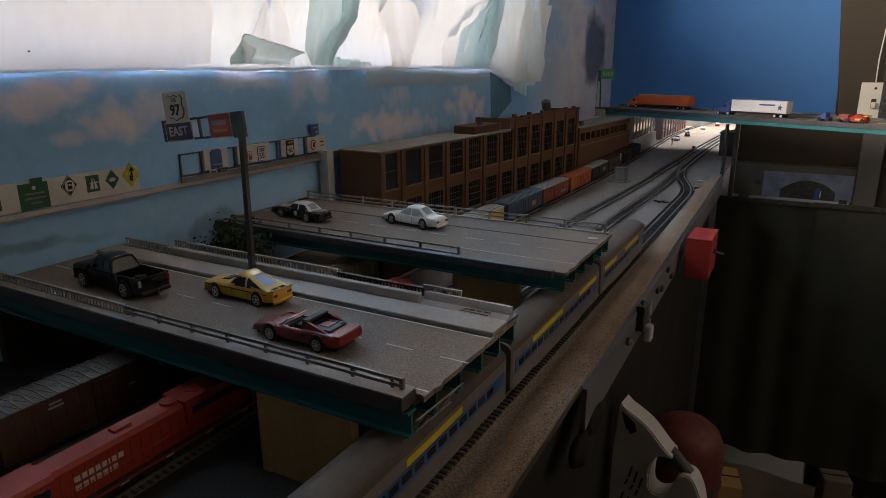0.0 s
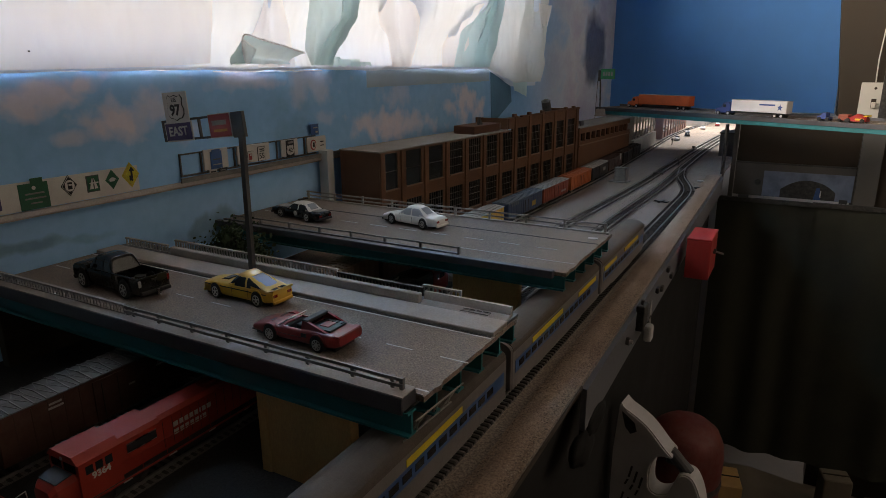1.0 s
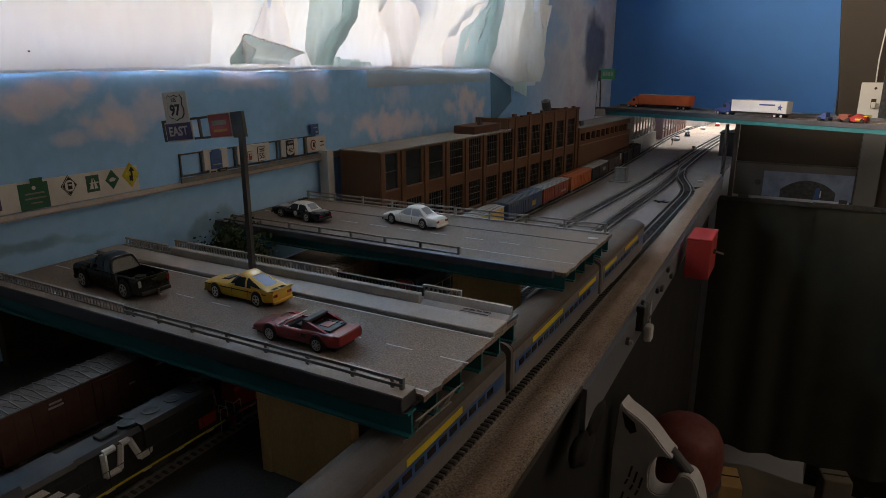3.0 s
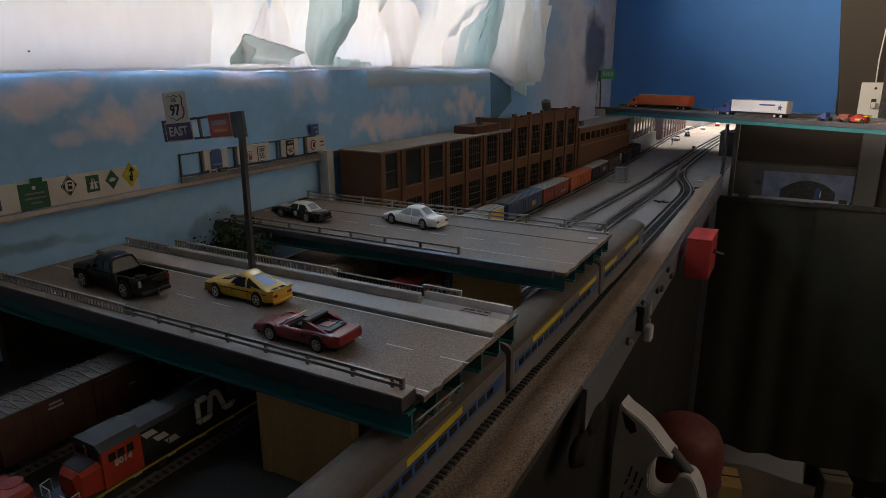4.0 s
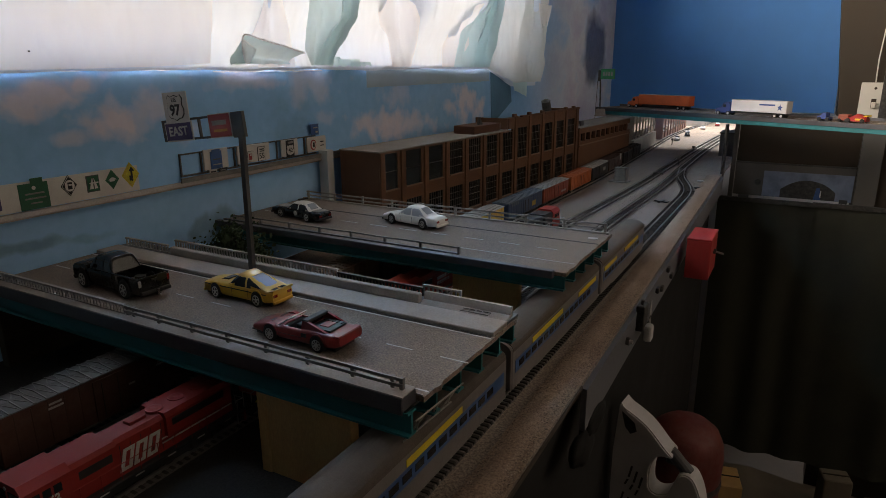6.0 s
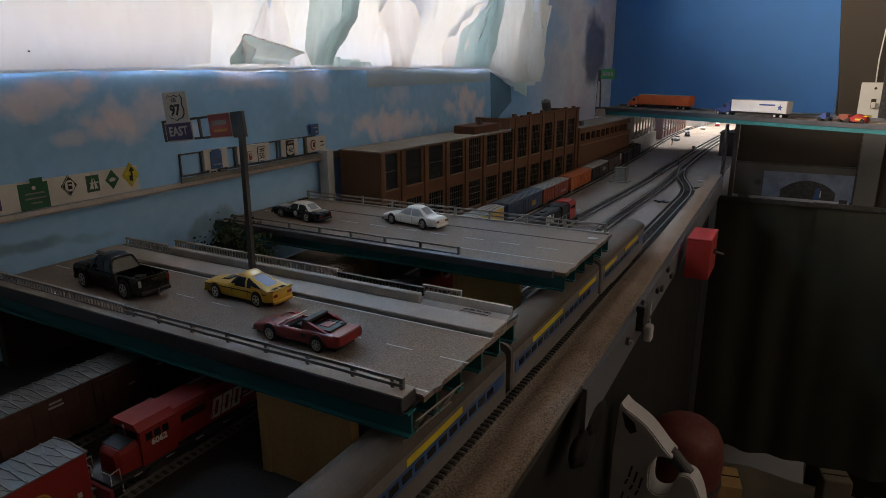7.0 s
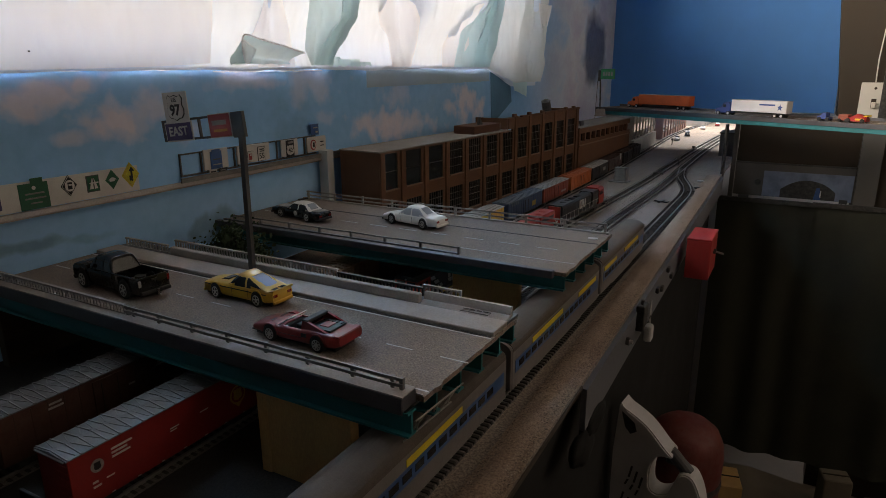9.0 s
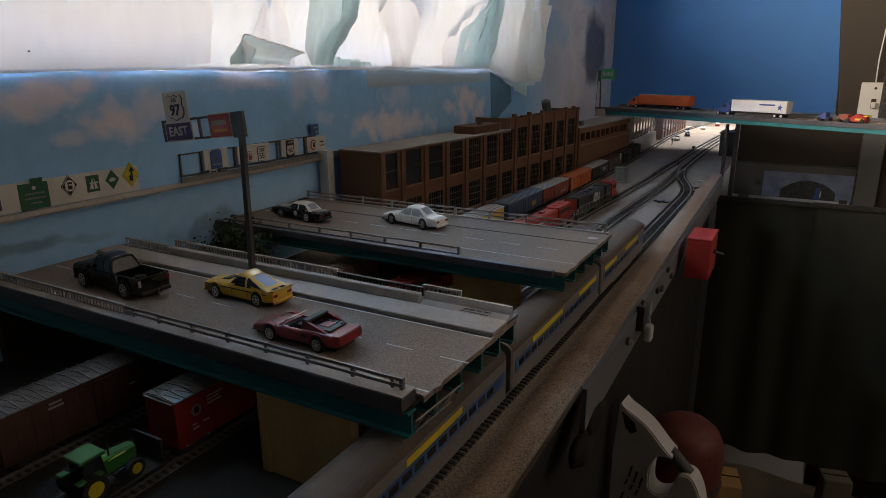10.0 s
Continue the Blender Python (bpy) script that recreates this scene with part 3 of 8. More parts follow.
def railing(parent, x0, x1, y, z, posts, h, rails, mat, post_w=0.0016, bar=0.0011, name="railing"):
    """Posts and long bars along x."""
    me = to_mesh("post", rounded(-post_w, post_w, -post_w, post_w, 0, h, post_w * 0.3, 1), mat)
    for i in range(posts):
        piece("post", me, parent, pose(x0 + (x1 - x0) * i / (posts - 1), y, z))
    for r in rails:
        bm = bmesh.new()
        n = 14
        rings = []
        for k in range(n + 1):
            x = x0 - 0.002 + (x1 - x0 + 0.004) * k / n
            w = 0.0006 * noise.noise(Vector((x * 40, y * 30, r * 300)))
            rings.append([(x, y - 0.0018 + a, z + r + b + w) for a, b in ((-bar * 0.6, -bar), (bar * 0.6, -bar), (bar * 0.6, bar), (-bar * 0.6, bar))])
        loft(bm, rings)
        part("rail_bar", bm, mat, parent)


def pickets(parent, x0, x1, y, z, count, h, mat, slope=0.0):
    me = to_mesh("baluster", boxes((-0.0007, 0.0007, -0.0007, 0.0007, 0, h)), mat)
    for i in range(count):
        piece("baluster", me, parent, pose(x0 + (x1 - x0) * i / (count - 1), y, z))
    part("handrail", boxes((x0 - 0.001, x1 + 0.001, y - 0.0014, y + 0.0014, z + h - 0.0004, z + h + 0.0014)), mat, parent)
    part("bottom_rail", boxes((x0 - 0.001, x1 + 0.001, y - 0.0011, y + 0.0011, z, z + 0.0012)), mat, parent)


def deck_slab(parent, x0, x1, y0, y1, z, th):
    """Road slab with a ragged, broken open end."""
    bm = bmesh.new()
    n = 24
    ring = [(x0, y0)]
    for i in range(n + 1):
        u = i / n
        y = y0 + (y1 - y0) * u
        ring.append((x1 + 0.0022 * noise.noise(Vector((3.1, y * 120, y0 * 9))), y))
    ring.append((x0, y1))
    prism(bm, ring, "z", z - th, z)
    part("road_slab", bm, M["asphalt"], parent, "dusty grey asphalt road surface")


def girder(parent, x0, x1, y, z0, z1):
    """An I-beam along x."""
    w, t, f = 0.0048, 0.0010, 0.0016
    out = [(y - w, z0), (y + w, z0), (y + w, z0 + f), (y + t, z0 + f), (y + t, z1 - f), (y + w, z1 - f), (y + w, z1), (y - w, z1), (y - w, z1 - f), (y - t, z1 - f), (y - t, z0 + f), (y - w, z0 + f)]
    part("girder", prism(bmesh.new(), out, "x", x0, x1), M["teal"], parent, "teal steel girder")


def dashes(parent, spans, y, z, w=0.0008):
    for a, b in spans:
        part("lane_dash", boxes((a, b, y - w, y + w, z, z + 0.0002)), M["white_line"], parent)


def near_overpass():
    r = thing("road_overpass", pose(0, 0, 0), "grey model highway overpass on teal girders, broken off at one end", "overpass", "overpasses")
    x0, x1 = WALL + 0.002, -0.196
    deck_slab(r, x0, x1, 0.326, 0.486, DECK, 0.004)
    for y in (0.3135, 0.346, 0.382, 0.418, 0.452, 0.482):
        girder(r, x0, x1 - 0.002, y, 0.0675, DECK - 0.0045)
    # thin black sheet covers the whole underside of the slab
    part("black_soffit", boxes((x0, x1 - 0.004, 0.3095, 0.488, 0.0852, 0.0858)), M["black_line"], r)
    # near parapet: slate block with a pale top
    part("parapet", rounded(x0, x1 - 0.006, 0.3080, 0.3255, 0.0830, 0.0955, 0.0006, 1), M["dark_concrete"], r, "slate grey concrete parapet")
    part("parapet_cap", boxes((x0, x1 - 0.006, 0.3084, 0.3253, 0.0956, 0.0963)), M["concrete"], r)
    part("gutter", boxes((x0, x1 - 0.001, 0.3256, 0.3264, 0.0902, 0.0915)), M["rail_pale"], r)
    part("edge_line", boxes((x0, x1 - 0.001, 0.3325, 0.3342, DECK, DECK + 0.0002)), M["white_line"], r)
    railing(r, -0.485, -0.208, 0.3180, 0.0963, 8, 0.0088, (0.0036, 0.0080), M["rail_grey"])
    piece("post", bpy.data.meshes["post"], r, pose(-0.215, 0.3180, 0.0963))
    piece("post", bpy.data.meshes["post"], r, pose(-0.477, 0.3180, 0.0963))
    pickets(r, -0.700, -0.490, 0.3180, 0.0963, 46, 0.0074, M["rail_pale"])
    dashes(r, [(-0.702 + 0.0485 * k, -0.678 + 0.0485 * k) for k in range(11) if k not in (6,)], 0.3845, DECK)
    part("edge_line", boxes((x0, x1 - 0.001, 0.4310, 0.4328, DECK, DECK + 0.0002)), M["white_line"], r)
    part("tar_seam", boxes((x0, x1 - 0.002, 0.4340, 0.4362, DECK, DECK + 0.0003)), M["black_line"], r)
    part("sidewalk", rounded(x0, x1 - 0.001, 0.4366, 0.4655, 0.0895, 0.0935, 0.0006, 1), M["concrete"], r, "pale concrete sidewalk")
    part("far_kerb", boxes((x0, x1 - 0.001, 0.4657, 0.4880, 0.0860, 0.0920)), M["dark_concrete"], r)
    # far barrier in two lengths
    part("barrier", rounded(-0.6200, -0.2860, 0.4680, 0.4745, 0.0920, 0.1010, 0.0008, 1), M["concrete"], r, "pale concrete crash barrier")
    out = [(0.4690, 0.0920), (0.4810, 0.0920), (0.4810, 0.1010), (0.4780, 0.1010), (0.4755, 0.0945)]
    part("barrier", prism(bmesh.new(), out, "x", -0.2850, x1 - 0.003), M["concrete"], r)
    pickets(r, -0.620, -0.386, 0.4775, 0.0985, 58, 0.0078, M["rail_pale"])
    pickets(r, -0.385, -0.288, 0.4785, 0.0960, 26, 0.0070, M["rail_dark"])
    pickets(r, -0.290, -0.252, 0.4850, 0.0945, 9, 0.0090, M["rail_pale"])
    pickets(r, -0.702, -0.628, 0.4720, 0.0920, 15, 0.0085, M["rail_pale"])
    # short ladder-like casting left lying on the sidewalk
    part("casting", boxes((-0.243, -0.216, 0.4665, 0.4674, 0.0937, 0.0948), (-0.243, -0.216, 0.4725, 0.4734, 0.0937, 0.0948),
                          *[(-0.243 + 0.0063 * k, -0.2418 + 0.0063 * k, 0.4665, 0.4734, 0.0937, 0.0946) for k in range(5)]), M["rail_pale"], r)
    # bent: a tan board standing crosswise
    part("pier", rounded(-0.3230, -0.2455, 0.3095, 0.3190, -0.001, 0.0672, 0.0006, 1), M["tan_pier"], r, "tan wooden pier board")
    part("pier_post", rounded(-0.3320, -0.3228, 0.3082, 0.3200, -0.001, 0.0673, 0.0008, 1), M["tan_pier"], r, "tan pier post")
    # this board takes a dark wood colour in place of the shade on it
    part("pier", rounded(-0.700, -0.688, 0.312, 0.470, -0.001, 0.0672, 0.0006, 1), M["wood_edge"], r, "wooden pier board, coloured dark brown for the shade by the wall")
    # lattice casting stowed at the open end
    lat = bmesh.new()
    for k in range(3):
        tube(lat, (-0.206 + 0.001 * k, 0.318 + 0.020 * k, 0.0600), (-0.196 + 0.001 * k, 0.330 + 0.020 * k, 0.0780), 0.0007, 5)
        tube(lat, (-0.196 + 0.001 * k, 0.318 + 0.020 * k, 0.0780), (-0.206 + 0.001 * k, 0.332 + 0.020 * k, 0.0600), 0.0007, 5)
    tube(lat, (-0.206, 0.314, 0.0600), (-0.203, 0.376, 0.0600), 0.0007, 5)
    tube(lat, (-0.196, 0.314, 0.0780), (-0.193, 0.376, 0.0780), 0.0007, 5)
    part("lattice", lat, M["rail_pale"], r, "pale bent lattice bracing")
    return r


def far_side_overpass():
    r = thing("road_overpass", pose(0, 0, 0), "grey model highway overpass on a tan pier, with dusty guard rails", "overpass", "overpasses")
    x0, x1 = WALL + 0.002, -0.199
    deck_slab(r, x0, x1, 0.622, 0.806, DECK, 0.004)
    for y in (0.627, 0.662, 0.698, 0.734, 0.768, 0.798):
        girder(r, x0, x1 - 0.002, y, 0.069, DECK - 0.0045)
    # black sheet over the underside of this deck too
    part("black_soffit", boxes((x0, x1 - 0.004, 0.622, 0.804, 0.0855, 0.0858)), M["black_line"], r)
    part("parapet", rounded(x0, x1 - 0.012, 0.6140, 0.6215, 0.0840, 0.0925, 0.0006, 1), M["dark_concrete"], r, "dark concrete edge strip")
    part("kerb", rounded(x0, -0.330, 0.6300, 0.6345, 0.0895, 0.0918, 0.0004, 1), M["dark_concrete"], r)
    railing(r, -0.690, -0.331, 0.632, 0.0905, 8, 0.0085, (0.0078,), M["rail_grey"], bar=0.0009)
    part("edge_line", boxes((x0, x1 - 0.002, 0.6570, 0.6586, DECK, DECK + 0.0002)), M["white_line"], r)
    dashes(r, [(-0.70 + 0.0485 * k, -0.673 + 0.0485 * k) for k in range(10)], 0.703, DECK)
    part("tar_seam", boxes((x0, x1 - 0.002, 0.7485, 0.7510, DECK, DECK + 0.0003)), M["black_line"], r)
    part("kerb", rounded(x0, x1 - 0.003, 0.8005, 0.8055, 0.0895, 0.0920, 0.0004, 1), M["concrete"], r)
    railing(r, -0.700, -0.207, 0.8035, 0.0915, 10, 0.0122, (0.0055, 0.0112), M["rail_pale"], bar=0.0010)
    part("pier", rounded(-0.3362, -0.2600, 0.6430, 0.6530, -0.001, 0.0685, 0.0006, 1), M["tan_pier"], r, "tan wooden pier board")
    part("pier_post", rounded(-0.3445, -0.3360, 0.6415, 0.6540, -0.001, 0.0686, 0.0008, 1), M["tan_pier"], r, "tan pier post")
    return r


near_overpass()
far_side_overpass()


# ---------------------------------------------------------------- coaches
M["coach"] = material("grey_coach_paint", (0.165, 0.148, 0.142), 0.6, coarse=18, vary=0.15, grit=0.1, bump=0.05, dust=0.35)
M["coach_roof"] = material("dusty_coach_roof", (0.090, 0.072, 0.060), 0.85, coarse=12, vary=0.25, grit=0.2, dust=0.15)
M["blue_band"] = material("blue_window_band", (0.04, 0.10, 0.26), 0.4, coarse=30, vary=0.2, grit=0.1)
M["yellow"] = material("yellow_stripe", (0.80, 0.58, 0.02), 0.5, coarse=40, vary=0.15, grit=0.1)
M["black"] = material("black_plastic", (0.02, 0.02, 0.02), 0.55, coarse=40, vary=0.3, grit=0.15, dust=0.2)
M["wheel"] = material("wheel_metal", (0.10, 0.09, 0.085), 0.45, metal=0.6, coarse=100, vary=0.3)


def wheelset(parent, x, y, r=0.0058, z=0.0045):
    bm = bmesh.new()
    for s in (-1, 1):
        tube(bm, (s * 0.0070, 0, 0), (s * 0.0094, 0, 0), r, 14)
        tube(bm, (s * 0.0064, 0, 0), (s * 0.0070, 0, 0), r * 1.12, 14)
    tube(bm, (-0.0064, 0, 0), (0.0064, 0, 0), 0.0012, 6)
    return part("wheelset", bm, M["wheel"], parent, "", False, pose(x, y, z + r))


def bogie(parent, y, axles, gap, r=0.0058, z=0.0045):
    """Side frames and axles; returns its wheelsets."""
    half = gap * (axles - 1) / 2
    bm = bmesh.new()
    for s in (-1, 1):
        prism(bm, [(-half - 0.006, z + r + 0.004), (half + 0.006, z + r + 0.004), (half + 0.005, z + r - 0.001), (half - 0.004, z + r - 0.003), (-half + 0.004, z + r - 0.003), (-half - 0.005, z + r - 0.001)], "x", s * 0.0105 - 0.0012, s * 0.0105 + 0.0012)
        for k in range(axles):
            a = -half + gap * k
            box(bm, s * 0.0115 - 0.0015, s * 0.0115 + 0.0015, a - 0.002, a + 0.002, z + r - 0.002, z + r + 0.002)
    box(bm, -0.0105, 0.0105, -0.004, 0.004, z + r, z + r + 0.005)
    b = part("bogie", bm, M["black"], parent, "black bogie frame", False, pose(0, y, 0))
    return [wheelset(b, 0, -half + gap * k, r, z) for k in range(axles)]


def coach(y0, y1, label, stripes):
    L = y1 - y0
    r = thing("passenger_coach", pose(-0.2228, y0, 0.001), label, "train coach", "coaches")
    hw = 0.0185

    def ring(y, s=1.0):
        pts = [(-hw, 0.011), (hw, 0.011), (hw, 0.0480)]
        for k in range(1, 12):
            a = math.pi * k / 12
            pts.append((hw * math.cos(a) * (1 if abs(math.cos(a)) > 0.9 else 1), 0.0480 + 0.0100 * math.sin(a) ** 0.8))
        pts.append((-hw, 0.0480))
        return [(x * s, y, 0.011 + (z - 0.011) * (0.9 + 0.1 * s)) for x, z in pts]
    bm = bmesh.new()
    loft(bm, [ring(0.004, 0.93), ring(0.0065), ring(L - 0.0065), ring(L - 0.004, 0.93)])
    body = part("body", bm, M["coach"], r, "grey dusty coach body")
    bm = bmesh.new()
    arc = [(hw * 1.006 * math.cos(math.pi * k / 14), 0.0486 + 0.0102 * math.sin(math.pi * k / 14) ** 0.8) for k in range(15)]
    inner = [(x * 0.97, z - 0.0008) for x, z in arc[::-1]]
    prism(bm, arc + inner, "y", 0.0068, L - 0.0068)
    part("roof", bm, M["coach_roof"], r, "dusty arched roof")
    for s in (-1, 1):
        x = s * (hw + 0.0001)
        part("window_band", boxes((min(x, x + s * 0.0003), max(x, x + s * 0.0003), 0.012, L - 0.012, 0.0260, 0.0385)), M["blue_band"], body)
        me = to_mesh("window", boxes((-0.0002, 0.0002, -0.0058, 0.0058, -0.0030, 0.0030)), M["glass"])
        n = int((L - 0.05) / 0.0165)
        for k in range(n):
            piece("window", me, body, pose(x + s * 0.0004, 0.026 + 0.0165 * k, 0.0325))
        for a, b in stripes:
            part("stripe", boxes((min(x, x + s * 0.0005), max(x, x + s * 0.0005), a - y0, b - y0, 0.0395, 0.0450)), M["yellow"], body)
        part("skirt", boxes((min(s * 0.0155, s * 0.0165), max(s * 0.0155, s * 0.0165), 0.07, L - 0.07, 0.0065, 0.011)), M["coach"], r)
    for e in (0.0015, L - 0.0015):
        part("diaphragm", boxes((-0.0075, 0.0075, e - 0.0025, e + 0.0025, 0.012, 0.0520)), M["black"], r, "black rubber gangway")
    for yy in (0.045, L - 0.045):
        bogie(r, yy, 2, 0.028)
    return r


coach(0.190, 0.488, "dusty grey passenger coach with blue window band", [(0.315, 0.396)])
coach(0.491, 0.782, "grey passenger coach with short yellow stripes", [(0.545, 0.634), (0.690, 0.760)])
coach(0.785, 1.040, "grey passenger coach parked last in line", [(0.800, 0.862), (0.905, 0.990)])


# ---------------------------------------------------------------- brick factory against the wall
def glazing(parent, w, h, cols, rows):
    """Upright and level bars of one window, each a piece."""
    up = to_mesh("glazing_bar", boxes((-0.0008, 0.0006, -0.0006, 0.0006, -h / 2, h / 2)), M["frame_dark"])
    level = to_mesh("glazing_bar", boxes((-0.0007, 0.0007, -w / 2, w / 2, -0.0005, 0.0005)), M["frame_dark"])
    for k in range(cols + 1):
        piece("glazing_bar", up, parent, pose(-0.0015, -w / 2 + w * k / cols, 0))
    for k in range(rows + 1):
        piece("glazing_bar", level, parent, pose(-0.0014, 0, -h / 2 + h * k / rows))


def factory():
    f = thing("brick_factory", pose(-0.600, 0.866, 0, 0, 0, -4.9), "long brown brick factory with tall dark windows and stepped parapet", "factory")
    D = -0.085
    P, W = 0.069, 0.0455
    n, tall0, end = 12, 0.446, 0.836
    up0, up1, lo0, lo1 = 0.0985, 0.1600, 0.022, 0.0745
    # solid courses of the facade, left open where the windows are
    wall = boxes((-0.004, 0, -0.001, end, -0.001, lo0), (-0.004, 0, -0.001, end, lo1, up0), (-0.004, 0, -0.001, tall0, up1, 0.1630), (-0.004, 0, tall0, end, up1 + 0.006, 0.1885))
    for k in range(n + 1):
        a = -0.001 if k == 0 else 0.003 + P * k - (P - W)
        b = end if k == n else 0.003 + P * k
        if b > a:
            box(wall, -0.004, 0, a, b, lo0, lo1)
            box(wall, -0.004, 0, a, b, up0, up1 if a < tall0 - 0.03 else up1 + 0.006)
    box(wall, D, -0.004, -0.001, 0.003, 0.0, 0.163)
    box(wall, D, -0.004, end - 0.004, end, 0.0, 0.1885)
    box(wall, D, -0.004, tall0 - 0.002, tall0 + 0.002, 0.16, 0.1885)
    part("wall", wall, M["brick"], f, "brown brick wall")
    part("dark_interior", boxes((-0.03, -0.029, 0.004, end - 0.005, 0.0, 0.158)), M["black"], f)
    pil = to_mesh("pilaster", rounded(-0.001, 0.0028, -0.0062, 0.0062, 0, 0.163, 0.0006, 1), M["brick"])
    pil2 = to_mesh("pilaster", rounded(-0.001, 0.0028, -0.0062, 0.0062, 0, 0.1925, 0.0006, 1), M["brick"])
    for k in range(n + 1):
        u = -0.002 + P * k - (P - W) / 2 + 0.007
        piece("pilaster", pil2 if u > tall0 - 0.02 else pil, f, pose(0, max(0.006, min(end - 0.006, u)), 0))
    for k in range(n):
        u = 0.003 + P * k + W / 2
        big = k < 3
        top = up1 + (0.006 if u > tall0 else 0)
        for z0, z1 in ((up0, top), (lo0, lo1)):
            zc, h = (z0 + z1) / 2, z1 - z0
            g = part("window", boxes((-0.0036, -0.0030, -W / 2, W / 2, -h / 2, h / 2)), M["glass"], f, "dark factory window", False, pose(0, u, zc))
            cols, rows = (1, 2) if big and z0 == up0 else (6, 4)
            glazing(g, W, h, cols, rows)
            part("sill", boxes((-0.001, 0.0022, -W / 2 - 0.001, W / 2 + 0.001, -h / 2 - 0.002, -h / 2)), M["sill"], g)
    # roofs, parapet copings and roof clutter
    part("roof", boxes((D, 0.0030, -0.003, tall0, 0.1632, 0.1652)), M["roof"], f, "dusty flat grey roof")
    part("roof", boxes((D, -0.004, tall0 + 0.002, end, 0.176, 0.178)), M["roof"], f)
    for a, b, h in ((tall0, 0.500, 0.1885), (0.504, 0.618, 0.1915), (0.622, end, 0.1930)):
        part("coping", rounded(-0.006, 0.0025, a, b, 0.1880, h, 0.0006, 1), M["brick_dark"], f)
    cap = to_mesh("parapet_cap", rounded(-0.003, 0.0035, -0.006, 0.006, 0.19, 0.1975, 0.0008, 1), M["brick_dark"])
    for u in (0.468, 0.54, 0.608, 0.745, 0.795):
        piece("parapet_cap", cap, f, pose(0, u, 0))
    part("penthouse", rounded(-0.060, -0.010, 0.315, 0.425, 0.165, 0.181, 0.001, 1), M["brick_dark"], f, "low brick roof house")
    part("skylight", prism(bmesh.new(), [(0.355, 0.165), (0.385, 0.165), (0.362, 0.196)], "x", -0.03, -0.024), M["black"], f)
    tank = bmesh.new()
    tube(tank, (-0.03, 0.705, 0.178), (-0.03, 0.690, 0.214), 0.011, 12)
    tube(tank, (-0.03, 0.690, 0.214), (-0.03, 0.6885, 0.218), 0.012, 12, 0.004)
    part("roof_tank", tank, M["black"], f, "tilted black roof tank")
    # annex
    ann = boxes((D, 0.002, end + 0.004, 1.26, -0.001, 0.100), (D, 0.002, end + 0.004, 1.26, 0.121, 0.1350))
    for k in range(11):
        u = end + 0.006 + 0.0385 * k
        box(ann, -0.006, 0.002, u, u + 0.010, 0.100, 0.121)
    part("annex", ann, M["brick"], f, "lower brick annex")
    part("annex_glass", boxes((-0.008, -0.006, end + 0.006, 1.255, 0.099, 0.122)), M["glass"], f)
    part("roof", boxes((D, 0.004, end + 0.003, 1.262, 0.1352, 0.1375)), M["roof"], f)
    part("cornice", boxes((0.0021, 0.005, end + 0.004, 1.26, 0.088, 0.091)), M["sill"], f)
    vent = boxes((-0.040, -0.025, 0.88, 0.905, 0.1375, 0.1425), (-0.030, -0.027, 0.90, 0.935, 0.1425, 0.1455), (-0.05, -0.02, 0.905, 0.925, 0.1375, 0.1500))
    part("roof_vent", vent, M["rail_grey"], f)
    return f


factory()
M["board_white"] = material("white_card", (0.55, 0.54, 0.52), 0.8, coarse=30, vary=0.12, grit=0.08)
tagged(part("white_board", boxes((-0.706, -0.688, 0.842, 0.858, 0.0, 0.165)), M["board_white"]), "white painted board end beside the brick factory", "board")


# ---------------------------------------------------------------- goods wagons
def wagon_paint(name, col, dust=0.08):
    return material(name, col, 0.6, coarse=30, fine=900, vary=0.25, grit=0.12, bump=0.06, dust=dust)


M["galv"] = material("galvanised_roof", (0.14, 0.137, 0.134), 0.5, coarse=25, vary=0.25, grit=0.12, dust=0.2)
# darker copy of the metal roof for boxcars standing in the overpass shade
M["galv_shaded"] = material("shaded_galvanised_roof", (0.085, 0.083, 0.080), 0.5, coarse=25, vary=0.3, grit=0.15, dust=0.15)
M["white_ink"] = material("white_marking", (0.62, 0.60, 0.58), 0.7, coarse=90, vary=0.15)
M["gold_ink"] = material("gold_marking", (0.55, 0.33, 0.05), 0.7, coarse=90, vary=0.15)
M["coupler"] = material("dark_coupler", (0.04, 0.035, 0.03), 0.6, coarse=90, vary=0.3)


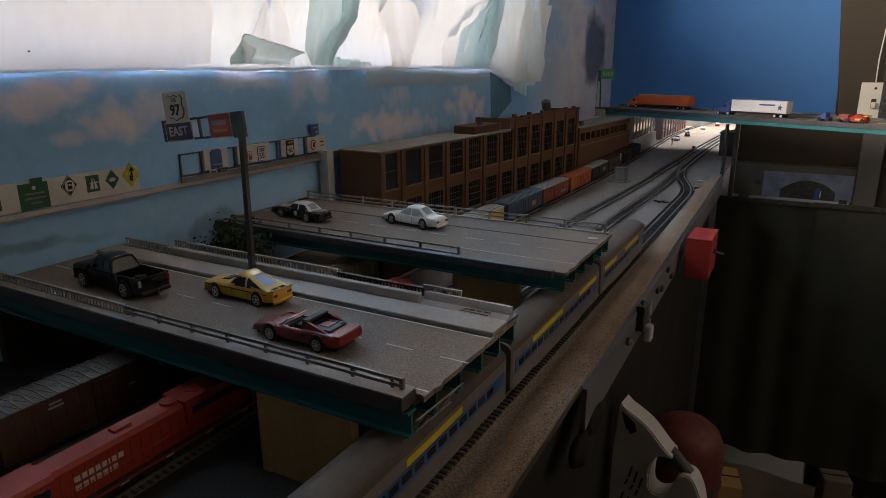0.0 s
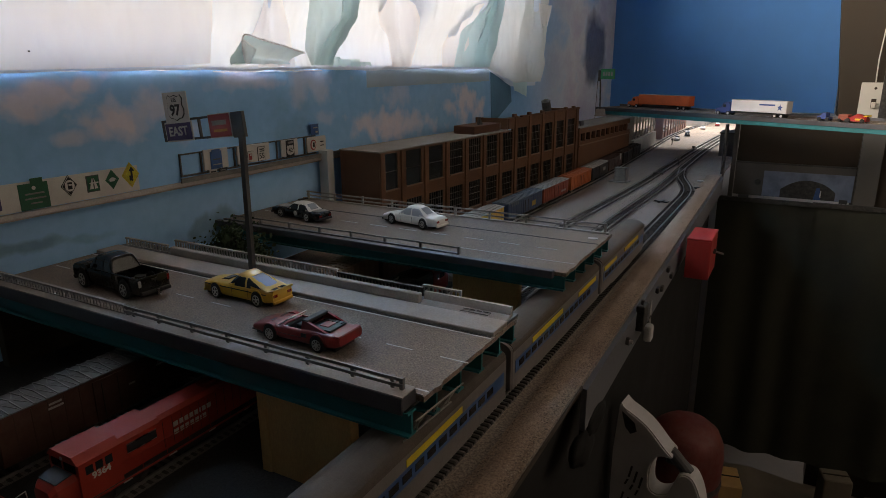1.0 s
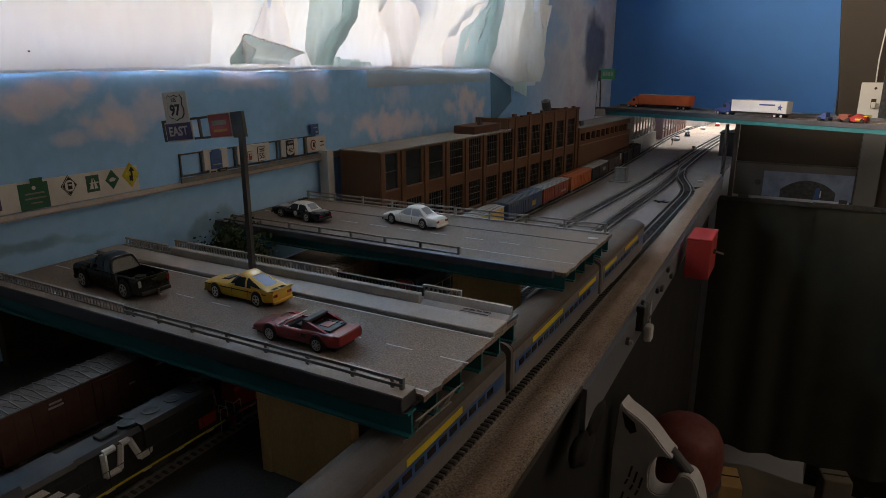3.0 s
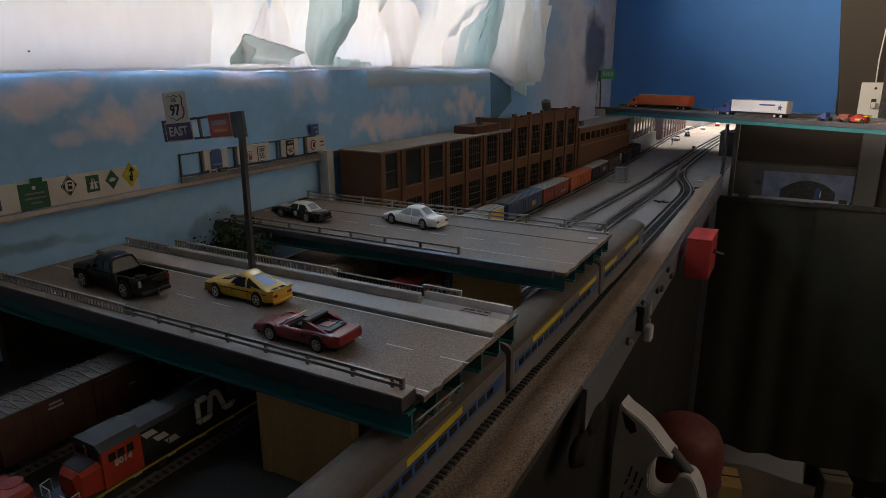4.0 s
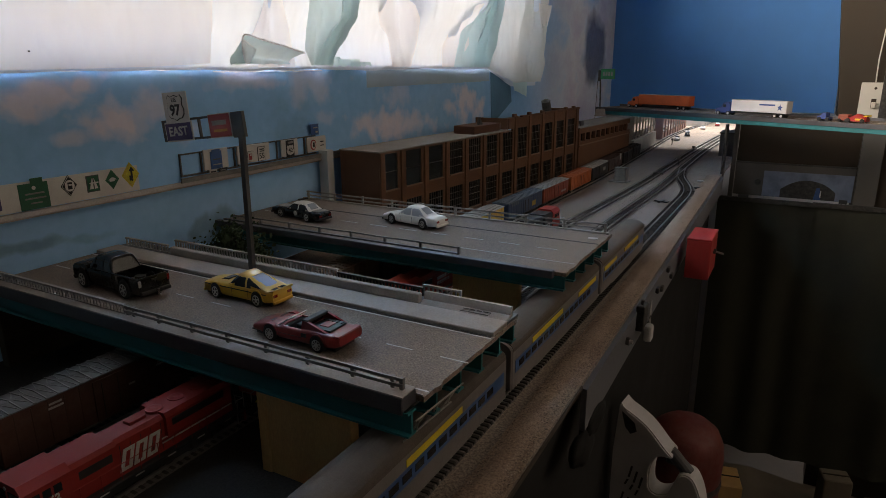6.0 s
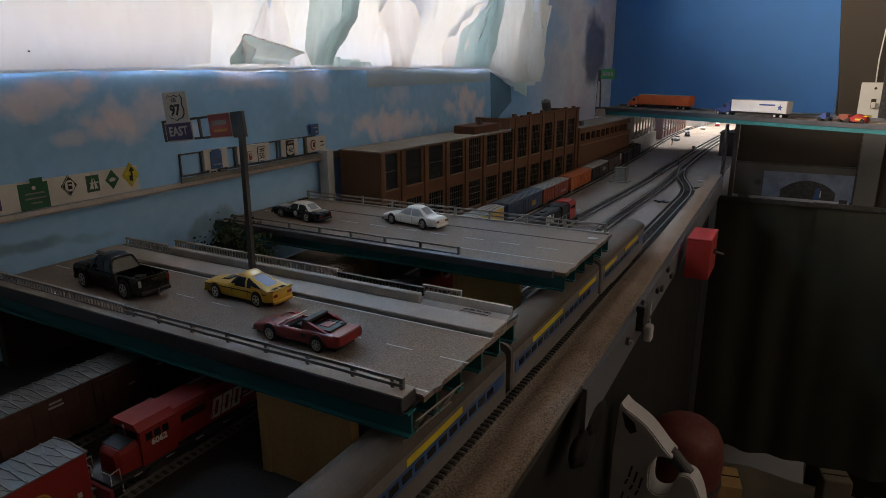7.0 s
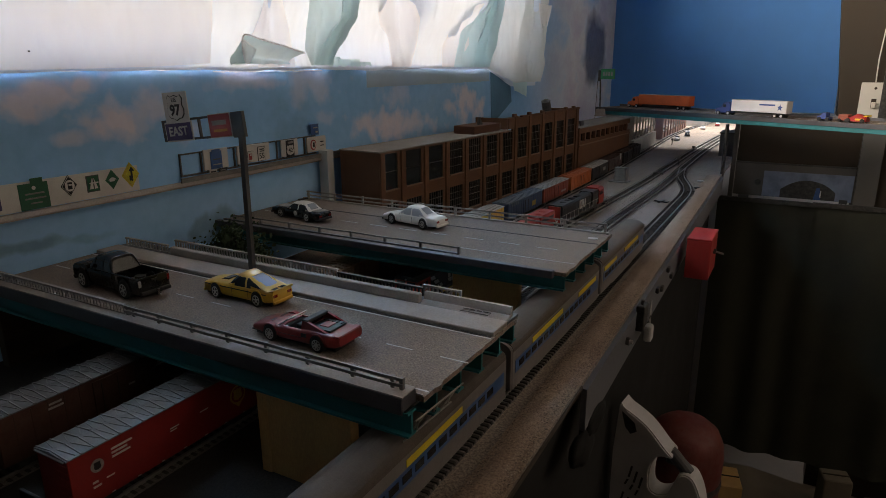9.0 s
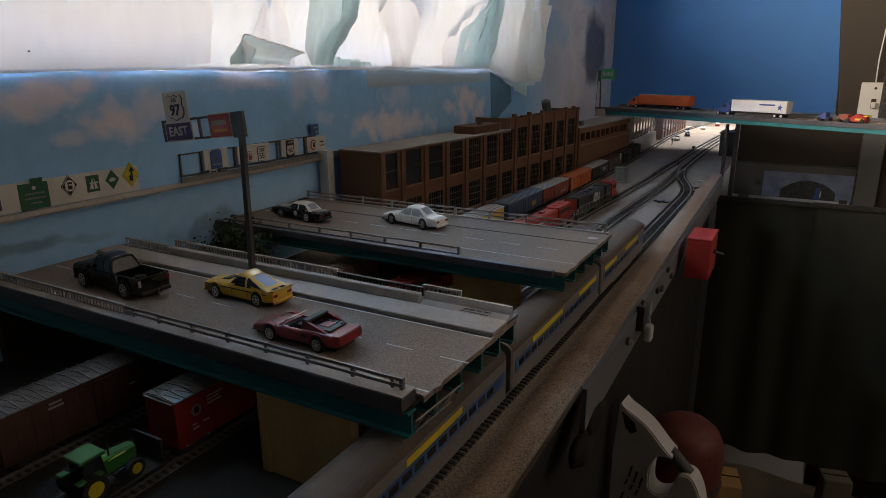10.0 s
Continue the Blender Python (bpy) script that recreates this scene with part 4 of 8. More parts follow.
def boxcar(m, L, paint, label, roof=None, h=0.0520, group="parked wagons", ribs=True, door=True, cross=False):
    """A box wagon along local y, origin on the track's centre at rail height."""
    r = thing("boxcar", m, label, "goods wagon", group)
    hw, z0 = 0.0172, 0.0105
    body = part("body", rounded(-hw, hw, -L / 2, L / 2, z0, h - 0.002, 0.0005, 1), paint, r)
    bm = bmesh.new()
    prism(bm, [(-hw - 0.0006, h - 0.0021), (hw + 0.0006, h - 0.0021), (hw + 0.0006, h - 0.0012), (0, h + 0.0008), (-hw - 0.0006, h - 0.0012)], "y", -L / 2 - 0.0008, L / 2 + 0.0008)
    roofp = part("roof", bm, roof or M["galv"], r, "ribbed metal roof")
    n = int(L / 0.0092)
    for s in (-1, 1):
        bm, zz2 = bmesh.new(), bmesh.new()

        def batten(g, a, b, d, lift):
            v = [g.verts.new((x, yy + e, z)) for x, yy, zz in (a, b) for e in (-d, d) for z in (zz - 0.0003, zz + lift)]
            for q in ((0, 1, 3, 2), (4, 6, 7, 5), (0, 4, 5, 1), (2, 3, 7, 6), (1, 5, 7, 3)):
                g.faces.new([v[i] for i in q])
        for k in range(n + 1):
            y = -L / 2 + 0.0006 + (L - 0.0012) * k / n
            batten(bm, (0.0010 * s, y, h + 0.0008), (s * (hw + 0.0004), y, h - 0.0010), 0.0005, 0.0007)
            if cross and k < n:
                y2 = y + (L - 0.0012) / n
                batten(zz2, (0.0020 * s, y + 0.003, h + 0.0006), (s * (hw - 0.001), y2 - 0.003 + 0.002 * (k % 3), h - 0.0008), 0.0003, 0.0004)
        if cross:
            part("roof_crease", zz2, M["rail_grey"], roofp)
        else:
            zz2.free()
        part("roof_rib", bm, M["rail_grey"] if cross else (roof or M["galv"]), roofp)
    if ribs:
        me = to_mesh("side_rib", boxes((-0.0004, 0.0004, -0.0004, 0.0004, z0 + 0.001, h - 0.0035)), paint)
        for s in (-1, 1):
            for k in range(1, 14):
                y = -L / 2 + L * k / 14
                if abs(y) > 0.017:
                    piece("side_rib", me, body, pose(s * hw, y, 0))
    if door:
        for s in (-1, 1):
            d = part("door", rounded(-0.0006, 0.0006, -0.0145, 0.0145, z0 + 0.001, h - 0.0045, 0.0002, 1), paint, r, "", False, pose(s * (hw + 0.0006), 0.0, 0))
            part("door_bar", boxes((-0.0005, 0.0005, -0.0075, -0.0068, z0 + 0.003, h - 0.007), (-0.0005, 0.0005, 0.0068, 0.0075, z0 + 0.003, h - 0.007)), M["coupler"], d, "", False, pose(s * 0.0006, 0, 0))
            part("door_track", boxes((s * (hw + 0.0003) - 0.0005, s * (hw + 0.0003) + 0.0005, -0.032, 0.030, z0 - 0.0004, z0 + 0.0008)), M["coupler"], r)
    part("frame", boxes((-0.012, 0.012, -L / 2 + 0.001, L / 2 - 0.001, z0 - 0.003, z0)), M["coupler"], r)
    for s in (-1, 1):
        part("coupler", boxes((-0.0016, 0.0016, min(s * L / 2, s * (L / 2 + 0.008)), max(s * L / 2, s * (L / 2 + 0.008)), z0 - 0.003, z0 - 0.0005)), M["coupler"], r)
        lad = boxes(*[(hw - 0.011, hw - 0.001, s * (L / 2 + 0.0007) - 0.0003, s * (L / 2 + 0.0007) + 0.0003, z, z + 0.0006) for z in np.arange(z0 + 0.003, h - 0.004, 0.0055)])
        part("ladder", lad, paint, r)
    wheels = []
    for y in (-L / 2 + 0.024, L / 2 - 0.024):
        wheels += bogie(r, y, 2, 0.020, 0.0052, 0.0)
    r["axles"] = 0
    return r, body, wheels


def at_siding(y):
    """The pose on the siding whose centre lies at y."""
    best = min(polyline(SIDING, 0.01), key=lambda q: abs(q[1] - y))
    return pose(best[0], best[1], 0.0045, 0, 0, math.degrees(best[2]) - 90)


P_BROWN = wagon_paint("boxcar_brown", (0.060, 0.020, 0.011))
P_YELLOW = wagon_paint("boxcar_yellow", (0.52, 0.31, 0.03))
P_BLUE = wagon_paint("boxcar_blue", (0.045, 0.075, 0.15))
P_RUST = wagon_paint("boxcar_rust_red", (0.26, 0.055, 0.028))
P_ORANGE = wagon_paint("boxcar_orange", (0.42, 0.105, 0.025))
P_BLACK = wagon_paint("boxcar_black", (0.022, 0.02, 0.02))
P_DARK = wagon_paint("boxcar_dark_brown", (0.06, 0.035, 0.025))
P_TAN = wagon_paint("boxcar_tan", (0.20, 0.13, 0.075))
BLUE_ROOF = wagon_paint("blue_grey_roof", (0.11, 0.135, 0.17))
GREY_ROOF = wagon_paint("warm_grey_roof", (0.33, 0.31, 0.28))

for yc, L, paint, roof, label in (
        (0.290, 0.176, P_BROWN, M["galv_shaded"], "brown boxcar with ribbed metal roof darkened for shade, parked by the wall"),
        (0.105, 0.170, P_BROWN, M["galv_shaded"], "brown boxcar with ribbed metal roof darkened for shade, parked by the wall"),
        (0.605, 0.150, P_TAN, P_TAN, "tan boxcar parked between the two overpasses"),
        (0.768, 0.150, P_BROWN, GREY_ROOF, "brown boxcar parked under the overpass"),
        (1.012, 0.150, P_YELLOW, GREY_ROOF, "yellow boxcar with grey roof on the siding"),
        (1.186, 0.170, P_BLUE, BLUE_ROOF, "dark blue boxcar with weathered lettering on the siding"),
        (1.362, 0.152, P_RUST, GREY_ROOF, "rust-red boxcar with pale grey roof on the siding"),
        (1.527, 0.150, P_ORANGE, P_ORANGE, "orange boxcar on the siding"),
        (1.688, 0.148, P_BLACK, GREY_ROOF, "black boxcar with pale grey roof on the siding"),
        (1.850, 0.150, P_DARK, P_DARK, "dark brown boxcar on the siding"),
        (2.010, 0.120, P_BLACK, P_DARK, "small black wagon on the siding"),
        (2.140, 0.110, P_BLACK, P_BLACK, "small black wagon last on the siding")):
    car, body, _ = boxcar(at_siding(yc), L, paint, label, roof, h=0.0520 if yc < 0.9 else 0.0430, cross=yc < 0.5)
    mk = 0.0176
    if paint is P_BROWN and yc < 0.5:
        for y, z, w in ((0.052, 0.043, 0.014), (0.052, 0.0395, 0.011), (0.052, 0.037, 0.014), (0.02, 0.031, 0.006), (-0.045, 0.044, 0.010), (-0.045, 0.0405, 0.012)):
            part("marking", boxes((mk, mk + 0.0002, y - w / 2, y + w / 2, z, z + 0.0017)), M["rail_pale"], body)
    if paint is P_BLUE:
        for k in range(4):
            part("marking", boxes((mk, mk + 0.0002, -0.072 + 0.009 * k, -0.066 + 0.009 * k, 0.034, 0.043)), BLUE_ROOF, body)
        part("marking", boxes((mk, mk + 0.0002, 0.03, 0.048, 0.018, 0.028)), M["gold_ink"], body)
    if paint is P_RUST:
        part("marking", boxes((mk, mk + 0.0002, 0.028, 0.058, 0.018, 0.0225)), M["rail_pale"], body)
    if paint is P_BLACK and yc < 1.8:
        part("marking", boxes((mk, mk + 0.0002, 0.02, 0.045, 0.022, 0.031)), M["rail_pale"], body)
    if paint is P_DARK:
        part("marking", boxes((mk, mk + 0.0002, 0.045, 0.06, 0.028, 0.046)), M["rail_pale"], body)


# ---------------------------------------------------------------- wall ledge and road signs
M["sign_green"] = material("sign_green", (0.02, 0.11, 0.055), 0.6, coarse=60, vary=0.2, grit=0.1)
M["sign_blue"] = material("sign_blue", (0.035, 0.09, 0.25), 0.6, coarse=60, vary=0.2, grit=0.1)
M["sign_violet"] = material("sign_violet", (0.075, 0.05, 0.14), 0.6, coarse=60, vary=0.2, grit=0.1)
M["sign_red"] = material("sign_red", (0.33, 0.045, 0.045), 0.6, coarse=60, vary=0.25, grit=0.1)
M["sign_yellow"] = material("sign_yellow", (0.55, 0.45, 0.03), 0.5, coarse=120, vary=0.3, grit=0.2)
M["sign_black"] = material("sign_black", (0.012, 0.012, 0.014), 0.6, coarse=60, vary=0.2)
M["sign_white"] = material("sign_white", (0.60, 0.57, 0.54), 0.7, coarse=40, vary=0.12, grit=0.08)
M["gantry"] = material("grey_gantry_metal", (0.085, 0.083, 0.085), 0.5, metal=0.3, coarse=60, vary=0.3, grit=0.15)

FACE = WALL + 0.009   # face of the signs on the wall
TO_EAST = pose(0, 0, 0, 90, 0, 90)   # writing that faces +x and reads along +y


def ledge():
    r = thing("wall_ledge", pose(0, 0, 0), "narrow grey ledge with a thin rail fixed along the sky mural", "ledge")
    a = prism(bmesh.new(), [(WALL - 0.001, 0.1475), (WALL + 0.011, 0.1475), (WALL + 0.012, 0.1500), (WALL + 0.010, 0.1535), (WALL - 0.001, 0.1535)], "y", -0.3, 0.925)
    part("shelf", a, M["concrete"], r, "grey painted strip")
    part("lip", boxes((WALL + 0.0095, WALL + 0.0118, 0.56, 0.925, 0.1536, 0.1600)), M["rail_grey"], r)
    return r


ledge()


def strip_board(y0, y1, z0, z1, label):
    return tagged(part("sign_board", boxes((WALL + 0.0005, WALL + 0.0030, y0, y1, z0, z1)), M["sign_white"]), label, "sign board")


def sign_on_wall(name, y, z, label, makers):
    """A small sign; makers are (kind, dy, dz, w, h, material) of its layers."""
    r = thing(name, pose(WALL + 0.0032, y, z), label, "road sign", "signs on the wall")
    for i, (kind, dy, dz, w, h, mat) in enumerate(makers):
        d = 0.0005 * i
        nm = "panel" if i == 0 else "symbol"
        if kind == "rect":
            part(nm, boxes((d, d + 0.0005, dy - w / 2, dy + w / 2, dz - h / 2, dz + h / 2)), mat, r)
        elif kind == "diamond":
            part(nm, prism(bmesh.new(), [(dy - w / 2, dz), (dy, dz - h / 2), (dy + w / 2, dz), (dy, dz + h / 2)], "x", d, d + 0.0005), mat, r)
        elif kind == "disc":
            part(nm, prism(bmesh.new(), [(dy + w / 2 * math.cos(k * math.pi / 10), dz + h / 2 * math.sin(k * math.pi / 10)) for k in range(20)], "x", d, d + 0.0005), mat, r)
        elif kind == "tri":
            part(nm, prism(bmesh.new(), [(dy - w / 2, dz - h / 2), (dy + w / 2, dz - h / 2), (dy + w * 0.12, dz + h / 2), (dy - w * 0.12, dz + h / 2)], "x", d, d + 0.0005), mat, r)
        elif kind == "shield":
            part(nm, prism(bmesh.new(), shield(w, h, dy, dz), "x", d, d + 0.0005), mat, r)
        else:
            writing(kind, h, mat, r, pose(d + 0.0003, dy, dz) @ TO_EAST)
    return r


def shield(w, h, cx=0.0, cz=0.0):
    """Outline of a US route shield."""
    half = [(0.0, -0.50), (0.16, -0.42), (0.34, -0.40), (0.48, -0.24), (0.50, -0.06), (0.42, 0.10), (0.42, 0.22), (0.47, 0.36), (0.36, 0.50), (0.24, 0.44), (0.12, 0.46), (0.0, 0.50)]
    pts = half + [(-x, z) for x, z in half[-2:0:-1]]
    return [(cx + x * w, cz + z * h) for x, z in pts]


strip_board(0.338, 0.504, 0.1545, 0.1845, "long white board behind small road signs on the wall")
K, Wt = M["sign_black"], M["sign_white"]
sign_on_wall("road_sign", 0.341, 0.170, "dark violet sign at the end of the white board", [("rect", 0, 0, 0.006, 0.022, M["sign_violet"])])
sign_on_wall("road_sign", 0.378, 0.1685, "dark green exit sign with unreadable pale lines", [("rect", 0, 0, 0.031, 0.028, M["sign_green"]), ("rect", 0.004, 0.016, 0.013, 0.006, M["sign_green"]), ("disc", 0, 0.009, 0.004, 0.004, Wt),
             ("rect", 0, 0.003, 0.020, 0.0016, M["rail_grey"]), ("rect", 0, -0.002, 0.022, 0.0016, M["rail_grey"]), ("rect", 0, -0.007, 0.012, 0.0014, M["rail_grey"])])
sign_on_wall("road_sign", 0.4165, 0.1735, "diamond sign with a black vehicle in a white disc", [("diamond", 0, 0, 0.0185, 0.0235, K), ("diamond", 0, 0, 0.0165, 0.0213, Wt), ("diamond", 0, 0, 0.0155, 0.020, K), ("disc", 0, 0, 0.0108, 0.0128, Wt), ("rect", 0, 0, 0.0048, 0.0078, K), ("rect", 0, 0.001, 0.0032, 0.0016, Wt)])
sign_on_wall("road_sign", 0.4445, 0.1715, "square blue-grey motorway sign with a white road", [("rect", 0, 0, 0.0155, 0.0190, M["gantry"]), ("rect", 0, 0, 0.0135, 0.0170, M["sign_green"]), ("tri", 0, 0, 0.0100, 0.0120, Wt), ("rect", 0, 0, 0.0009, 0.0125, K), ("rect", 0, 0.001, 0.011, 0.0014, Wt)])
sign_on_wall("road_sign", 0.4690, 0.1725, "dark green diamond sign with a white bird", [("diamond", 0, 0, 0.0175, 0.0230, M["sign_green"]), ("tri", 0.000, 0.001, 0.0105, 0.0028, Wt), ("rect", -0.001, -0.0013, 0.006, 0.0016, Wt)])
s = sign_on_wall("road_sign", 0.4935, 0.1745, "glittering yellow diamond merge sign with a black arrow", [("diamond", 0, 0, 0.0235, 0.0310, M["sign_yellow"]), ("diamond", 0, 0, 0.0205, 0.0272, M["gold_ink"]), ("diamond", 0, 0, 0.0190, 0.0252, M["sign_yellow"]), ("rect", 0.0005, -0.001, 0.0022, 0.0130, K), ("tri", 0.0005, 0.0070, 0.0070, 0.0045, K), ("rect", -0.0022, -0.0035, 0.0022, 0.006, K)])


def wall_truss():
    r = thing("sign_truss", pose(0, 0, 0), "thin dark sign truss standing on the wall ledge", "sign truss")
    x0, x1 = WALL + 0.0010, WALL + 0.0034
    part("top_bar", boxes((x0, x1, 0.567, 0.840, 0.1885, 0.1903)), M["gantry"], r)
    part("bottom_bar", boxes((x0, x1, 0.567, 0.840, 0.1600, 0.1622)), M["gantry"], r)
    for y in (0.568, 0.602, 0.612, 0.645, 0.661, 0.668, 0.748, 0.760, 0.812, 0.819):
        part("upright", boxes((x0, x1, y - 0.0009, y + 0.0009, 0.1622, 0.1885)), M["gantry"], r)
    return r


wall_truss()
strip_board(0.604, 0.646, 0.1640, 0.1915, "white card holding a blue exit sign").location.x = 0.003
strip_board(0.664, 0.728, 0.1645, 0.1900, "white card holding small service signs").location.x = 0.003
strip_board(0.755, 0.792, 0.1640, 0.1895, "white card holding a route marker").location.x = 0.003
strip_board(0.815, 0.862, 0.1640, 0.1880, "white card holding small round signs").location.x = 0.003
_off = 0.0034


def shift(ob):
    ob.location.x += _off
    return ob


shift(sign_on_wall("road_sign", 0.624, 0.1765, "blue exit sign with unreadable text", [("rect", 0, 0, 0.020, 0.024, M["sign_blue"]), ("rect", 0, 0.0125, 0.014, 0.004, M["sign_blue"]), ("rect", 0, 0.001, 0.013, 0.0014, M["gantry"]), ("rect", 0, -0.006, 0.014, 0.0014, M["rail_pale"])]))
shift(sign_on_wall("road_sign", 0.617, 0.1610, "small white plate with a black arrow", [("rect", 0, 0, 0.013, 0.006, Wt), ("rect", 0, 0, 0.009, 0.0018, K)]))
shift(sign_on_wall("road_sign", 0.634, 0.1612, "small dark plate with faint lettering", [("rect", 0, 0, 0.014, 0.006, K), ("rect", 0, 0, 0.009, 0.0014, M["rail_grey"])]))
shift(sign_on_wall("road_sign", 0.688, 0.1735, "white fuel sign with a small red pump", [("rect", 0, 0, 0.012, 0.015, M["gantry"]), ("rect", 0, 0, 0.011, 0.014, Wt), ("rect", -0.001, -0.0005, 0.0055, 0.009, M["sign_red"]), ("rect", -0.001, 0.002, 0.003, 0.002, Wt)]))
shift(sign_on_wall("road_sign", 0.710, 0.1750, "white speed plate reading 55", [("rect", 0, 0, 0.015, 0.0215, K), ("rect", 0, 0, 0.0135, 0.0200, Wt), ("55", 0, -0.0035, 0.0, 0.0115, K), ("rect", 0, 0.0068, 0.009, 0.0016, K), ("rect", 0, 0.0040, 0.009, 0.0012, K)]))
shift(sign_on_wall("road_sign", 0.773, 0.1760, "black and white route shield reading 42", [("rect", 0, 0, 0.018, 0.0255, K), ("shield", 0, -0.003, 0.0155, 0.0160, Wt), ("42", 0, -0.0032, 0.0, 0.0100, K), ("rect", 0, 0.0092, 0.012, 0.0030, M["rail_grey"])]))
shift(sign_on_wall("road_sign", 0.829, 0.1755, "white sign with a red prohibition ring", [("disc", 0, 0, 0.014, 0.017, M["sign_red"]), ("disc", 0, 0, 0.010, 0.013, Wt), ("rect", 0, 0, 0.004, 0.008, K)]))
shift(sign_on_wall("road_sign", 0.850, 0.1760, "white sign with two black arrows", [("rect", 0, 0, 0.013, 0.016, Wt), ("rect", 0, 0.003, 0.009, 0.002, K), ("rect", 0, -0.003, 0.008, 0.0016, K)]))
shift(sign_on_wall("road_sign", 0.834, 0.2000, "small blue service sign above the truss", [("rect", 0, 0, 0.020, 0.0180, M["sign_blue"]), ("rect", 0.002, 0.003, 0.010, 0.002, M["rail_pale"]), ("rect", 0.004, -0.004, 0.006, 0.0025, M["rail_pale"])]))


# ---------------------------------------------------------------- cantilever sign on the near overpass
def gantry():
    r = thing("sign_gantry", pose(-0.4850, 0.4620, 0.0935), "grey cantilever sign gantry standing on the overpass sidewalk", "sign gantry")
    out = [(-0.0030, -0.0022), (0.0030, -0.0022), (0.0030, 0.0022), (-0.0030, 0.0022)]
    bm = bmesh.new()
    loft(bm, [[(x, y, 0.0) for x, y in out], [(x * 0.9 + 0.0025, y, 0.160) for x, y in out]])
    part("mast", bm, M["gantry"], r, "slightly leaning square mast")
    part("foot", rounded(-0.005, 0.005, -0.0034, 0.0034, -0.0001, 0.0025, 0.0005, 1), M["gantry"], r)
    # the arm sags a little towards its free end
    T = pose(0.0045, 0, 0.1530, 0, -6.2, 0)
    a0, z0, z1 = -0.1165, -0.0112, 0.0112
    part("arm", boxes((a0, 0, -0.0016, 0.0016, z1 - 0.0022, z1), (a0, 0, -0.0016, 0.0016, z0, z0 + 0.0022), (a0, a0 + 0.002, -0.0016, 0.0016, z0, z1),
                      (-0.0615, -0.0600, -0.0014, 0.0014, z0, z1), (-0.0450, -0.0435, -0.0014, 0.0014, z0, z1), (-0.0150, -0.0135, -0.0014, 0.0014, z0, z1)), M["gantry"], r, "grey open arm frame", False, T)
    part("gusset", boxes((-0.0125, 0.0025, -0.0019, 0.0019, z0 - 0.0015, z1 + 0.001)), M["gantry"], r, "solid grey end plate", False, T)
    f = -0.0021
    face = pose(0, 0, 0, 90, 0, 0)
    p = part("route_sign", boxes((-0.0180, 0.0180, f - 0.0008, f, -0.0160, 0.0160)), M["sign_white"], r, "white card with a black US 97 route shield", False, T @ pose(-0.0960, 0, 0.0262, 0, 2.0, 0))
    p.matrix_basis = T @ pose(-0.0885, 0, 0.0225, 0, 2.0, 0)
    part("shield", prism(bmesh.new(), shield(0.0255, 0.0265, 0, 0), "y", f - 0.0013, f - 0.0008), M["sign_black"], p)
    part("shield_face", prism(bmesh.new(), shield(0.0237, 0.0247, 0, 0), "y", f - 0.0018, f - 0.0013), M["sign_white"], p)
    writing("97", 0.0150, M["sign_black"], p, pose(0, f - 0.0021, -0.0025) @ face, bold=0.0005)
    writing("US", 0.0065, M["sign_black"], p, pose(0, f - 0.0021, 0.0080) @ face)
    p = part("east_plate", boxes((-0.0205, 0.0205, f - 0.0020, f - 0.0010, -0.0100, 0.0100)), M["sign_white"], r, "violet plate reading EAST", False, T @ pose(-0.0885, 0, -0.0015))
    part("plate_face", boxes((-0.0190, 0.0190, f - 0.0025, f - 0.0020, -0.0086, 0.0086)), M["sign_violet"], p)
    writing("EAST", 0.0130, M["sign_white"], p, pose(0, f - 0.0028, 0) @ face, bold=0.0003)
    p = part("red_sign", boxes((-0.0155, 0.0155, f - 0.0008, f, -0.0118, 0.0118)), M["sign_white"], r, "red sign with unreadable pale lines", False, T @ pose(-0.0285, 0, 0.0005))
    part("plate_face", boxes((-0.0147, 0.0147, f - 0.0013, f - 0.0008, -0.0110, 0.0110)), M["sign_red"], p)
    part("line", boxes((-0.010, 0.010, f - 0.0016, f - 0.0013, 0.0005, 0.0052)), M["rail_pale"], p)
    part("line", boxes((-0.009, 0.010, f - 0.0016, f - 0.0013, -0.0060, -0.0036)), M["gold_ink"], p)
    return r


gantry()


# ---------------------------------------------------------------- far overpass with lorries
M["orange"] = material("orange_trailer", (0.60, 0.105, 0.022), 0.55, coarse=30, vary=0.15, grit=0.08)
M["white"] = material("white_plastic_paint", (0.62, 0.60, 0.60), 0.5, coarse=30, vary=0.1, grit=0.06)
M["navy"] = material("navy_paint", (0.03, 0.06, 0.22), 0.45, coarse=30, vary=0.2, grit=0.08)
M["tyre"] = material("black_tyre", (0.015, 0.015, 0.015), 0.8, coarse=100, vary=0.3)
M["chrome"] = material("chrome", (0.60, 0.58, 0.56), 0.3, metal=1.0, coarse=90, vary=0.2, grit=0.1, bump=0.0)
M["red_paint"] = material("red_toy_paint", (0.36, 0.025, 0.022), 0.4, coarse=30, vary=0.2, grit=0.08, coat=0.3)
OV = pose(-0.2, 1.975, 0.006, 0, 0, -26.8)   # local x along the far overpass


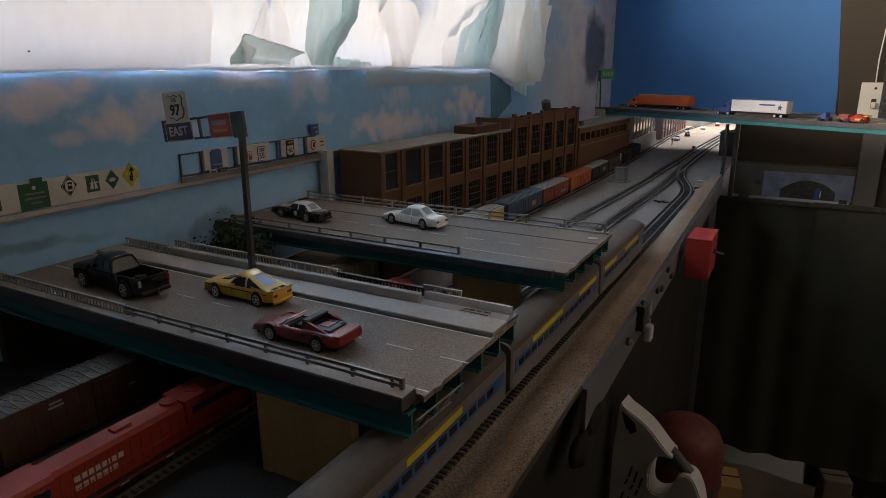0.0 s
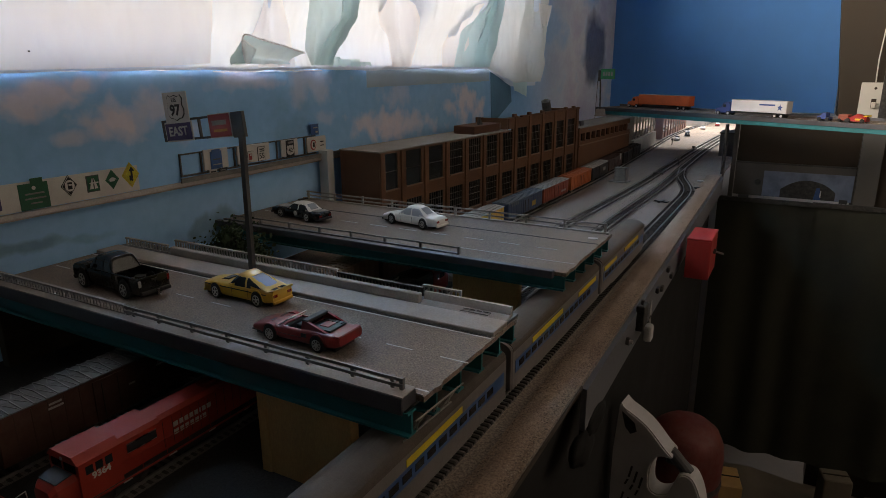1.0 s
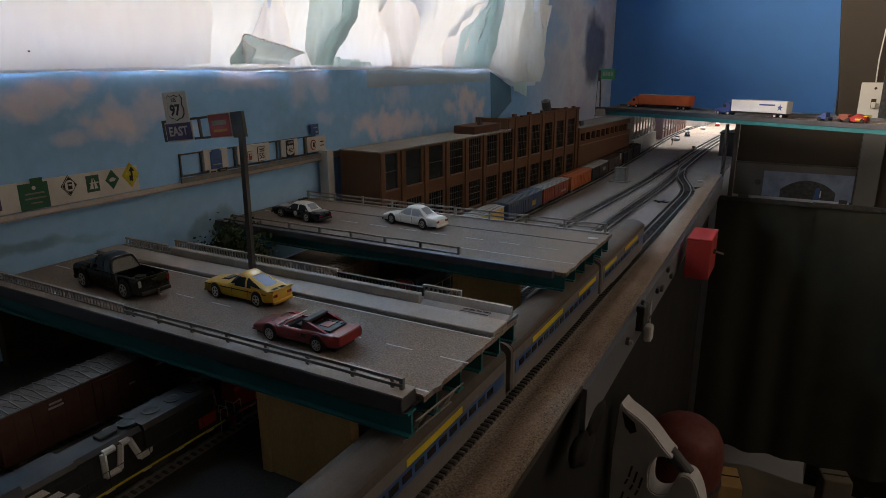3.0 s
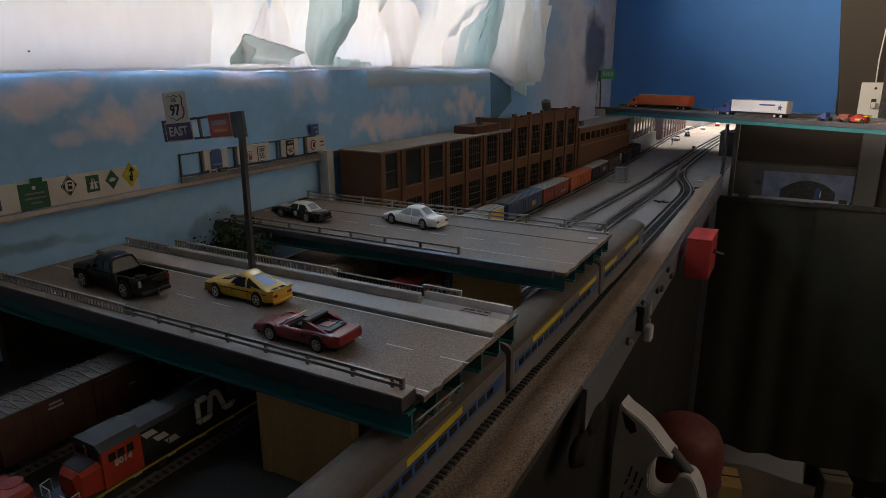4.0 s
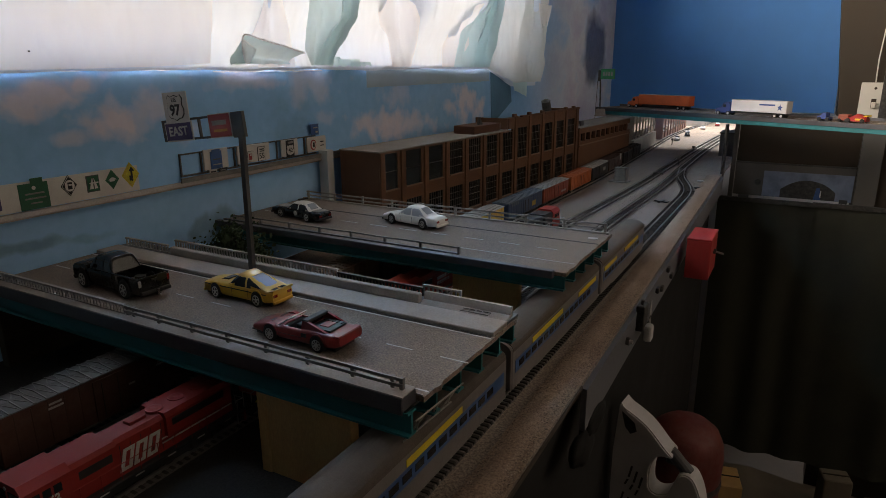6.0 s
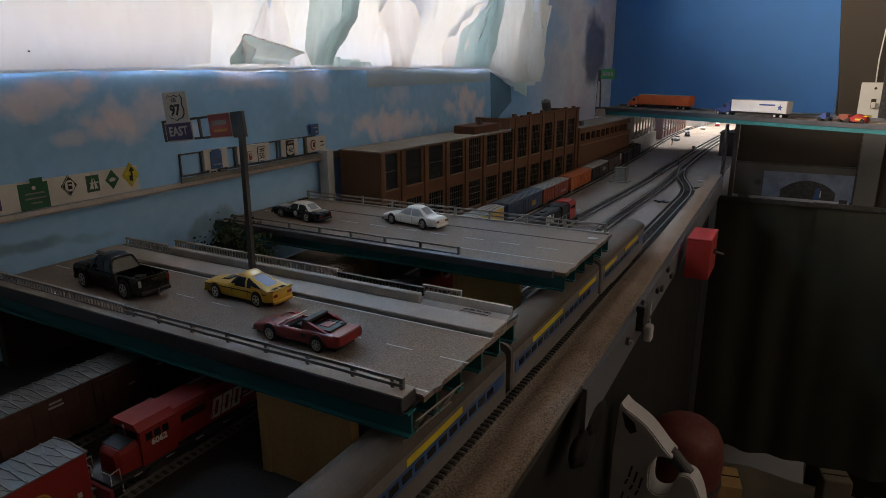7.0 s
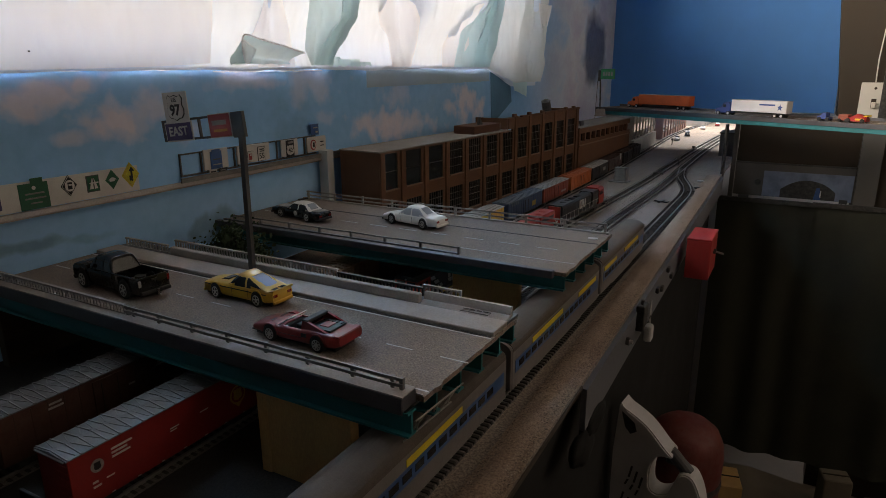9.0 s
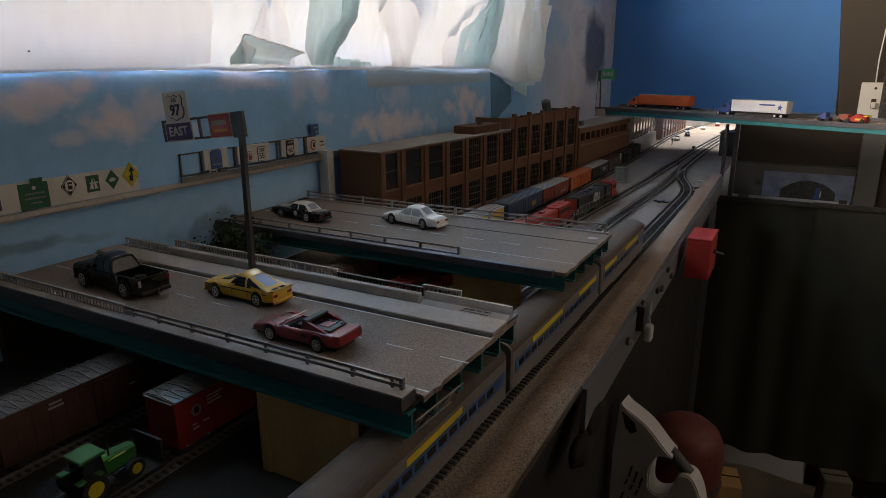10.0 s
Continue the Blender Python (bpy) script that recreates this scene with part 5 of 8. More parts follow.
def far_overpass():
    r = thing("road_overpass", OV, "long dark overpass with teal edge beams crossing the aisle", "overpass", "overpasses")
    part("road_slab", rounded(-0.47, 0.50, 0.002, 0.120, 0.1500, 0.1570, 0.0008, 1), M["asphalt"], r, "dusty grey road deck")
    part("edge_beam", rounded(-0.44, 0.43, -0.004, 0.0015, 0.1365, 0.1475, 0.0008, 1), M["teal"], r, "teal edge beam")
    part("edge_kerb", boxes((-0.47, 0.50, -0.0065, 0.002, 0.1476, 0.1585)), M["dark_concrete"], r)
    part("edge_beam", rounded(-0.44, 0.43, 0.112, 0.119, 0.1330, 0.1498, 0.0008, 1), M["teal"], r)
    part("far_kerb", boxes((-0.47, 0.50, 0.112, 0.120, 0.1572, 0.1640)), M["dark_concrete"], r)
    part("lane_line", boxes((-0.46, 0.40, 0.050, 0.0515, 0.1570, 0.1573)), M["white_line"], r)
    for x in (0.012,):
        part("pier", rounded(x - 0.004, x + 0.004, 0.0, 0.008, -0.03, 0.1335, 0.001, 1), M["black"], r, "thin black post")
    return r


far_overpass()


def lorry(m, cab_mat, trailer_mat, L, label, marks=False):
    """Tractor and trailer along local x, heading towards -x."""
    r = thing("lorry", m, label, "lorry", "lorries")
    tr = part("trailer", rounded(0.030, 0.030 + L, -0.0145, 0.0145, 0.0125, 0.0430, 0.0008, 1), trailer_mat, r, "long box trailer")
    part("roof_edge", boxes((0.0298, 0.0302 + L, -0.0148, 0.0148, 0.0428, 0.0436)), M["rail_pale"], tr)
    part("underframe", boxes((0.04, 0.026 + L, -0.006, 0.006, 0.009, 0.0124)), M["black"], r)
    cab = prism(bmesh.new(), [(-0.018, 0.006), (0.026, 0.006), (0.026, 0.032), (0.018, 0.037), (0.004, 0.033), (-0.002, 0.021), (-0.017, 0.0175)], "y", -0.0125, 0.0125)
    bmesh.ops.bevel(cab, geom=list(cab.edges), offset=0.0008, segments=1, affect="EDGES")
    c = part("cab", cab, cab_mat, r, "painted tractor cab")
    part("windscreen", prism(bmesh.new(), [(-0.0024, 0.0222), (-0.0008, 0.0218), (0.0046, 0.0318), (0.0032, 0.0322)], "y", -0.0105, 0.0105), M["glass"], c)
    for s in (-1, 1):
        part("side_window", boxes((0.004, 0.013, s * 0.0126 - 0.0002, s * 0.0126 + 0.0002, 0.022, 0.029)), M["glass"], c)
    part("bumper", rounded(-0.0195, -0.0165, -0.012, 0.012, 0.004, 0.009, 0.0006, 1), M["chrome"], c)
    for x in (-0.009, 0.021, 0.034 + L * 0.78, 0.034 + L * 0.89):
        for s in (-1, 1):
            bm = tube(bmesh.new(), (x, s * 0.0085, 0.0058), (x, s * 0.0138, 0.0058), 0.0058, 14)
            w = part("wheel", bm, M["tyre"], r)
            part("hub", tube(bmesh.new(), (x, s * 0.0136, 0.0058), (x, s * 0.0142, 0.0058), 0.0034, 10), M["white"], w)
    if marks:
        part("marking", boxes((0.030 + L * 0.52, 0.030 + L * 0.80, -0.0148, -0.0145, 0.0310, 0.0350)), M["navy"], tr)
        star = [(0.030 + L * 0.885 + (0.0085 if k % 2 == 0 else 0.0036) * math.sin(k * math.pi / 5), 0.0270 + (0.0095 if k % 2 == 0 else 0.004) * math.cos(k * math.pi / 5)) for k in range(10)]
        part("star", prism(bmesh.new(), star, "y", -0.0149, -0.0145), M["navy"], tr)
    return r


lorry(OV @ pose(-0.392, 0.092, 0.1573), M["orange"], M["orange"], 0.190, "orange lorry with a plain orange box trailer")
lorry(OV @ pose(-0.015, 0.020, 0.1573), M["navy"], M["white"], 0.155, "blue lorry with a white box trailer and navy star", True)


def toy_racer():
    r = thing("toy_car", OV @ pose(0.327, 0.034, 0.1573), "red and yellow toy racing car on the far overpass", "toy car")
    bm = bmesh.new()
    loft(bm, [[(x, y * w, 0.003 + z * h) for y, z in ((-1, 0), (1, 0), (1, 0.6), (0.6, 1), (-0.6, 1), (-1, 0.6))] for x, w, h in ((-0.024, 0.006, 0.006), (-0.012, 0.010, 0.010), (0.004, 0.011, 0.018), (0.018, 0.011, 0.014), (0.026, 0.009, 0.010))])
    part("body", bm, M["red_paint"], r, smooth=False)
    part("spoiler", boxes((0.020, 0.028, -0.011, 0.011, 0.015, 0.018)), M["yellow"], r)
    part("side_stripe", boxes((0.002, 0.022, -0.0122, -0.0112, 0.006, 0.010)), M["yellow"], r)
    for x in (-0.014, 0.018):
        for s in (-1, 1):
            part("wheel", tube(bmesh.new(), (x, s * 0.009, 0.005), (x, s * 0.013, 0.005), 0.005, 12), M["tyre"], r)
    r2 = thing("toy_truck", OV @ pose(0.255, 0.034, 0.1573), "small dark blue toy tractor unit without trailer", "toy truck")
    part("cab", prism(bmesh.new(), [(-0.016, 0.004), (0.014, 0.004), (0.014, 0.009), (0.006, 0.010), (0.005, 0.020), (-0.004, 0.020), (-0.008, 0.012), (-0.016, 0.011)], "y", -0.009, 0.009), M["navy"], r2)
    for x in (-0.010, 0.009):
        for s in (-1, 1):
            part("wheel", tube(bmesh.new(), (x, s * 0.007, 0.0045), (x, s * 0.011, 0.0045), 0.0045, 12), M["tyre"], r2)
    r3 = thing("toy_truck", OV @ pose(0.299, 0.038, 0.1573), "small dark red toy van", "toy truck")
    part("body", rounded(-0.012, 0.012, -0.010, 0.010, 0.003, 0.018, 0.002, 2), P_RUST, r3)
    for x in (-0.008, 0.008):
        for s in (-1, 1):
            part("wheel", tube(bmesh.new(), (x, s * 0.007, 0.004), (x, s * 0.0108, 0.004), 0.004, 12), M["tyre"], r3)


toy_racer()


def green_signal():
    r = thing("green_sign", pose(-0.5930, 2.135, 0.1375), "small green sign board on a thin black post", "sign")
    part("base", loft(bmesh.new(), [[(x * s, y * s, z) for x, y in ((-0.016, -0.012), (0.016, -0.012), (0.016, 0.012), (-0.016, 0.012))] for s, z in ((1, 0), (0.75, 0.022), (0.55, 0.024))]), M["concrete"], r, "grey concrete foot")
    part("post", tube(bmesh.new(), (-0.002, 0, 0.024), (-0.006, 0, 0.118), 0.0024, 8), M["black"], r)
    part("cable", tube(bmesh.new(), (-0.022, 0.01, -0.1), (-0.016, 0.006, 0.125), 0.0008, 5), M["black"], r)
    p = part("board", rounded(-0.005, 0.040, -0.003, 0.003, 0.118, 0.150, 0.001, 1), M["sign_green_lit"], r, "bright green board")
    for k in range(4):
        part("letter_bar", boxes((0.002 + 0.0085 * k, 0.008 + 0.0085 * k, -0.0036, -0.003, 0.128, 0.141)), M["rail_pale"], p)
    part("case", rounded(-0.013, -0.0055, -0.006, 0.006, 0.112, 0.146, 0.001, 1), M["black"], r)


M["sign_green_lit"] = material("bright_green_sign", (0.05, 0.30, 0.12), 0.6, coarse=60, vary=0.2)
green_signal()


# ---------------------------------------------------------------- toy cars on the overpasses
def toy_paint(name, col, rough=0.35, coat=0.5, dust=0.12):
    return material(name, col, rough, coarse=45, fine=1200, vary=0.12, grit=0.05, bump=0.03, coat=coat, dust=dust)


C_RED = toy_paint("dull_red_paint", (0.24, 0.012, 0.012), 0.34, 0.35, 0.02)
C_YELLOW = toy_paint("yellow_car_paint", (0.66, 0.37, 0.016), 0.35, 0.4)
C_BLACK = toy_paint("black_car_paint", (0.004, 0.0045, 0.005), 0.22, 0.0, 0.0)
C_WHITE = toy_paint("white_car_paint", (0.74, 0.69, 0.64), 0.4, 0.3)
C_TRIM = material("black_trim", (0.012, 0.011, 0.011), 0.45, coarse=60, vary=0.3)
C_RIM = material("grey_rim", (0.50, 0.49, 0.47), 0.35, metal=0.25, coarse=90, vary=0.2, grit=0.1, bump=0.0)
C_LAMP_R = material("red_lamp", (0.22, 0.015, 0.012), 0.3, coarse=90, vary=0.1)
C_LAMP_W = material("clear_lamp", (0.5, 0.5, 0.48), 0.25, coarse=90, vary=0.1)
M["clear"] = glass_material("clear_glass", (0.9, 0.92, 0.92), 0.04)
M["clear"].node_tree.nodes["Principled BSDF"].inputs["Transmission Weight"].default_value = 1.0
M["clear"].node_tree.nodes["Principled BSDF"].inputs["IOR"].default_value = 1.03
M["clear"].node_tree.nodes["Principled BSDF"].inputs["Coat Weight"].default_value = 0.0
C_SEAT = material("dark_seat", (0.022, 0.020, 0.019), 0.7, coarse=60, vary=0.3)


M["dusty_glass"] = glass_material("dusty_pale_glass", (0.34, 0.34, 0.36), 0.3)


def car_ring(x, w, zs, zt, crown=0.0008, tuck=0.90):
    h = zt - zs
    half = [(tuck, 0.0), (0.955, 0.10), (0.985, 0.26), (1.0, 0.45), (0.997, 0.60), (0.982, 0.74), (0.955, 0.85), (0.91, 0.93), (0.84, 0.975), (0.72, 1.0)]
    side = [(w * a, zs + h * b) for a, b in half] + [(w * 0.5, zt + crown * 0.55), (w * 0.25, zt + crown * 0.88)]
    return [(x, y, z) for y, z in side] + [(x, 0.0, zt + crown)] + [(x, -y, z) for y, z in side[::-1]]


def softened(stations, n=44):
    """Even, rounded-off sections between the given ones."""
    xs = np.linspace(0.0, 1.0, n)
    st = np.array([tuple(s) for s in stations])
    key = (st[:, 0] - st[0, 0]) / (st[-1, 0] - st[0, 0])
    xs = np.unique(np.concatenate([xs, key[:2], key[-2:]]))
    cols = []
    for k in range(st.shape[1]):
        v = np.interp(xs, key, st[:, k])
        if k:
            for _ in range(2):
                q = v.copy()
                q[1:-1] = 0.25 * v[:-2] + 0.5 * v[1:-1] + 0.25 * v[2:]
                v = q
        cols.append(v)
    return [tuple(float(c[i]) for c in cols) for i in range(len(xs))]


def car_wheel(parent, x, s, y, r, w=0.0045, spokes=5):
    yo = s * y
    bm = tube(bmesh.new(), (0, -w / 2, 0), (0, w / 2, 0), r, 22)
    bmesh.ops.bevel(bm, geom=[e for e in bm.edges if abs(e.verts[0].co.y - e.verts[1].co.y) < 1e-6], offset=0.0005, segments=1, affect="EDGES")
    wh = part("wheel", bm, M["tyre"], parent, "", False, pose(x, yo, r))
    o = s * w / 2
    bm = tube(bmesh.new(), (0, o - s * 0.0006, 0), (0, o + s * 0.0002, 0), r * 0.66, 18)
    part("rim", bm, C_TRIM, wh)
    bm = bmesh.new()
    ring_o, ring_i = [], []
    for k in range(18):
        a = 2 * math.pi * k / 18
        ring_o.append((r * 0.70 * math.cos(a), r * 0.70 * math.sin(a)))
        ring_i.append((r * 0.56 * math.cos(a), r * 0.56 * math.sin(a)))
    for k in range(18):
        j = (k + 1) % 18
        bm.faces.new([bm.verts.new((p[0], o + s * 0.0004, p[1])) for p in (ring_o[k], ring_o[j], ring_i[j], ring_i[k])])
    for k in range(spokes):
        a = 2 * math.pi * k / spokes + 0.4
        c, q = math.cos(a), math.sin(a)
        t = r * 0.09
        bm.faces.new([bm.verts.new((px * c - pz * q, o + s * 0.0004, px * q + pz * c)) for px, pz in ((0, -t), (r * 0.6, -t), (r * 0.6, t), (0, t))])
    bmesh.ops.recalc_face_normals(bm, faces=list(bm.faces))
    part("spokes", bm, C_RIM, wh, "metallic spoked hub")
    return wh


def arch(parent, x, s, y, r, mat):
    """Dark wheel well just proud of the flank."""
    pts = [(x + r * 1.17 * math.cos(math.pi * k / 12), r + r * 1.17 * math.sin(math.pi * k / 12)) for k in range(13)]
    pts += [(x - r * 1.17, 0.0026), (x + r * 1.17, 0.0026)]
    a, b = sorted((s * (y - 0.004), s * (y + 0.0003)))
    part("wheel_well", prism(bmesh.new(), pts, "y", a, b), C_TRIM, parent)
    lip = [(x + r * 1.32 * math.cos(math.pi * k / 12), r + r * 1.32 * math.sin(math.pi * k / 12)) for k in range(13)] + [(x + r * 1.17 * math.cos(math.pi * k / 12), r + r * 1.17 * math.sin(math.pi * k / 12)) for k in range(12, -1, -1)]
    a, b = sorted((s * (y - 0.003), s * (y + 0.0007)))
    part("wheel_arch", prism(bmesh.new(), lip, "y", a, b), mat, parent)


def cabin(parent, base, top, zb, zt, wb, wt, roof_mat, side_glass, end_glass, pillar=True, split=(0.5,), arc=0.35):
    """Rounded glasshouse. base, top: (front x, rear x) at the waist and at the roof; arc bows the roof line."""
    (bx0, bx1), (tx0, tx1) = base, top
    H = zt - zb
    nx, na = 56, 36
    xs = np.linspace(bx0, bx1, nx + 1)
    zc = np.interp(xs, [bx0, tx0, (tx0 + tx1) / 2, tx1, bx1], [zb, zt - 0.0004, zt + arc * 0.002, zt - 0.0004, zb])
    for _ in range(3):
        q = zc.copy()
        q[1:-1] = 0.25 * zc[:-2] + 0.5 * zc[1:-1] + 0.25 * zc[2:]
        zc = q
    rows = []
    for x, z in zip(xs, zc):
        h = max(0.00005, z - zb)
        e = min(1.0, min(x - bx0, bx1 - x) / 0.006)
        w = wb * (0.93 + 0.07 * math.sqrt(max(0.0, e)))
        r = []
        for k in range(na + 1):
            a = math.pi * k / na
            c, sn = math.cos(a), math.sin(a)
            yy = math.copysign(abs(c) ** 0.42, c) * w
            hh = h * sn ** 0.55
            r.append(Vector((x, yy * (1 - (1 - wt / wb) * hh / H), zb + hh)))
        rows.append(r)
    kinds = {"roof": (roof_mat, ""), "windscreen": (end_glass, "windscreen"), "rear_window": (end_glass, "pale rear window")}
    for s in (-1, 1):
        for k in range(len(split) + 1):
            kinds["side", s, k] = (side_glass, "dark side window")
    cuts = [bx0] + [bx0 + (bx1 - bx0) * u for u in split] + [bx1]
    faces = {k: [] for k in kinds}
    for i in range(nx):
        loc = 0.5 * (zc[i] + zc[i + 1]) - zb
        for k in range(na):
            q = (rows[i][k], rows[i][k + 1], rows[i + 1][k + 1], rows[i + 1][k])
            m = sum(q, Vector()) / 4
            edge = abs(m.y) / wb
            hr = (m.z - zb) / H
            kind = "roof"
            if edge < 0.72 and bx0 + 0.0012 < m.x < tx0 + 0.0002 and 0.10 < hr < 0.90:
                kind = "windscreen"
            elif edge < 0.54 and tx1 + 0.0006 < m.x < bx1 - 0.0014 and 0.22 < hr < 0.88:
                kind = "rear_window"
            elif edge > 0.60 and 0.10 < hr < 0.80 and loc - (m.z - zb) > 0.0016 and all(abs(m.x - c) > 0.0010 for c in cuts[1:-1]):
                n = sum(m.x > c for c in cuts[1:-1])
                kind = ("side", 1 if m.y > 0 else -1, n)
            faces[kind].append(q)
    for kind, (mat, label) in kinds.items():
        bm = bmesh.new()
        for q in faces[kind]:
            bm.faces.new([bm.verts.new(p) for p in q])
        bmesh.ops.remove_doubles(bm, verts=list(bm.verts), dist=0.00001)
        bmesh.ops.recalc_face_normals(bm, faces=list(bm.faces))
        if kind != "roof":
            bm.normal_update()
            mid = Vector(((bx0 + bx1) / 2, 0, zb))
            for v in bm.verts:
                v.co += (mid - v.co).normalized() * 0.00022
        name = kind if isinstance(kind, str) else "side_window"
        o = part(name, bm, mat, parent, label)
        bmesh_smooth(o, 50)


def toy_saloon(m, paint, roof_mat, label, L, wb, w, r, stations, cab, name="toy_car", end_glass=None, stripe=None, rim=5, split=(0.5,), arc=0.35, side_glass=None):
    t = thing(name, m, label, "toy car", "cars on the overpasses")
    bm = bmesh.new()
    loft(bm, [car_ring(*s) for s in softened(stations)])
    body = part("body", bm, paint, t, smooth=False)
    bmesh_smooth(body)
    cabin(t, *cab, roof_mat, side_glass or M["glass"], end_glass or M["glass"], True, split, arc)
    for x in wb:
        for s in (-1, 1):
            arch(body, x, s, w, r, paint)
            car_wheel(t, x, s, w - 0.0012, r, spokes=rim)
    x0, x1 = stations[0][0], stations[-1][0]
    zf, zr = stations[1][3], stations[-2][3]
    for s in (-1, 1):
        part("headlight", rounded(x0 - 0.0003, x0 + 0.0016, s * w * 0.62 - 0.0022, s * w * 0.62 + 0.0022, zf - 0.0042, zf - 0.0020, 0.0003, 1), C_LAMP_W, body)
        part("tail_light", rounded(x1 - 0.0012, x1 + 0.0005, s * w * 0.66 - 0.0026, s * w * 0.66 + 0.0026, zr - 0.0050, zr - 0.0026, 0.0003, 1), C_LAMP_R, body)
    part("front_bumper", rounded(x0 - 0.0012, x0 + 0.0012, -w * 0.88, w * 0.88, 0.0038, 0.0062, 0.0005, 1), C_TRIM if paint is not C_YELLOW else paint, body)
    part("rear_bumper", rounded(x1 - 0.0008, x1 + 0.0014, -w * 0.90, w * 0.90, 0.0040, 0.0066, 0.0005, 1), C_TRIM if paint not in (C_WHITE, C_YELLOW) else paint, body)
    part("underside", boxes((x0 + 0.004, x1 - 0.004, -w * 0.8, w * 0.8, 0.0022, 0.0050)), C_TRIM, t)
    for s in (-1, 1):
        a, b = sorted((s * (w + 0.0001), s * (w + 0.0003)))
        if stripe:
            part("side_stripe", boxes((stripe[0], stripe[1], a, b, stripe[2], stripe[3])), C_TRIM, body)
        for xd in (cab[0][0] + 0.006, (cab[0][0] + cab[0][1]) / 2 + 0.001):
            part("door_gap", boxes((xd, xd + 0.0003, a, b, 0.0052, cab[2] - 0.001)), C_TRIM, body)
        part("mirror", rounded(cab[0][0] + 0.006, cab[0][0] + 0.0075, s * (w + 0.0008) - 0.0012, s * (w + 0.0008) + 0.0012, cab[2], cab[2] + 0.0016, 0.0003, 1), paint, body)
    return t, body


def bmesh_smooth(ob, angle=35):
    """Smooth shading with sharp creases."""
    me = ob.data
    me.polygons.foreach_set("use_smooth", [True] * len(me.polygons))
    me.set_sharp_from_angle(angle=radians(angle))


def yellow_hatchback():
    w = 0.0138
    st = [(-0.0460, w * 0.84, 0.0050, 0.0108, 0.0003), (-0.0445, w * 0.93, 0.0046, 0.0122, 0.0006), (-0.036, w * 0.98, 0.0042, 0.0136, 0.0010), (-0.020, w, 0.0040, 0.0143, 0.0012), (-0.008, w, 0.0040, 0.0145, 0.0006),
          (0.012, w * 0.99, 0.0040, 0.0146, 0.0006), (0.030, w * 1.01, 0.0042, 0.0148, 0.0006), (0.040, w * 0.98, 0.0050, 0.0144, 0.0005), (0.0450, w * 0.92, 0.0062, 0.0140, 0.0003)]
    t, b = toy_saloon(pose(-0.4380, 0.4090, DECK) @ Matrix.Diagonal((0.97, 1, 1.15, 1)), C_YELLOW, C_YELLOW, "yellow toy coupe with black side stripe and pale rear window", 0.09, (-0.0275, 0.0260), w, 0.0062, st,
                      ((-0.0120, 0.0395), (-0.0010, 0.0135), 0.0142, 0.0238, w * 0.95, w * 0.76), end_glass=M["window"], stripe=(-0.042, 0.038, 0.0112, 0.0120), split=(0.46,), arc=0.9)
    part("bonnet_scoop", prism(bmesh.new(), [(-0.030, 0.0140), (-0.018, 0.0148), (-0.018, 0.0162), (-0.024, 0.0160)], "y", -0.0055, 0.0055), C_TRIM, b, "black bonnet panel")
    for k in range(4):
        for s in (-1, 1):
            part("louvre", boxes((0.0392 + 0.0010 * k, 0.0396 + 0.0010 * k, s * 0.0045 - 0.0032, s * 0.0045 + 0.0032, 0.0150, 0.0153)), C_TRIM, b)
    part("tail_lip", prism(bmesh.new(), [(0.0400, 0.0144), (0.0460, 0.0140), (0.0466, 0.0158), (0.0445, 0.0154)], "y", -w * 0.92, w * 0.92), C_YELLOW, b)
    return t


def police_saloon():
    w = 0.0135
    st = [(-0.0450, w * 0.86, 0.0050, 0.0090, 0.0003), (-0.0435, w * 0.95, 0.0046, 0.0104, 0.0004), (-0.030, w, 0.0042, 0.0122, 0.0006), (-0.012, w, 0.0042, 0.0128, 0.0004), (0.020, w, 0.0042, 0.0130, 0.0004), (0.036, w, 0.0044, 0.0128, 0.0005), (0.0440, w * 0.95, 0.0050, 0.0122, 0.0004), (0.0455, w * 0.9, 0.0056, 0.0112, 0.0003)]
    t, b = toy_saloon(pose(-0.6180, 0.6900, DECK, 0, 0, -7) @ Matrix.Diagonal((1.10, 1, 1.17, 1)), C_BLACK, C_WHITE, "black toy police saloon with white roof", 0.09, (-0.0240, 0.0250), w, 0.0058, st,
                      ((-0.0140, 0.0300), (-0.0040, 0.0190), 0.0128, 0.0212, w * 0.93, w * 0.74), end_glass=M["window"])
    part("light_bar", rounded(0.004, 0.008, -0.008, 0.008, 0.0236, 0.0252, 0.0004, 1), C_TRIM, t, "black roof light bar")
    part("door_badge", prism(bmesh.new(), [(0.004 + 0.003 * math.cos(k * math.pi / 6), 0.0088 + 0.003 * math.sin(k * math.pi / 6)) for k in range(12)], "y", -w - 0.0006, -w - 0.0002), M["rail_pale"], b)
    part("boot_panel", boxes((0.031, 0.042, -0.0095, 0.0095, 0.0132, 0.0136)), M["rail_pale"], b)
    # pale plate stands for light reflected off the black bonnet
    part("bonnet_sheen", boxes((-0.038, -0.018, -0.008, 0.008, 0.0126, 0.0131)), M["rail_pale"], b)
    return t


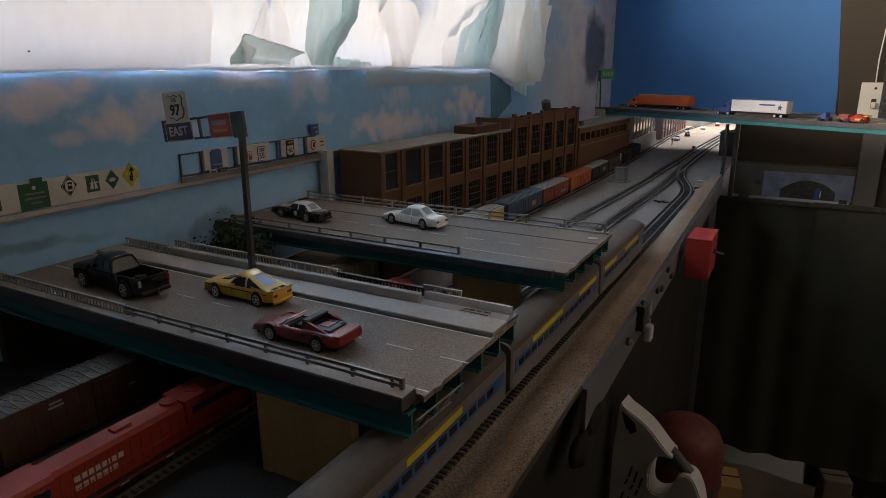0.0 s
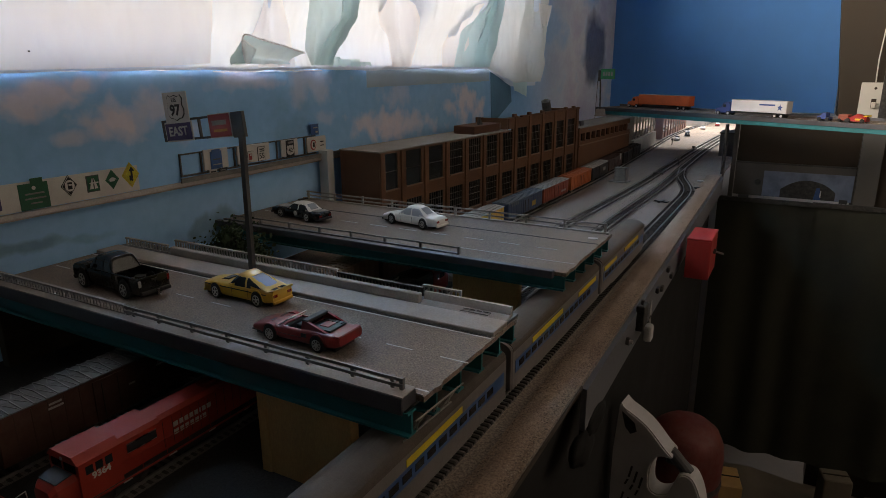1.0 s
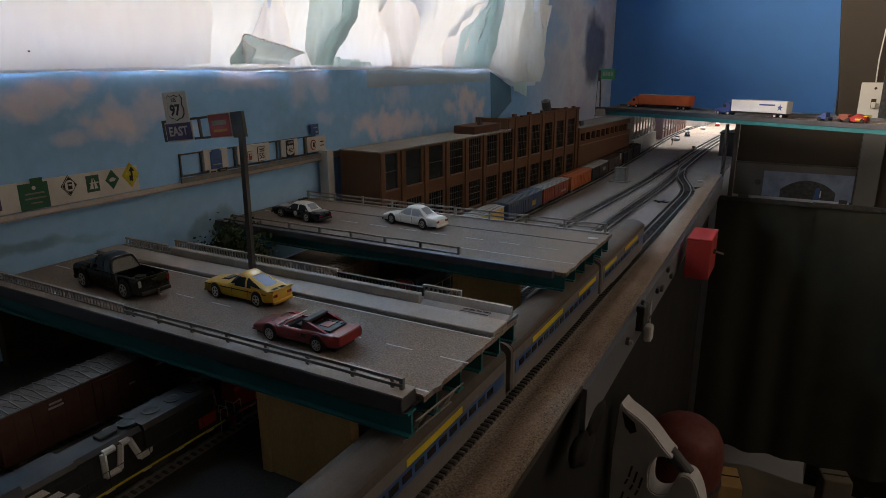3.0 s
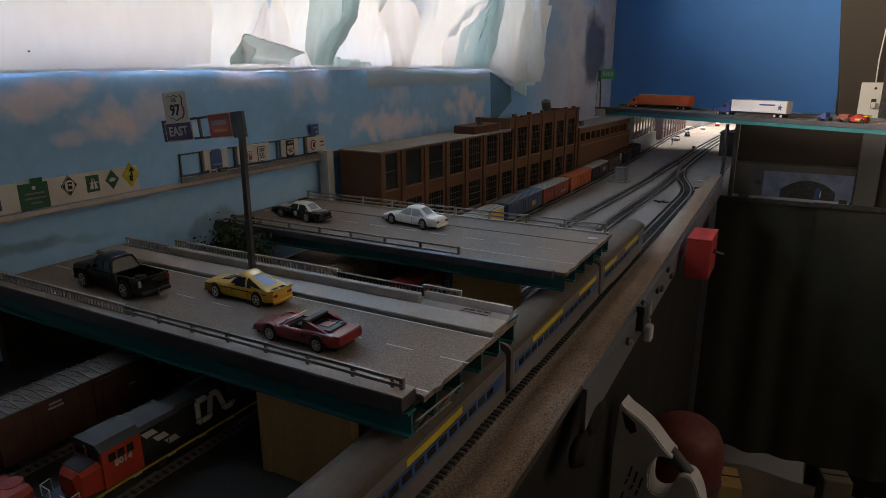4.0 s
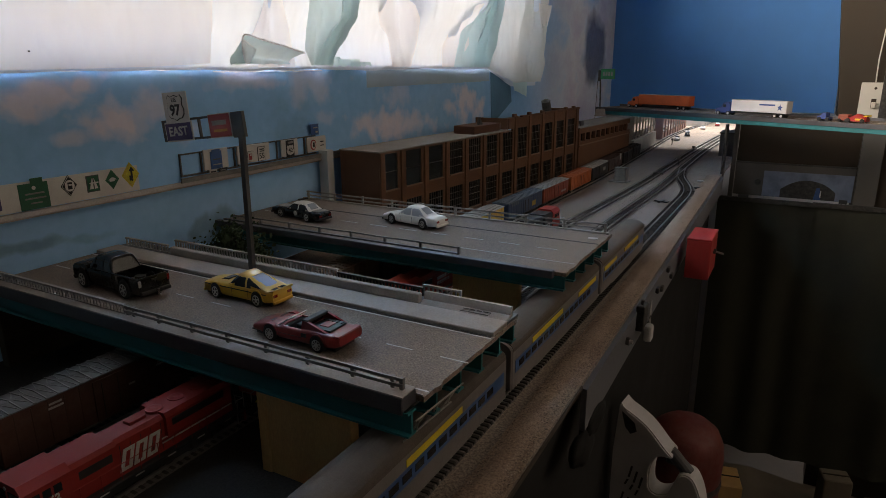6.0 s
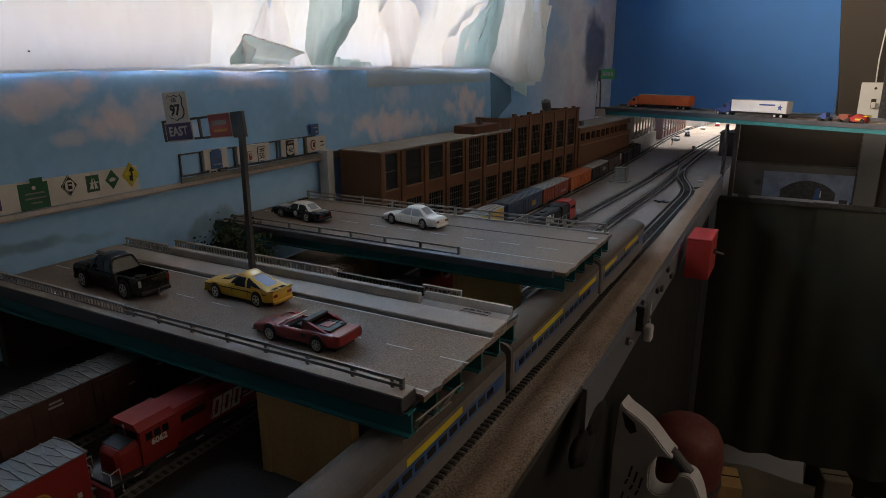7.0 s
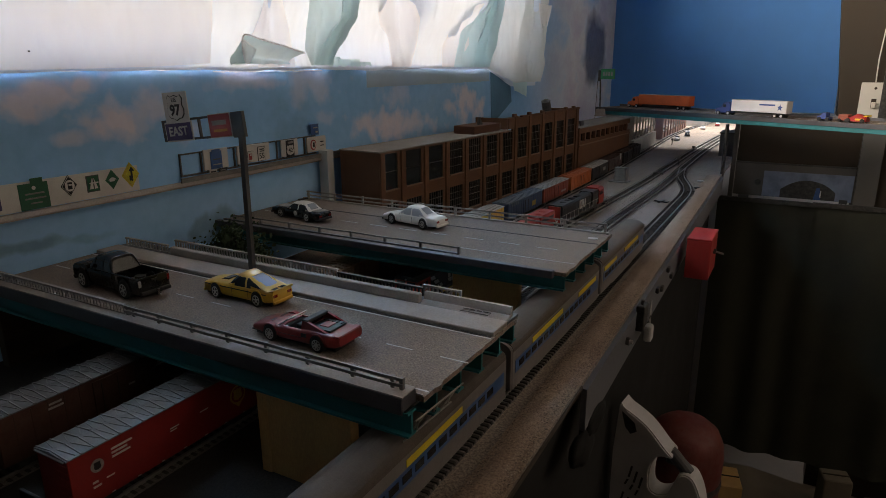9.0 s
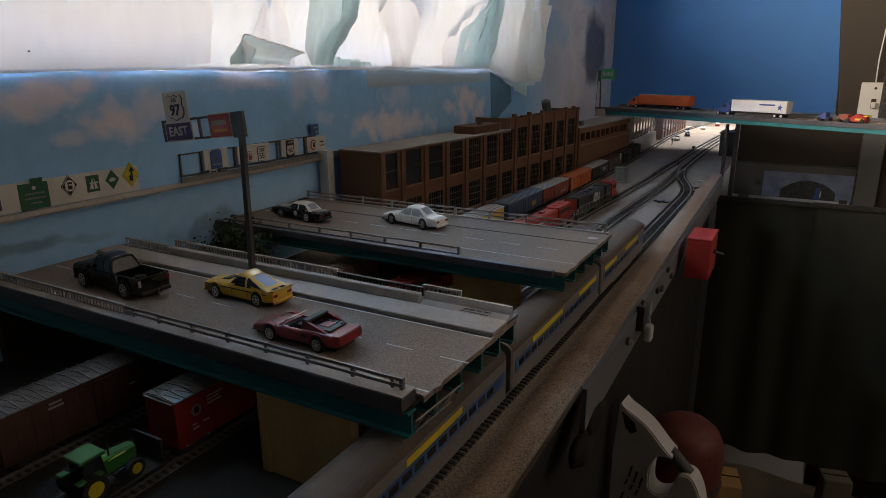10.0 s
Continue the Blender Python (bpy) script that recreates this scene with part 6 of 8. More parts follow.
def white_saloon():
    w = 0.0142
    st = [(-0.0480, w * 0.80, 0.0050, 0.0085, 0.0003), (-0.0460, w * 0.92, 0.0044, 0.0102, 0.0006), (-0.034, w, 0.0040, 0.0124, 0.0010), (-0.016, w, 0.0040, 0.0138, 0.0008), (0.012, w, 0.0040, 0.0142, 0.0005), (0.032, w, 0.0042, 0.0144, 0.0006), (0.0450, w * 0.95, 0.0048, 0.0140, 0.0006), (0.0490, w * 0.86, 0.0058, 0.0122, 0.0003)]
    t, b = toy_saloon(pose(-0.4515, 0.7305, DECK, 0, 0, -8) @ Matrix.Diagonal((0.99, 1, 1.18, 1)), C_WHITE, C_WHITE, "plain white toy saloon with dusty paint", 0.097, (-0.0285, 0.0265), w, 0.0060, st,
                      ((-0.0190, 0.0320), (-0.0040, 0.0175), 0.0138, 0.0236, w * 0.93, w * 0.74), end_glass=M["window"], rim=7, split=(0.48,), side_glass=M["dusty_glass"])
    return t


def red_convertible():
    w = 0.0148
    t = thing("toy_car", pose(-0.3275, 0.3610, DECK) @ Matrix.Diagonal((1, 1, 1.05, 1)), "dull red open-top toy sports car with black rear deck", "toy car", "cars on the overpasses")
    st = [(-0.0440, w * 0.80, 0.0058, 0.0072, 0.0002), (-0.0425, w * 0.90, 0.0052, 0.0096, 0.0004), (-0.030, w * 0.97, 0.0044, 0.0126, 0.0012), (-0.018, w, 0.0042, 0.0136, 0.0012), (-0.012, w, 0.0042, 0.0132, 0.0004)]
    bm = loft(bmesh.new(), [car_ring(*s) for s in softened(st, 30)])
    body = part("body", bm, C_RED, t)
    bmesh_smooth(body)
    # rear half with raised flanks
    st = [(0.0085, w, 0.0042, 0.0148, 0.0000), (0.014, w * 1.015, 0.0042, 0.0158, 0.0), (0.030, w * 1.03, 0.0044, 0.0156, 0.0), (0.041, w * 1.0, 0.0060, 0.0152, 0.0), (0.0460, w * 0.95, 0.0080, 0.0148, 0.0)]
    rear = part("rear_body", loft(bmesh.new(), [car_ring(*s) for s in softened(st, 30)]), C_RED, t)
    bmesh_smooth(rear)
    # doors either side of the open cockpit, floor and seats
    for s in (-1, 1):
        a, b = sorted((s * w * 0.80, s * w * 0.995))
        pr = [(s * q[1], q[2]) for q in car_ring(0, w, 0.0042, 0.0140)[:9]]
        d = part("door", prism(bmesh.new(), pr + [(s * w * 0.78, 0.0137), (s * w * 0.78, 0.0045)], "x", -0.0124, 0.0088), C_RED, t)
        bmesh_smooth(d)
        part("seat", rounded(0.000, 0.007, s * 0.0055 - 0.0038, s * 0.0055 + 0.0038, 0.006, 0.0160, 0.001, 2), C_SEAT, t, "black bucket seat")
        buttress = [(0.0085, 0.0150), (0.0100, 0.0212), (0.0140, 0.0214), (0.0330, 0.0155), (0.0330, 0.0140), (0.0085, 0.0140)]
        a, b = sorted((s * w * 0.72, s * w * 0.88))
        part("buttress", prism(bmesh.new(), buttress, "y", a, b), C_RED, rear)
    part("cockpit", boxes((-0.0125, 0.0090, -w * 0.80, w * 0.80, 0.0044, 0.0075)), C_SEAT, t, "black open cockpit")
    part("dashboard", rounded(-0.0125, -0.0075, -w * 0.80, w * 0.80, 0.0075, 0.0128, 0.001, 2), C_SEAT, t)
    part("roll_bar", rounded(0.0090, 0.0150, -w * 0.86, w * 0.86, 0.0196, 0.0222, 0.0008, 2), C_TRIM, t, "black roll hoop")
    part("rear_screen", prism(bmesh.new(), [(0.0085, 0.0130), (0.0098, 0.0130), (0.0112, 0.0200), (0.0098, 0.0200)], "y", -w * 0.70, w * 0.70), M["glass"], t)
    part("engine_cover", boxes((0.0145, 0.0345, -w * 0.68, w * 0.68, 0.0150, 0.0168)), C_TRIM, rear, "black louvred engine cover")
    part("cover_panel", boxes((0.0205, 0.0285, -w * 0.34, w * 0.34, 0.0168, 0.0173)), C_RED, rear)
    for k in range(5):
        part("louvre", boxes((0.0150 + 0.0042 * k, 0.0164 + 0.0042 * k, w * 0.40, w * 0.64, 0.0168, 0.0174)), C_SEAT, rear)
    part("tail_lip", rounded(0.0400, 0.0455, -w * 0.95, w * 0.95, 0.0140, 0.0154, 0.0005, 1), C_RED, rear)
    part("windscreen", prism(bmesh.new(), [(-0.0160, 0.0130), (-0.0155, 0.0130), (-0.0062, 0.0186), (-0.0067, 0.0188)], "y", -w * 0.76, w * 0.76), M["clear"], t, "clear raked windscreen")
    fr = bmesh.new()
    for s in (-1, 1):
        tube(fr, (-0.0158, s * w * 0.82, 0.0128), (-0.0062, s * w * 0.76, 0.0190), 0.0005, 6)
    tube(fr, (-0.0062, -w * 0.76, 0.0190), (-0.0062, w * 0.76, 0.0190), 0.0005, 6)
    part("windscreen_frame", fr, M["chrome"], t, "thin bright windscreen frame")
    for x in (-0.0225, 0.0250):
        for s in (-1, 1):
            arch(body if x < 0 else rear, x, s, w, 0.0062, C_RED)
            car_wheel(t, x, s, w - 0.0012, 0.0062, spokes=8)
    for s in (-1, 1):
        part("bonnet_vent", boxes((-0.0265, -0.0245, s * 0.0060 - 0.003, s * 0.0060 + 0.003, 0.0139, 0.0142)), C_TRIM, body)
        a, b = sorted((s * (w + 0.0001), s * (w + 0.0004)))
        part("side_scoop", boxes((0.0095, 0.0145, a, b, 0.0095, 0.0125)), C_TRIM, rear)
        part("side_crease", boxes((-0.016, 0.0090, a, b, 0.0086, 0.0089)), C_TRIM, body)
        part("tail_light", rounded(0.0432, 0.0446, s * 0.0090 - 0.0032, s * 0.0090 + 0.0032, 0.0092, 0.0120, 0.0004, 1), C_LAMP_R, rear)
    part("underside", boxes((-0.040, 0.040, -w * 0.8, w * 0.8, 0.0024, 0.0050)), C_TRIM, t)
    part("splitter", rounded(-0.0452, -0.040, -w * 0.82, w * 0.82, 0.0042, 0.0056, 0.0004, 1), C_TRIM, body)
    return t


def black_pickup():
    w = 0.0165
    t = thing("toy_pickup", pose(-0.5690, 0.3700, DECK, 0, 0, -2) @ Matrix.Diagonal((1.02, 1, 1.2, 1)), "glossy black toy crew-cab pickup truck with open bed", "toy pickup", "cars on the overpasses")
    st = [(-0.0535, w * 0.88, 0.0070, 0.0165, 0.0003), (-0.0520, w * 0.96, 0.0060, 0.0182, 0.0006), (-0.040, w, 0.0055, 0.0190, 0.0008), (-0.026, w, 0.0052, 0.0184, 0.0006), (0.012, w, 0.0052, 0.0184, 0.0004)]
    body = part("body", loft(bmesh.new(), [car_ring(*s) for s in softened(st)]), C_BLACK, t)
    bmesh_smooth(body)
    cabin(t, (-0.0270, 0.0130), (-0.0160, 0.0090), 0.0182, 0.0300, w * 0.94, w * 0.80, C_BLACK, M["glass"], C_BLACK, True, (0.30, 0.62))
    part("bed_floor", boxes((0.0125, 0.0505, -w * 0.95, w * 0.95, 0.0055, 0.0105)), C_TRIM, t, "black bed floor")
    for s in (-1, 1):
        a, b = sorted((s * w * 0.88, s * w * 1.0))
        part("bed_side", rounded(0.0122, 0.0520, a, b, 0.0055, 0.0190, 0.0006, 2), C_BLACK, t)
        part("tail_light", rounded(0.0508, 0.0526, s * w * 0.90 - 0.0014, s * w * 0.90 + 0.0016, 0.0120, 0.0172, 0.0003, 1), C_LAMP_W if s < 0 else C_LAMP_R, t)
        part("headlight", rounded(-0.0532, -0.0505, s * w * 0.72 - 0.003, s * w * 0.72 + 0.003, 0.0120, 0.0150, 0.0004, 1), C_LAMP_W, body)
        part("mirror", rounded(-0.0215, -0.0190, s * (w + 0.002) - 0.0016, s * (w + 0.002) + 0.0016, 0.0190, 0.0222, 0.0004, 1), C_BLACK, body)
        a, b = sorted((s * (w + 0.0001), s * (w + 0.0003)))
        for xd in (-0.022, -0.004, 0.0110):
            part("door_gap", boxes((xd, xd + 0.0003, a, b, 0.0075, 0.0180)), C_TRIM, body)
    part("tailgate", rounded(0.0505, 0.0525, -w * 0.88, w * 0.88, 0.0085, 0.0188, 0.0005, 1), C_BLACK, t)
    part("tailgate_handle", boxes((0.0525, 0.0530, -0.003, 0.003, 0.0152, 0.0164)), C_TRIM, t)
    part("rear_bumper", rounded(0.0515, 0.0552, -w * 0.95, w * 0.95, 0.0050, 0.0080, 0.0007, 1), C_TRIM, t)
    part("front_bumper", rounded(-0.0550, -0.0510, -w * 0.92, w * 0.92, 0.0050, 0.0085, 0.0008, 1), C_TRIM, t)
    hitch = boxes((0.0552, 0.0585, -0.0016, 0.0016, 0.0038, 0.0052))
    tube(hitch, (0.0575, 0, 0.0052), (0.0575, 0, 0.0085), 0.0012, 8)
    part("tow_hitch", hitch, M["chrome"], t, "bright tow hitch")
    part("underside", boxes((-0.048, 0.048, -w * 0.75, w * 0.75, 0.0030, 0.0062)), C_TRIM, t)
    part("bed_tyre", tube(bmesh.new(), (0.026, 0.004, 0.0106), (0.026, 0.004, 0.0140), 0.0050, 14), M["tyre"], t)
    for x in (-0.0345, 0.0305):
        for s in (-1, 1):
            arch(t, x, s, w, 0.0075, C_BLACK)
            car_wheel(t, x, s, w - 0.0014, 0.0075, 0.0055, spokes=6)
    return t


yellow_hatchback()
police_saloon()
white_saloon()
red_convertible()
black_pickup()
tagged(part("paper_scrap", boxes((-0.006, 0.006, -0.004, 0.004, 0.0, 0.0006)), M["sign_white"], None, "", False, pose(-0.214, 0.772, DECK + 0.0003, 0, 0, 12)), "small scrap of white paper on the overpass", "paper")


# ---------------------------------------------------------------- the moving train
L_RED = material("bright_red_loco", (0.34, 0.030, 0.015), 0.5, coarse=30, vary=0.12, grit=0.06, bump=0.03)
L_SOO = material("candy_red_loco", (0.27, 0.016, 0.010), 0.62, coarse=30, vary=0.12, grit=0.06, bump=0.03)
L_BLACK = material("black_loco", (0.016, 0.017, 0.018), 0.5, coarse=30, vary=0.25, grit=0.1, bump=0.03, dust=0.05)
L_ORANGE = material("orange_red_cab", (0.45, 0.045, 0.018), 0.5, coarse=30, vary=0.12, grit=0.06, bump=0.03)
L_CAR = material("red_boxcar_paint", (0.25, 0.016, 0.013), 0.5, coarse=30, vary=0.15, grit=0.06, bump=0.03)
L_WHITE = material("white_handrail", (0.62, 0.60, 0.56), 0.5, coarse=90, vary=0.1)
T_GREEN = material("tractor_green", (0.030, 0.17, 0.035), 0.4, coarse=60, vary=0.15, coat=0.3)
T_YELLOW = material("tractor_yellow", (0.62, 0.47, 0.02), 0.45, coarse=60, vary=0.1)
ROLLING = []   # (thing, place at the start, wheelsets with radius)


def loco(a, b, label, paint, cab_paint, nose_paint, roof_paint, number, fans, livery, turned=False):
    """A hood diesel between a and b along the line, nose towards the lower end unless turned."""
    L = b - a
    t = thing("locomotive", pose(-0.405, (a + b) / 2, 0.0045), label, "locomotive", "moving train")
    h = L / 2
    hw, hood, zf, zh, zc = 0.0172, 0.0118, 0.0150, 0.0440, 0.0480
    part("frame", rounded(-hw * 0.98, hw * 0.98, -h, h, zf - 0.0030, zf, 0.0004, 1), L_BLACK, t, "black walkway and frame")
    part("sill_stripe", boxes((hw * 0.98, hw * 0.98 + 0.0003, -h + 0.004, h - 0.004, zf - 0.0022, zf - 0.0006)), livery["sill"], t)
    tank = prism(bmesh.new(), [(-0.015, zf - 0.003), (0.015, zf - 0.003), (0.0145, 0.0065), (0.010, 0.0035), (-0.010, 0.0035), (-0.0145, 0.0065)], "y", -0.030, 0.030)
    part("fuel_tank", tank, L_BLACK, t)
    y_cab0, y_cab1 = -h + 0.026, -h + 0.056
    # long hood with a wider radiator section and doors
    out = [(-hood, zf), (hood, zf), (hood, zh - 0.003), (hood - 0.003, zh), (-hood + 0.003, zh), (-hood, zh - 0.003)]
    hd = part("hood", prism(bmesh.new(), out, "y", y_cab1, h - 0.009), paint, t, "long engine hood")
    wide = 0.0150
    out = [(-wide, zf + 0.012), (wide, zf + 0.012), (wide, zh - 0.002), (wide - 0.002, zh + 0.0018), (-wide + 0.002, zh + 0.0018), (-wide, zh - 0.002)]
    part("radiator_section", prism(bmesh.new(), out, "y", h - 0.075, h - 0.012), paint, hd)
    out = [(-wide, zf + 0.004), (wide, zf + 0.004), (wide, zh - 0.002), (wide - 0.002, zh + 0.0012), (-wide + 0.002, zh + 0.0012), (-wide, zh - 0.002)]
    part("blower_section", prism(bmesh.new(), out, "y", y_cab1 - 0.0005, y_cab1 + 0.034), paint, hd)
    if livery.get("end"):
        part("hood_end", boxes((-hood, hood, h - 0.0092, h - 0.0084, zf, zh)), livery["end"], hd)
        part("hood_flank", boxes((hood, hood + 0.0003, h - 0.026, h - 0.009, zf, zf + 0.0115)), livery["end"], hd)
    for k in range(int((L - 0.11) / 0.0085)):
        y = y_cab1 + 0.038 + 0.0085 * k
        for s in (-1, 1):
            part("hood_door", boxes((s * hood - 0.0002, s * hood + 0.0002, y, y + 0.0003, zf + 0.002, zh - 0.005)), L_BLACK, hd)
    for k, y in enumerate(fans):
        fan = tube(bmesh.new(), (0, y, zh + 0.0002), (0, y, zh + 0.0024), 0.0068, 18)
        tube(fan, (0, y, zh + 0.0024), (0, y, zh + 0.0031), 0.0056, 14, 0.003)
        part("roof_fan", fan, roof_paint, hd, "round roof fan")
    part("exhaust", rounded(-0.004, 0.004, 0.006, 0.020, zh, zh + 0.0026, 0.0004, 1), L_BLACK if roof_paint is L_BLACK else roof_paint, hd)
    for s in (-1, 1):
        part("grille", boxes((s * wide - 0.0003, s * wide + 0.0003, y_cab1 + 0.006, y_cab1 + 0.030, zh - 0.012, zh - 0.006)), L_BLACK, hd, "dark air grille")
        part("grille", boxes((s * wide - 0.0003, s * wide + 0.0003, h - 0.070, h - 0.020, zh - 0.010, zh - 0.004)), L_BLACK, hd, "dark air grille")
    # cab and nose
    cw = 0.0165
    out = [(-cw, zf), (cw, zf), (cw, zc - 0.005), (cw - 0.005, zc), (-cw + 0.005, zc), (-cw, zc - 0.005)]
    cab = part("cab", prism(bmesh.new(), out, "y", y_cab0, y_cab1), cab_paint, t, "driver's cab")
    roofline = [(-cw - 0.0003, zc - 0.0048), (cw + 0.0003, zc - 0.0048), (cw - 0.0048, zc + 0.0004), (-cw + 0.0048, zc + 0.0004)]
    part("cab_roof", prism(bmesh.new(), roofline, "y", y_cab0 - 0.001, y_cab1 + 0.0005), livery.get("cab_roof", cab_paint), cab)
    for s in (-1, 1):
        for k in range(3):
            y = y_cab0 + 0.0045 + 0.0070 * k
            part("side_window", boxes((s * cw - 0.0002, s * cw + 0.0003, y, y + 0.0052, zc - 0.0145, zc - 0.0085)), M["glass"], cab)
    nose = bmesh.new()
    nw = 0.0125
    loft(nose, [[(-nw * q, y, zf), (nw * q, y, zf), (nw * q, y, zt - 0.003), (nw * q * 0.75, y, zt), (-nw * q * 0.75, y, zt), (-nw * q, y, zt - 0.003)] for y, q, zt in ((y_cab0 - 0.0165, 0.72, zf + 0.0145), (y_cab0 - 0.0130, 0.95, zf + 0.0180), (y_cab0 + 0.001, 1.15, zf + 0.0205))])
    n = part("nose", nose, nose_paint, t, "short low nose")
    part("nose_deck", prism(bmesh.new(), [(y_cab0 - 0.0125, zf + 0.0186), (y_cab0 - 0.001, zf + 0.0204), (y_cab0 - 0.001, zf + 0.0209), (y_cab0 - 0.0125, zf + 0.0191)], "x", -nw * 0.8, nw * 0.8), L_BLACK, n, "black anti-glare panel")
    part("windscreen", boxes((-cw * 0.80, cw * 0.80, y_cab0 - 0.0006, y_cab0 + 0.0002, zf + 0.0212, zc - 0.0062)), M["glass"], cab, "dark windscreen")
    part("screen_pillar", boxes((-0.0008, 0.0008, y_cab0 - 0.0010, y_cab0, zf + 0.0210, zc - 0.006)), cab_paint, cab)
    part("headlight", tube(bmesh.new(), (0, y_cab0 - 0.0014, zc - 0.0035), (0, y_cab0 + 0.001, zc - 0.0035), 0.0014, 10), C_LAMP_W, cab)
    # platforms, steps, handrails, couplers, bogies
    for s in (-1, 1):
        part("pilot", rounded(-hw, hw, s * h - 0.0022, s * h + 0.0006, 0.0025, zf - 0.003, 0.0004, 1), livery.get("pilot", L_BLACK), t)
        part("coupler", boxes((-0.0016, 0.0016, min(s * h, s * (h + 0.0065)), max(s * h, s * (h + 0.0065)), 0.0075, 0.0100)), M["coupler"], t)
        rail = bmesh.new()
        pts = [(s * (hw - 0.001), y, zf + 0.0125) for y in np.linspace(-h + 0.030, h - 0.010, 12)]
        for p, q in zip(pts, pts[1:]):
            tube(rail, p, q, 0.00032, 4)
        for p in pts[1:-1]:
            tube(rail, (p[0], p[1], zf), p, 0.00032, 4)
        part("handrail", rail, livery.get("rails", L_BLACK), t, "thin wire handrail")
        for e in (-1, 1):
            g = bmesh.new()
            y0 = e * (h - 0.0005)
            tube(g, (s * (hw - 0.001), y0, 0.003), (s * (hw - 0.001), y0, zf + 0.0085), 0.0004, 5)
            tube(g, (s * (hw - 0.001), y0, zf + 0.0085), (s * (hw - 0.001), y0 - e * 0.007, zf + 0.0095), 0.0004, 5)
            tube(g, (s * (hw - 0.001), y0 - e * 0.007, zf + 0.0095), (s * (hw - 0.001), y0 - e * 0.008, 0.003), 0.0004, 5)
            tube(g, (s * 0.006, y0, zf), (s * 0.006, y0, zf + 0.008), 0.0004, 5)
            tube(g, (s * 0.006, y0, zf + 0.008), (s * (hw - 0.001), y0, zf + 0.0085), 0.0004, 5)
            part("grab_iron", g, L_WHITE, t, "white end grab rail")
            part("step", boxes(*[(s * 0.0145 - 0.0025, s * 0.0145 + 0.0025, min(e * (h - 0.008), e * h), max(e * (h - 0.008), e * h), z, z + 0.0006) for z in (0.0045, 0.0080, 0.0112)]), L_BLACK, t)
    for k in range(7):
        y = -h + 0.02 + (L - 0.04) * k / 6
        part("reflector", boxes((hw * 0.98 + 0.0003, hw * 0.98 + 0.0006, y - 0.0035, y + 0.0035, zf - 0.0028, zf - 0.0018)), L_WHITE, t)
    axles = []
    for y in (-h + 0.052, h - 0.052):
        axles += bogie(t, y, 3, 0.0205, 0.0062, 0.0)
    ROLLING.append((t, (a + b) / 2, turned, [(w, 0.0062) for w in axles]))
    for s in (-1, 1):
        if number:
            rot = pose(0, 0, 0, 90, 0, 90) if s > 0 else pose(0, 0, 0, 90, 0, -90)
            writing(number, 0.0068, L_WHITE, cab, pose(s * (cw + 0.0002), y_cab0 + 0.0150, zf + 0.0155) @ rot, "road_number", 0.0002)
    return t, hd, cab, y_cab1, h, hood, zf, zh


def side_bars(parent, x, rows, mat, name="marking"):
    """Plain bars (y0, y1, z0, z1) on both flanks at |x|."""
    for s in (-1, 1):
        a, b = sorted((s * x, s * (x + 0.0003)))
        for y0, y1, z0, z1 in rows:
            part(name, boxes((a, b, y0, y1, z0, z1)), mat, parent)


def noodle(parent, x, y, z, size, mat):
    """Thick bent line mark."""
    pts = [(0.30, 0.95), (0.02, 0.95), (0.02, 0.05), (0.36, 0.05), (0.44, 0.95), (0.66, 0.95), (0.86, 0.05), (1.10, 0.05), (1.18, 0.98)]
    for s in (-1, 1):
        bm = bmesh.new()
        for p, q in zip(pts, pts[1:]):
            d = s
            tube(bm, (s * x, y + d * (p[0] - 0.6) * size, z + p[1] * size * 0.62), (s * x, y + d * (q[0] - 0.6) * size, z + q[1] * size * 0.62), size * 0.075, 6)
        part("line_mark", bm, mat, parent, "thick pale line mark")


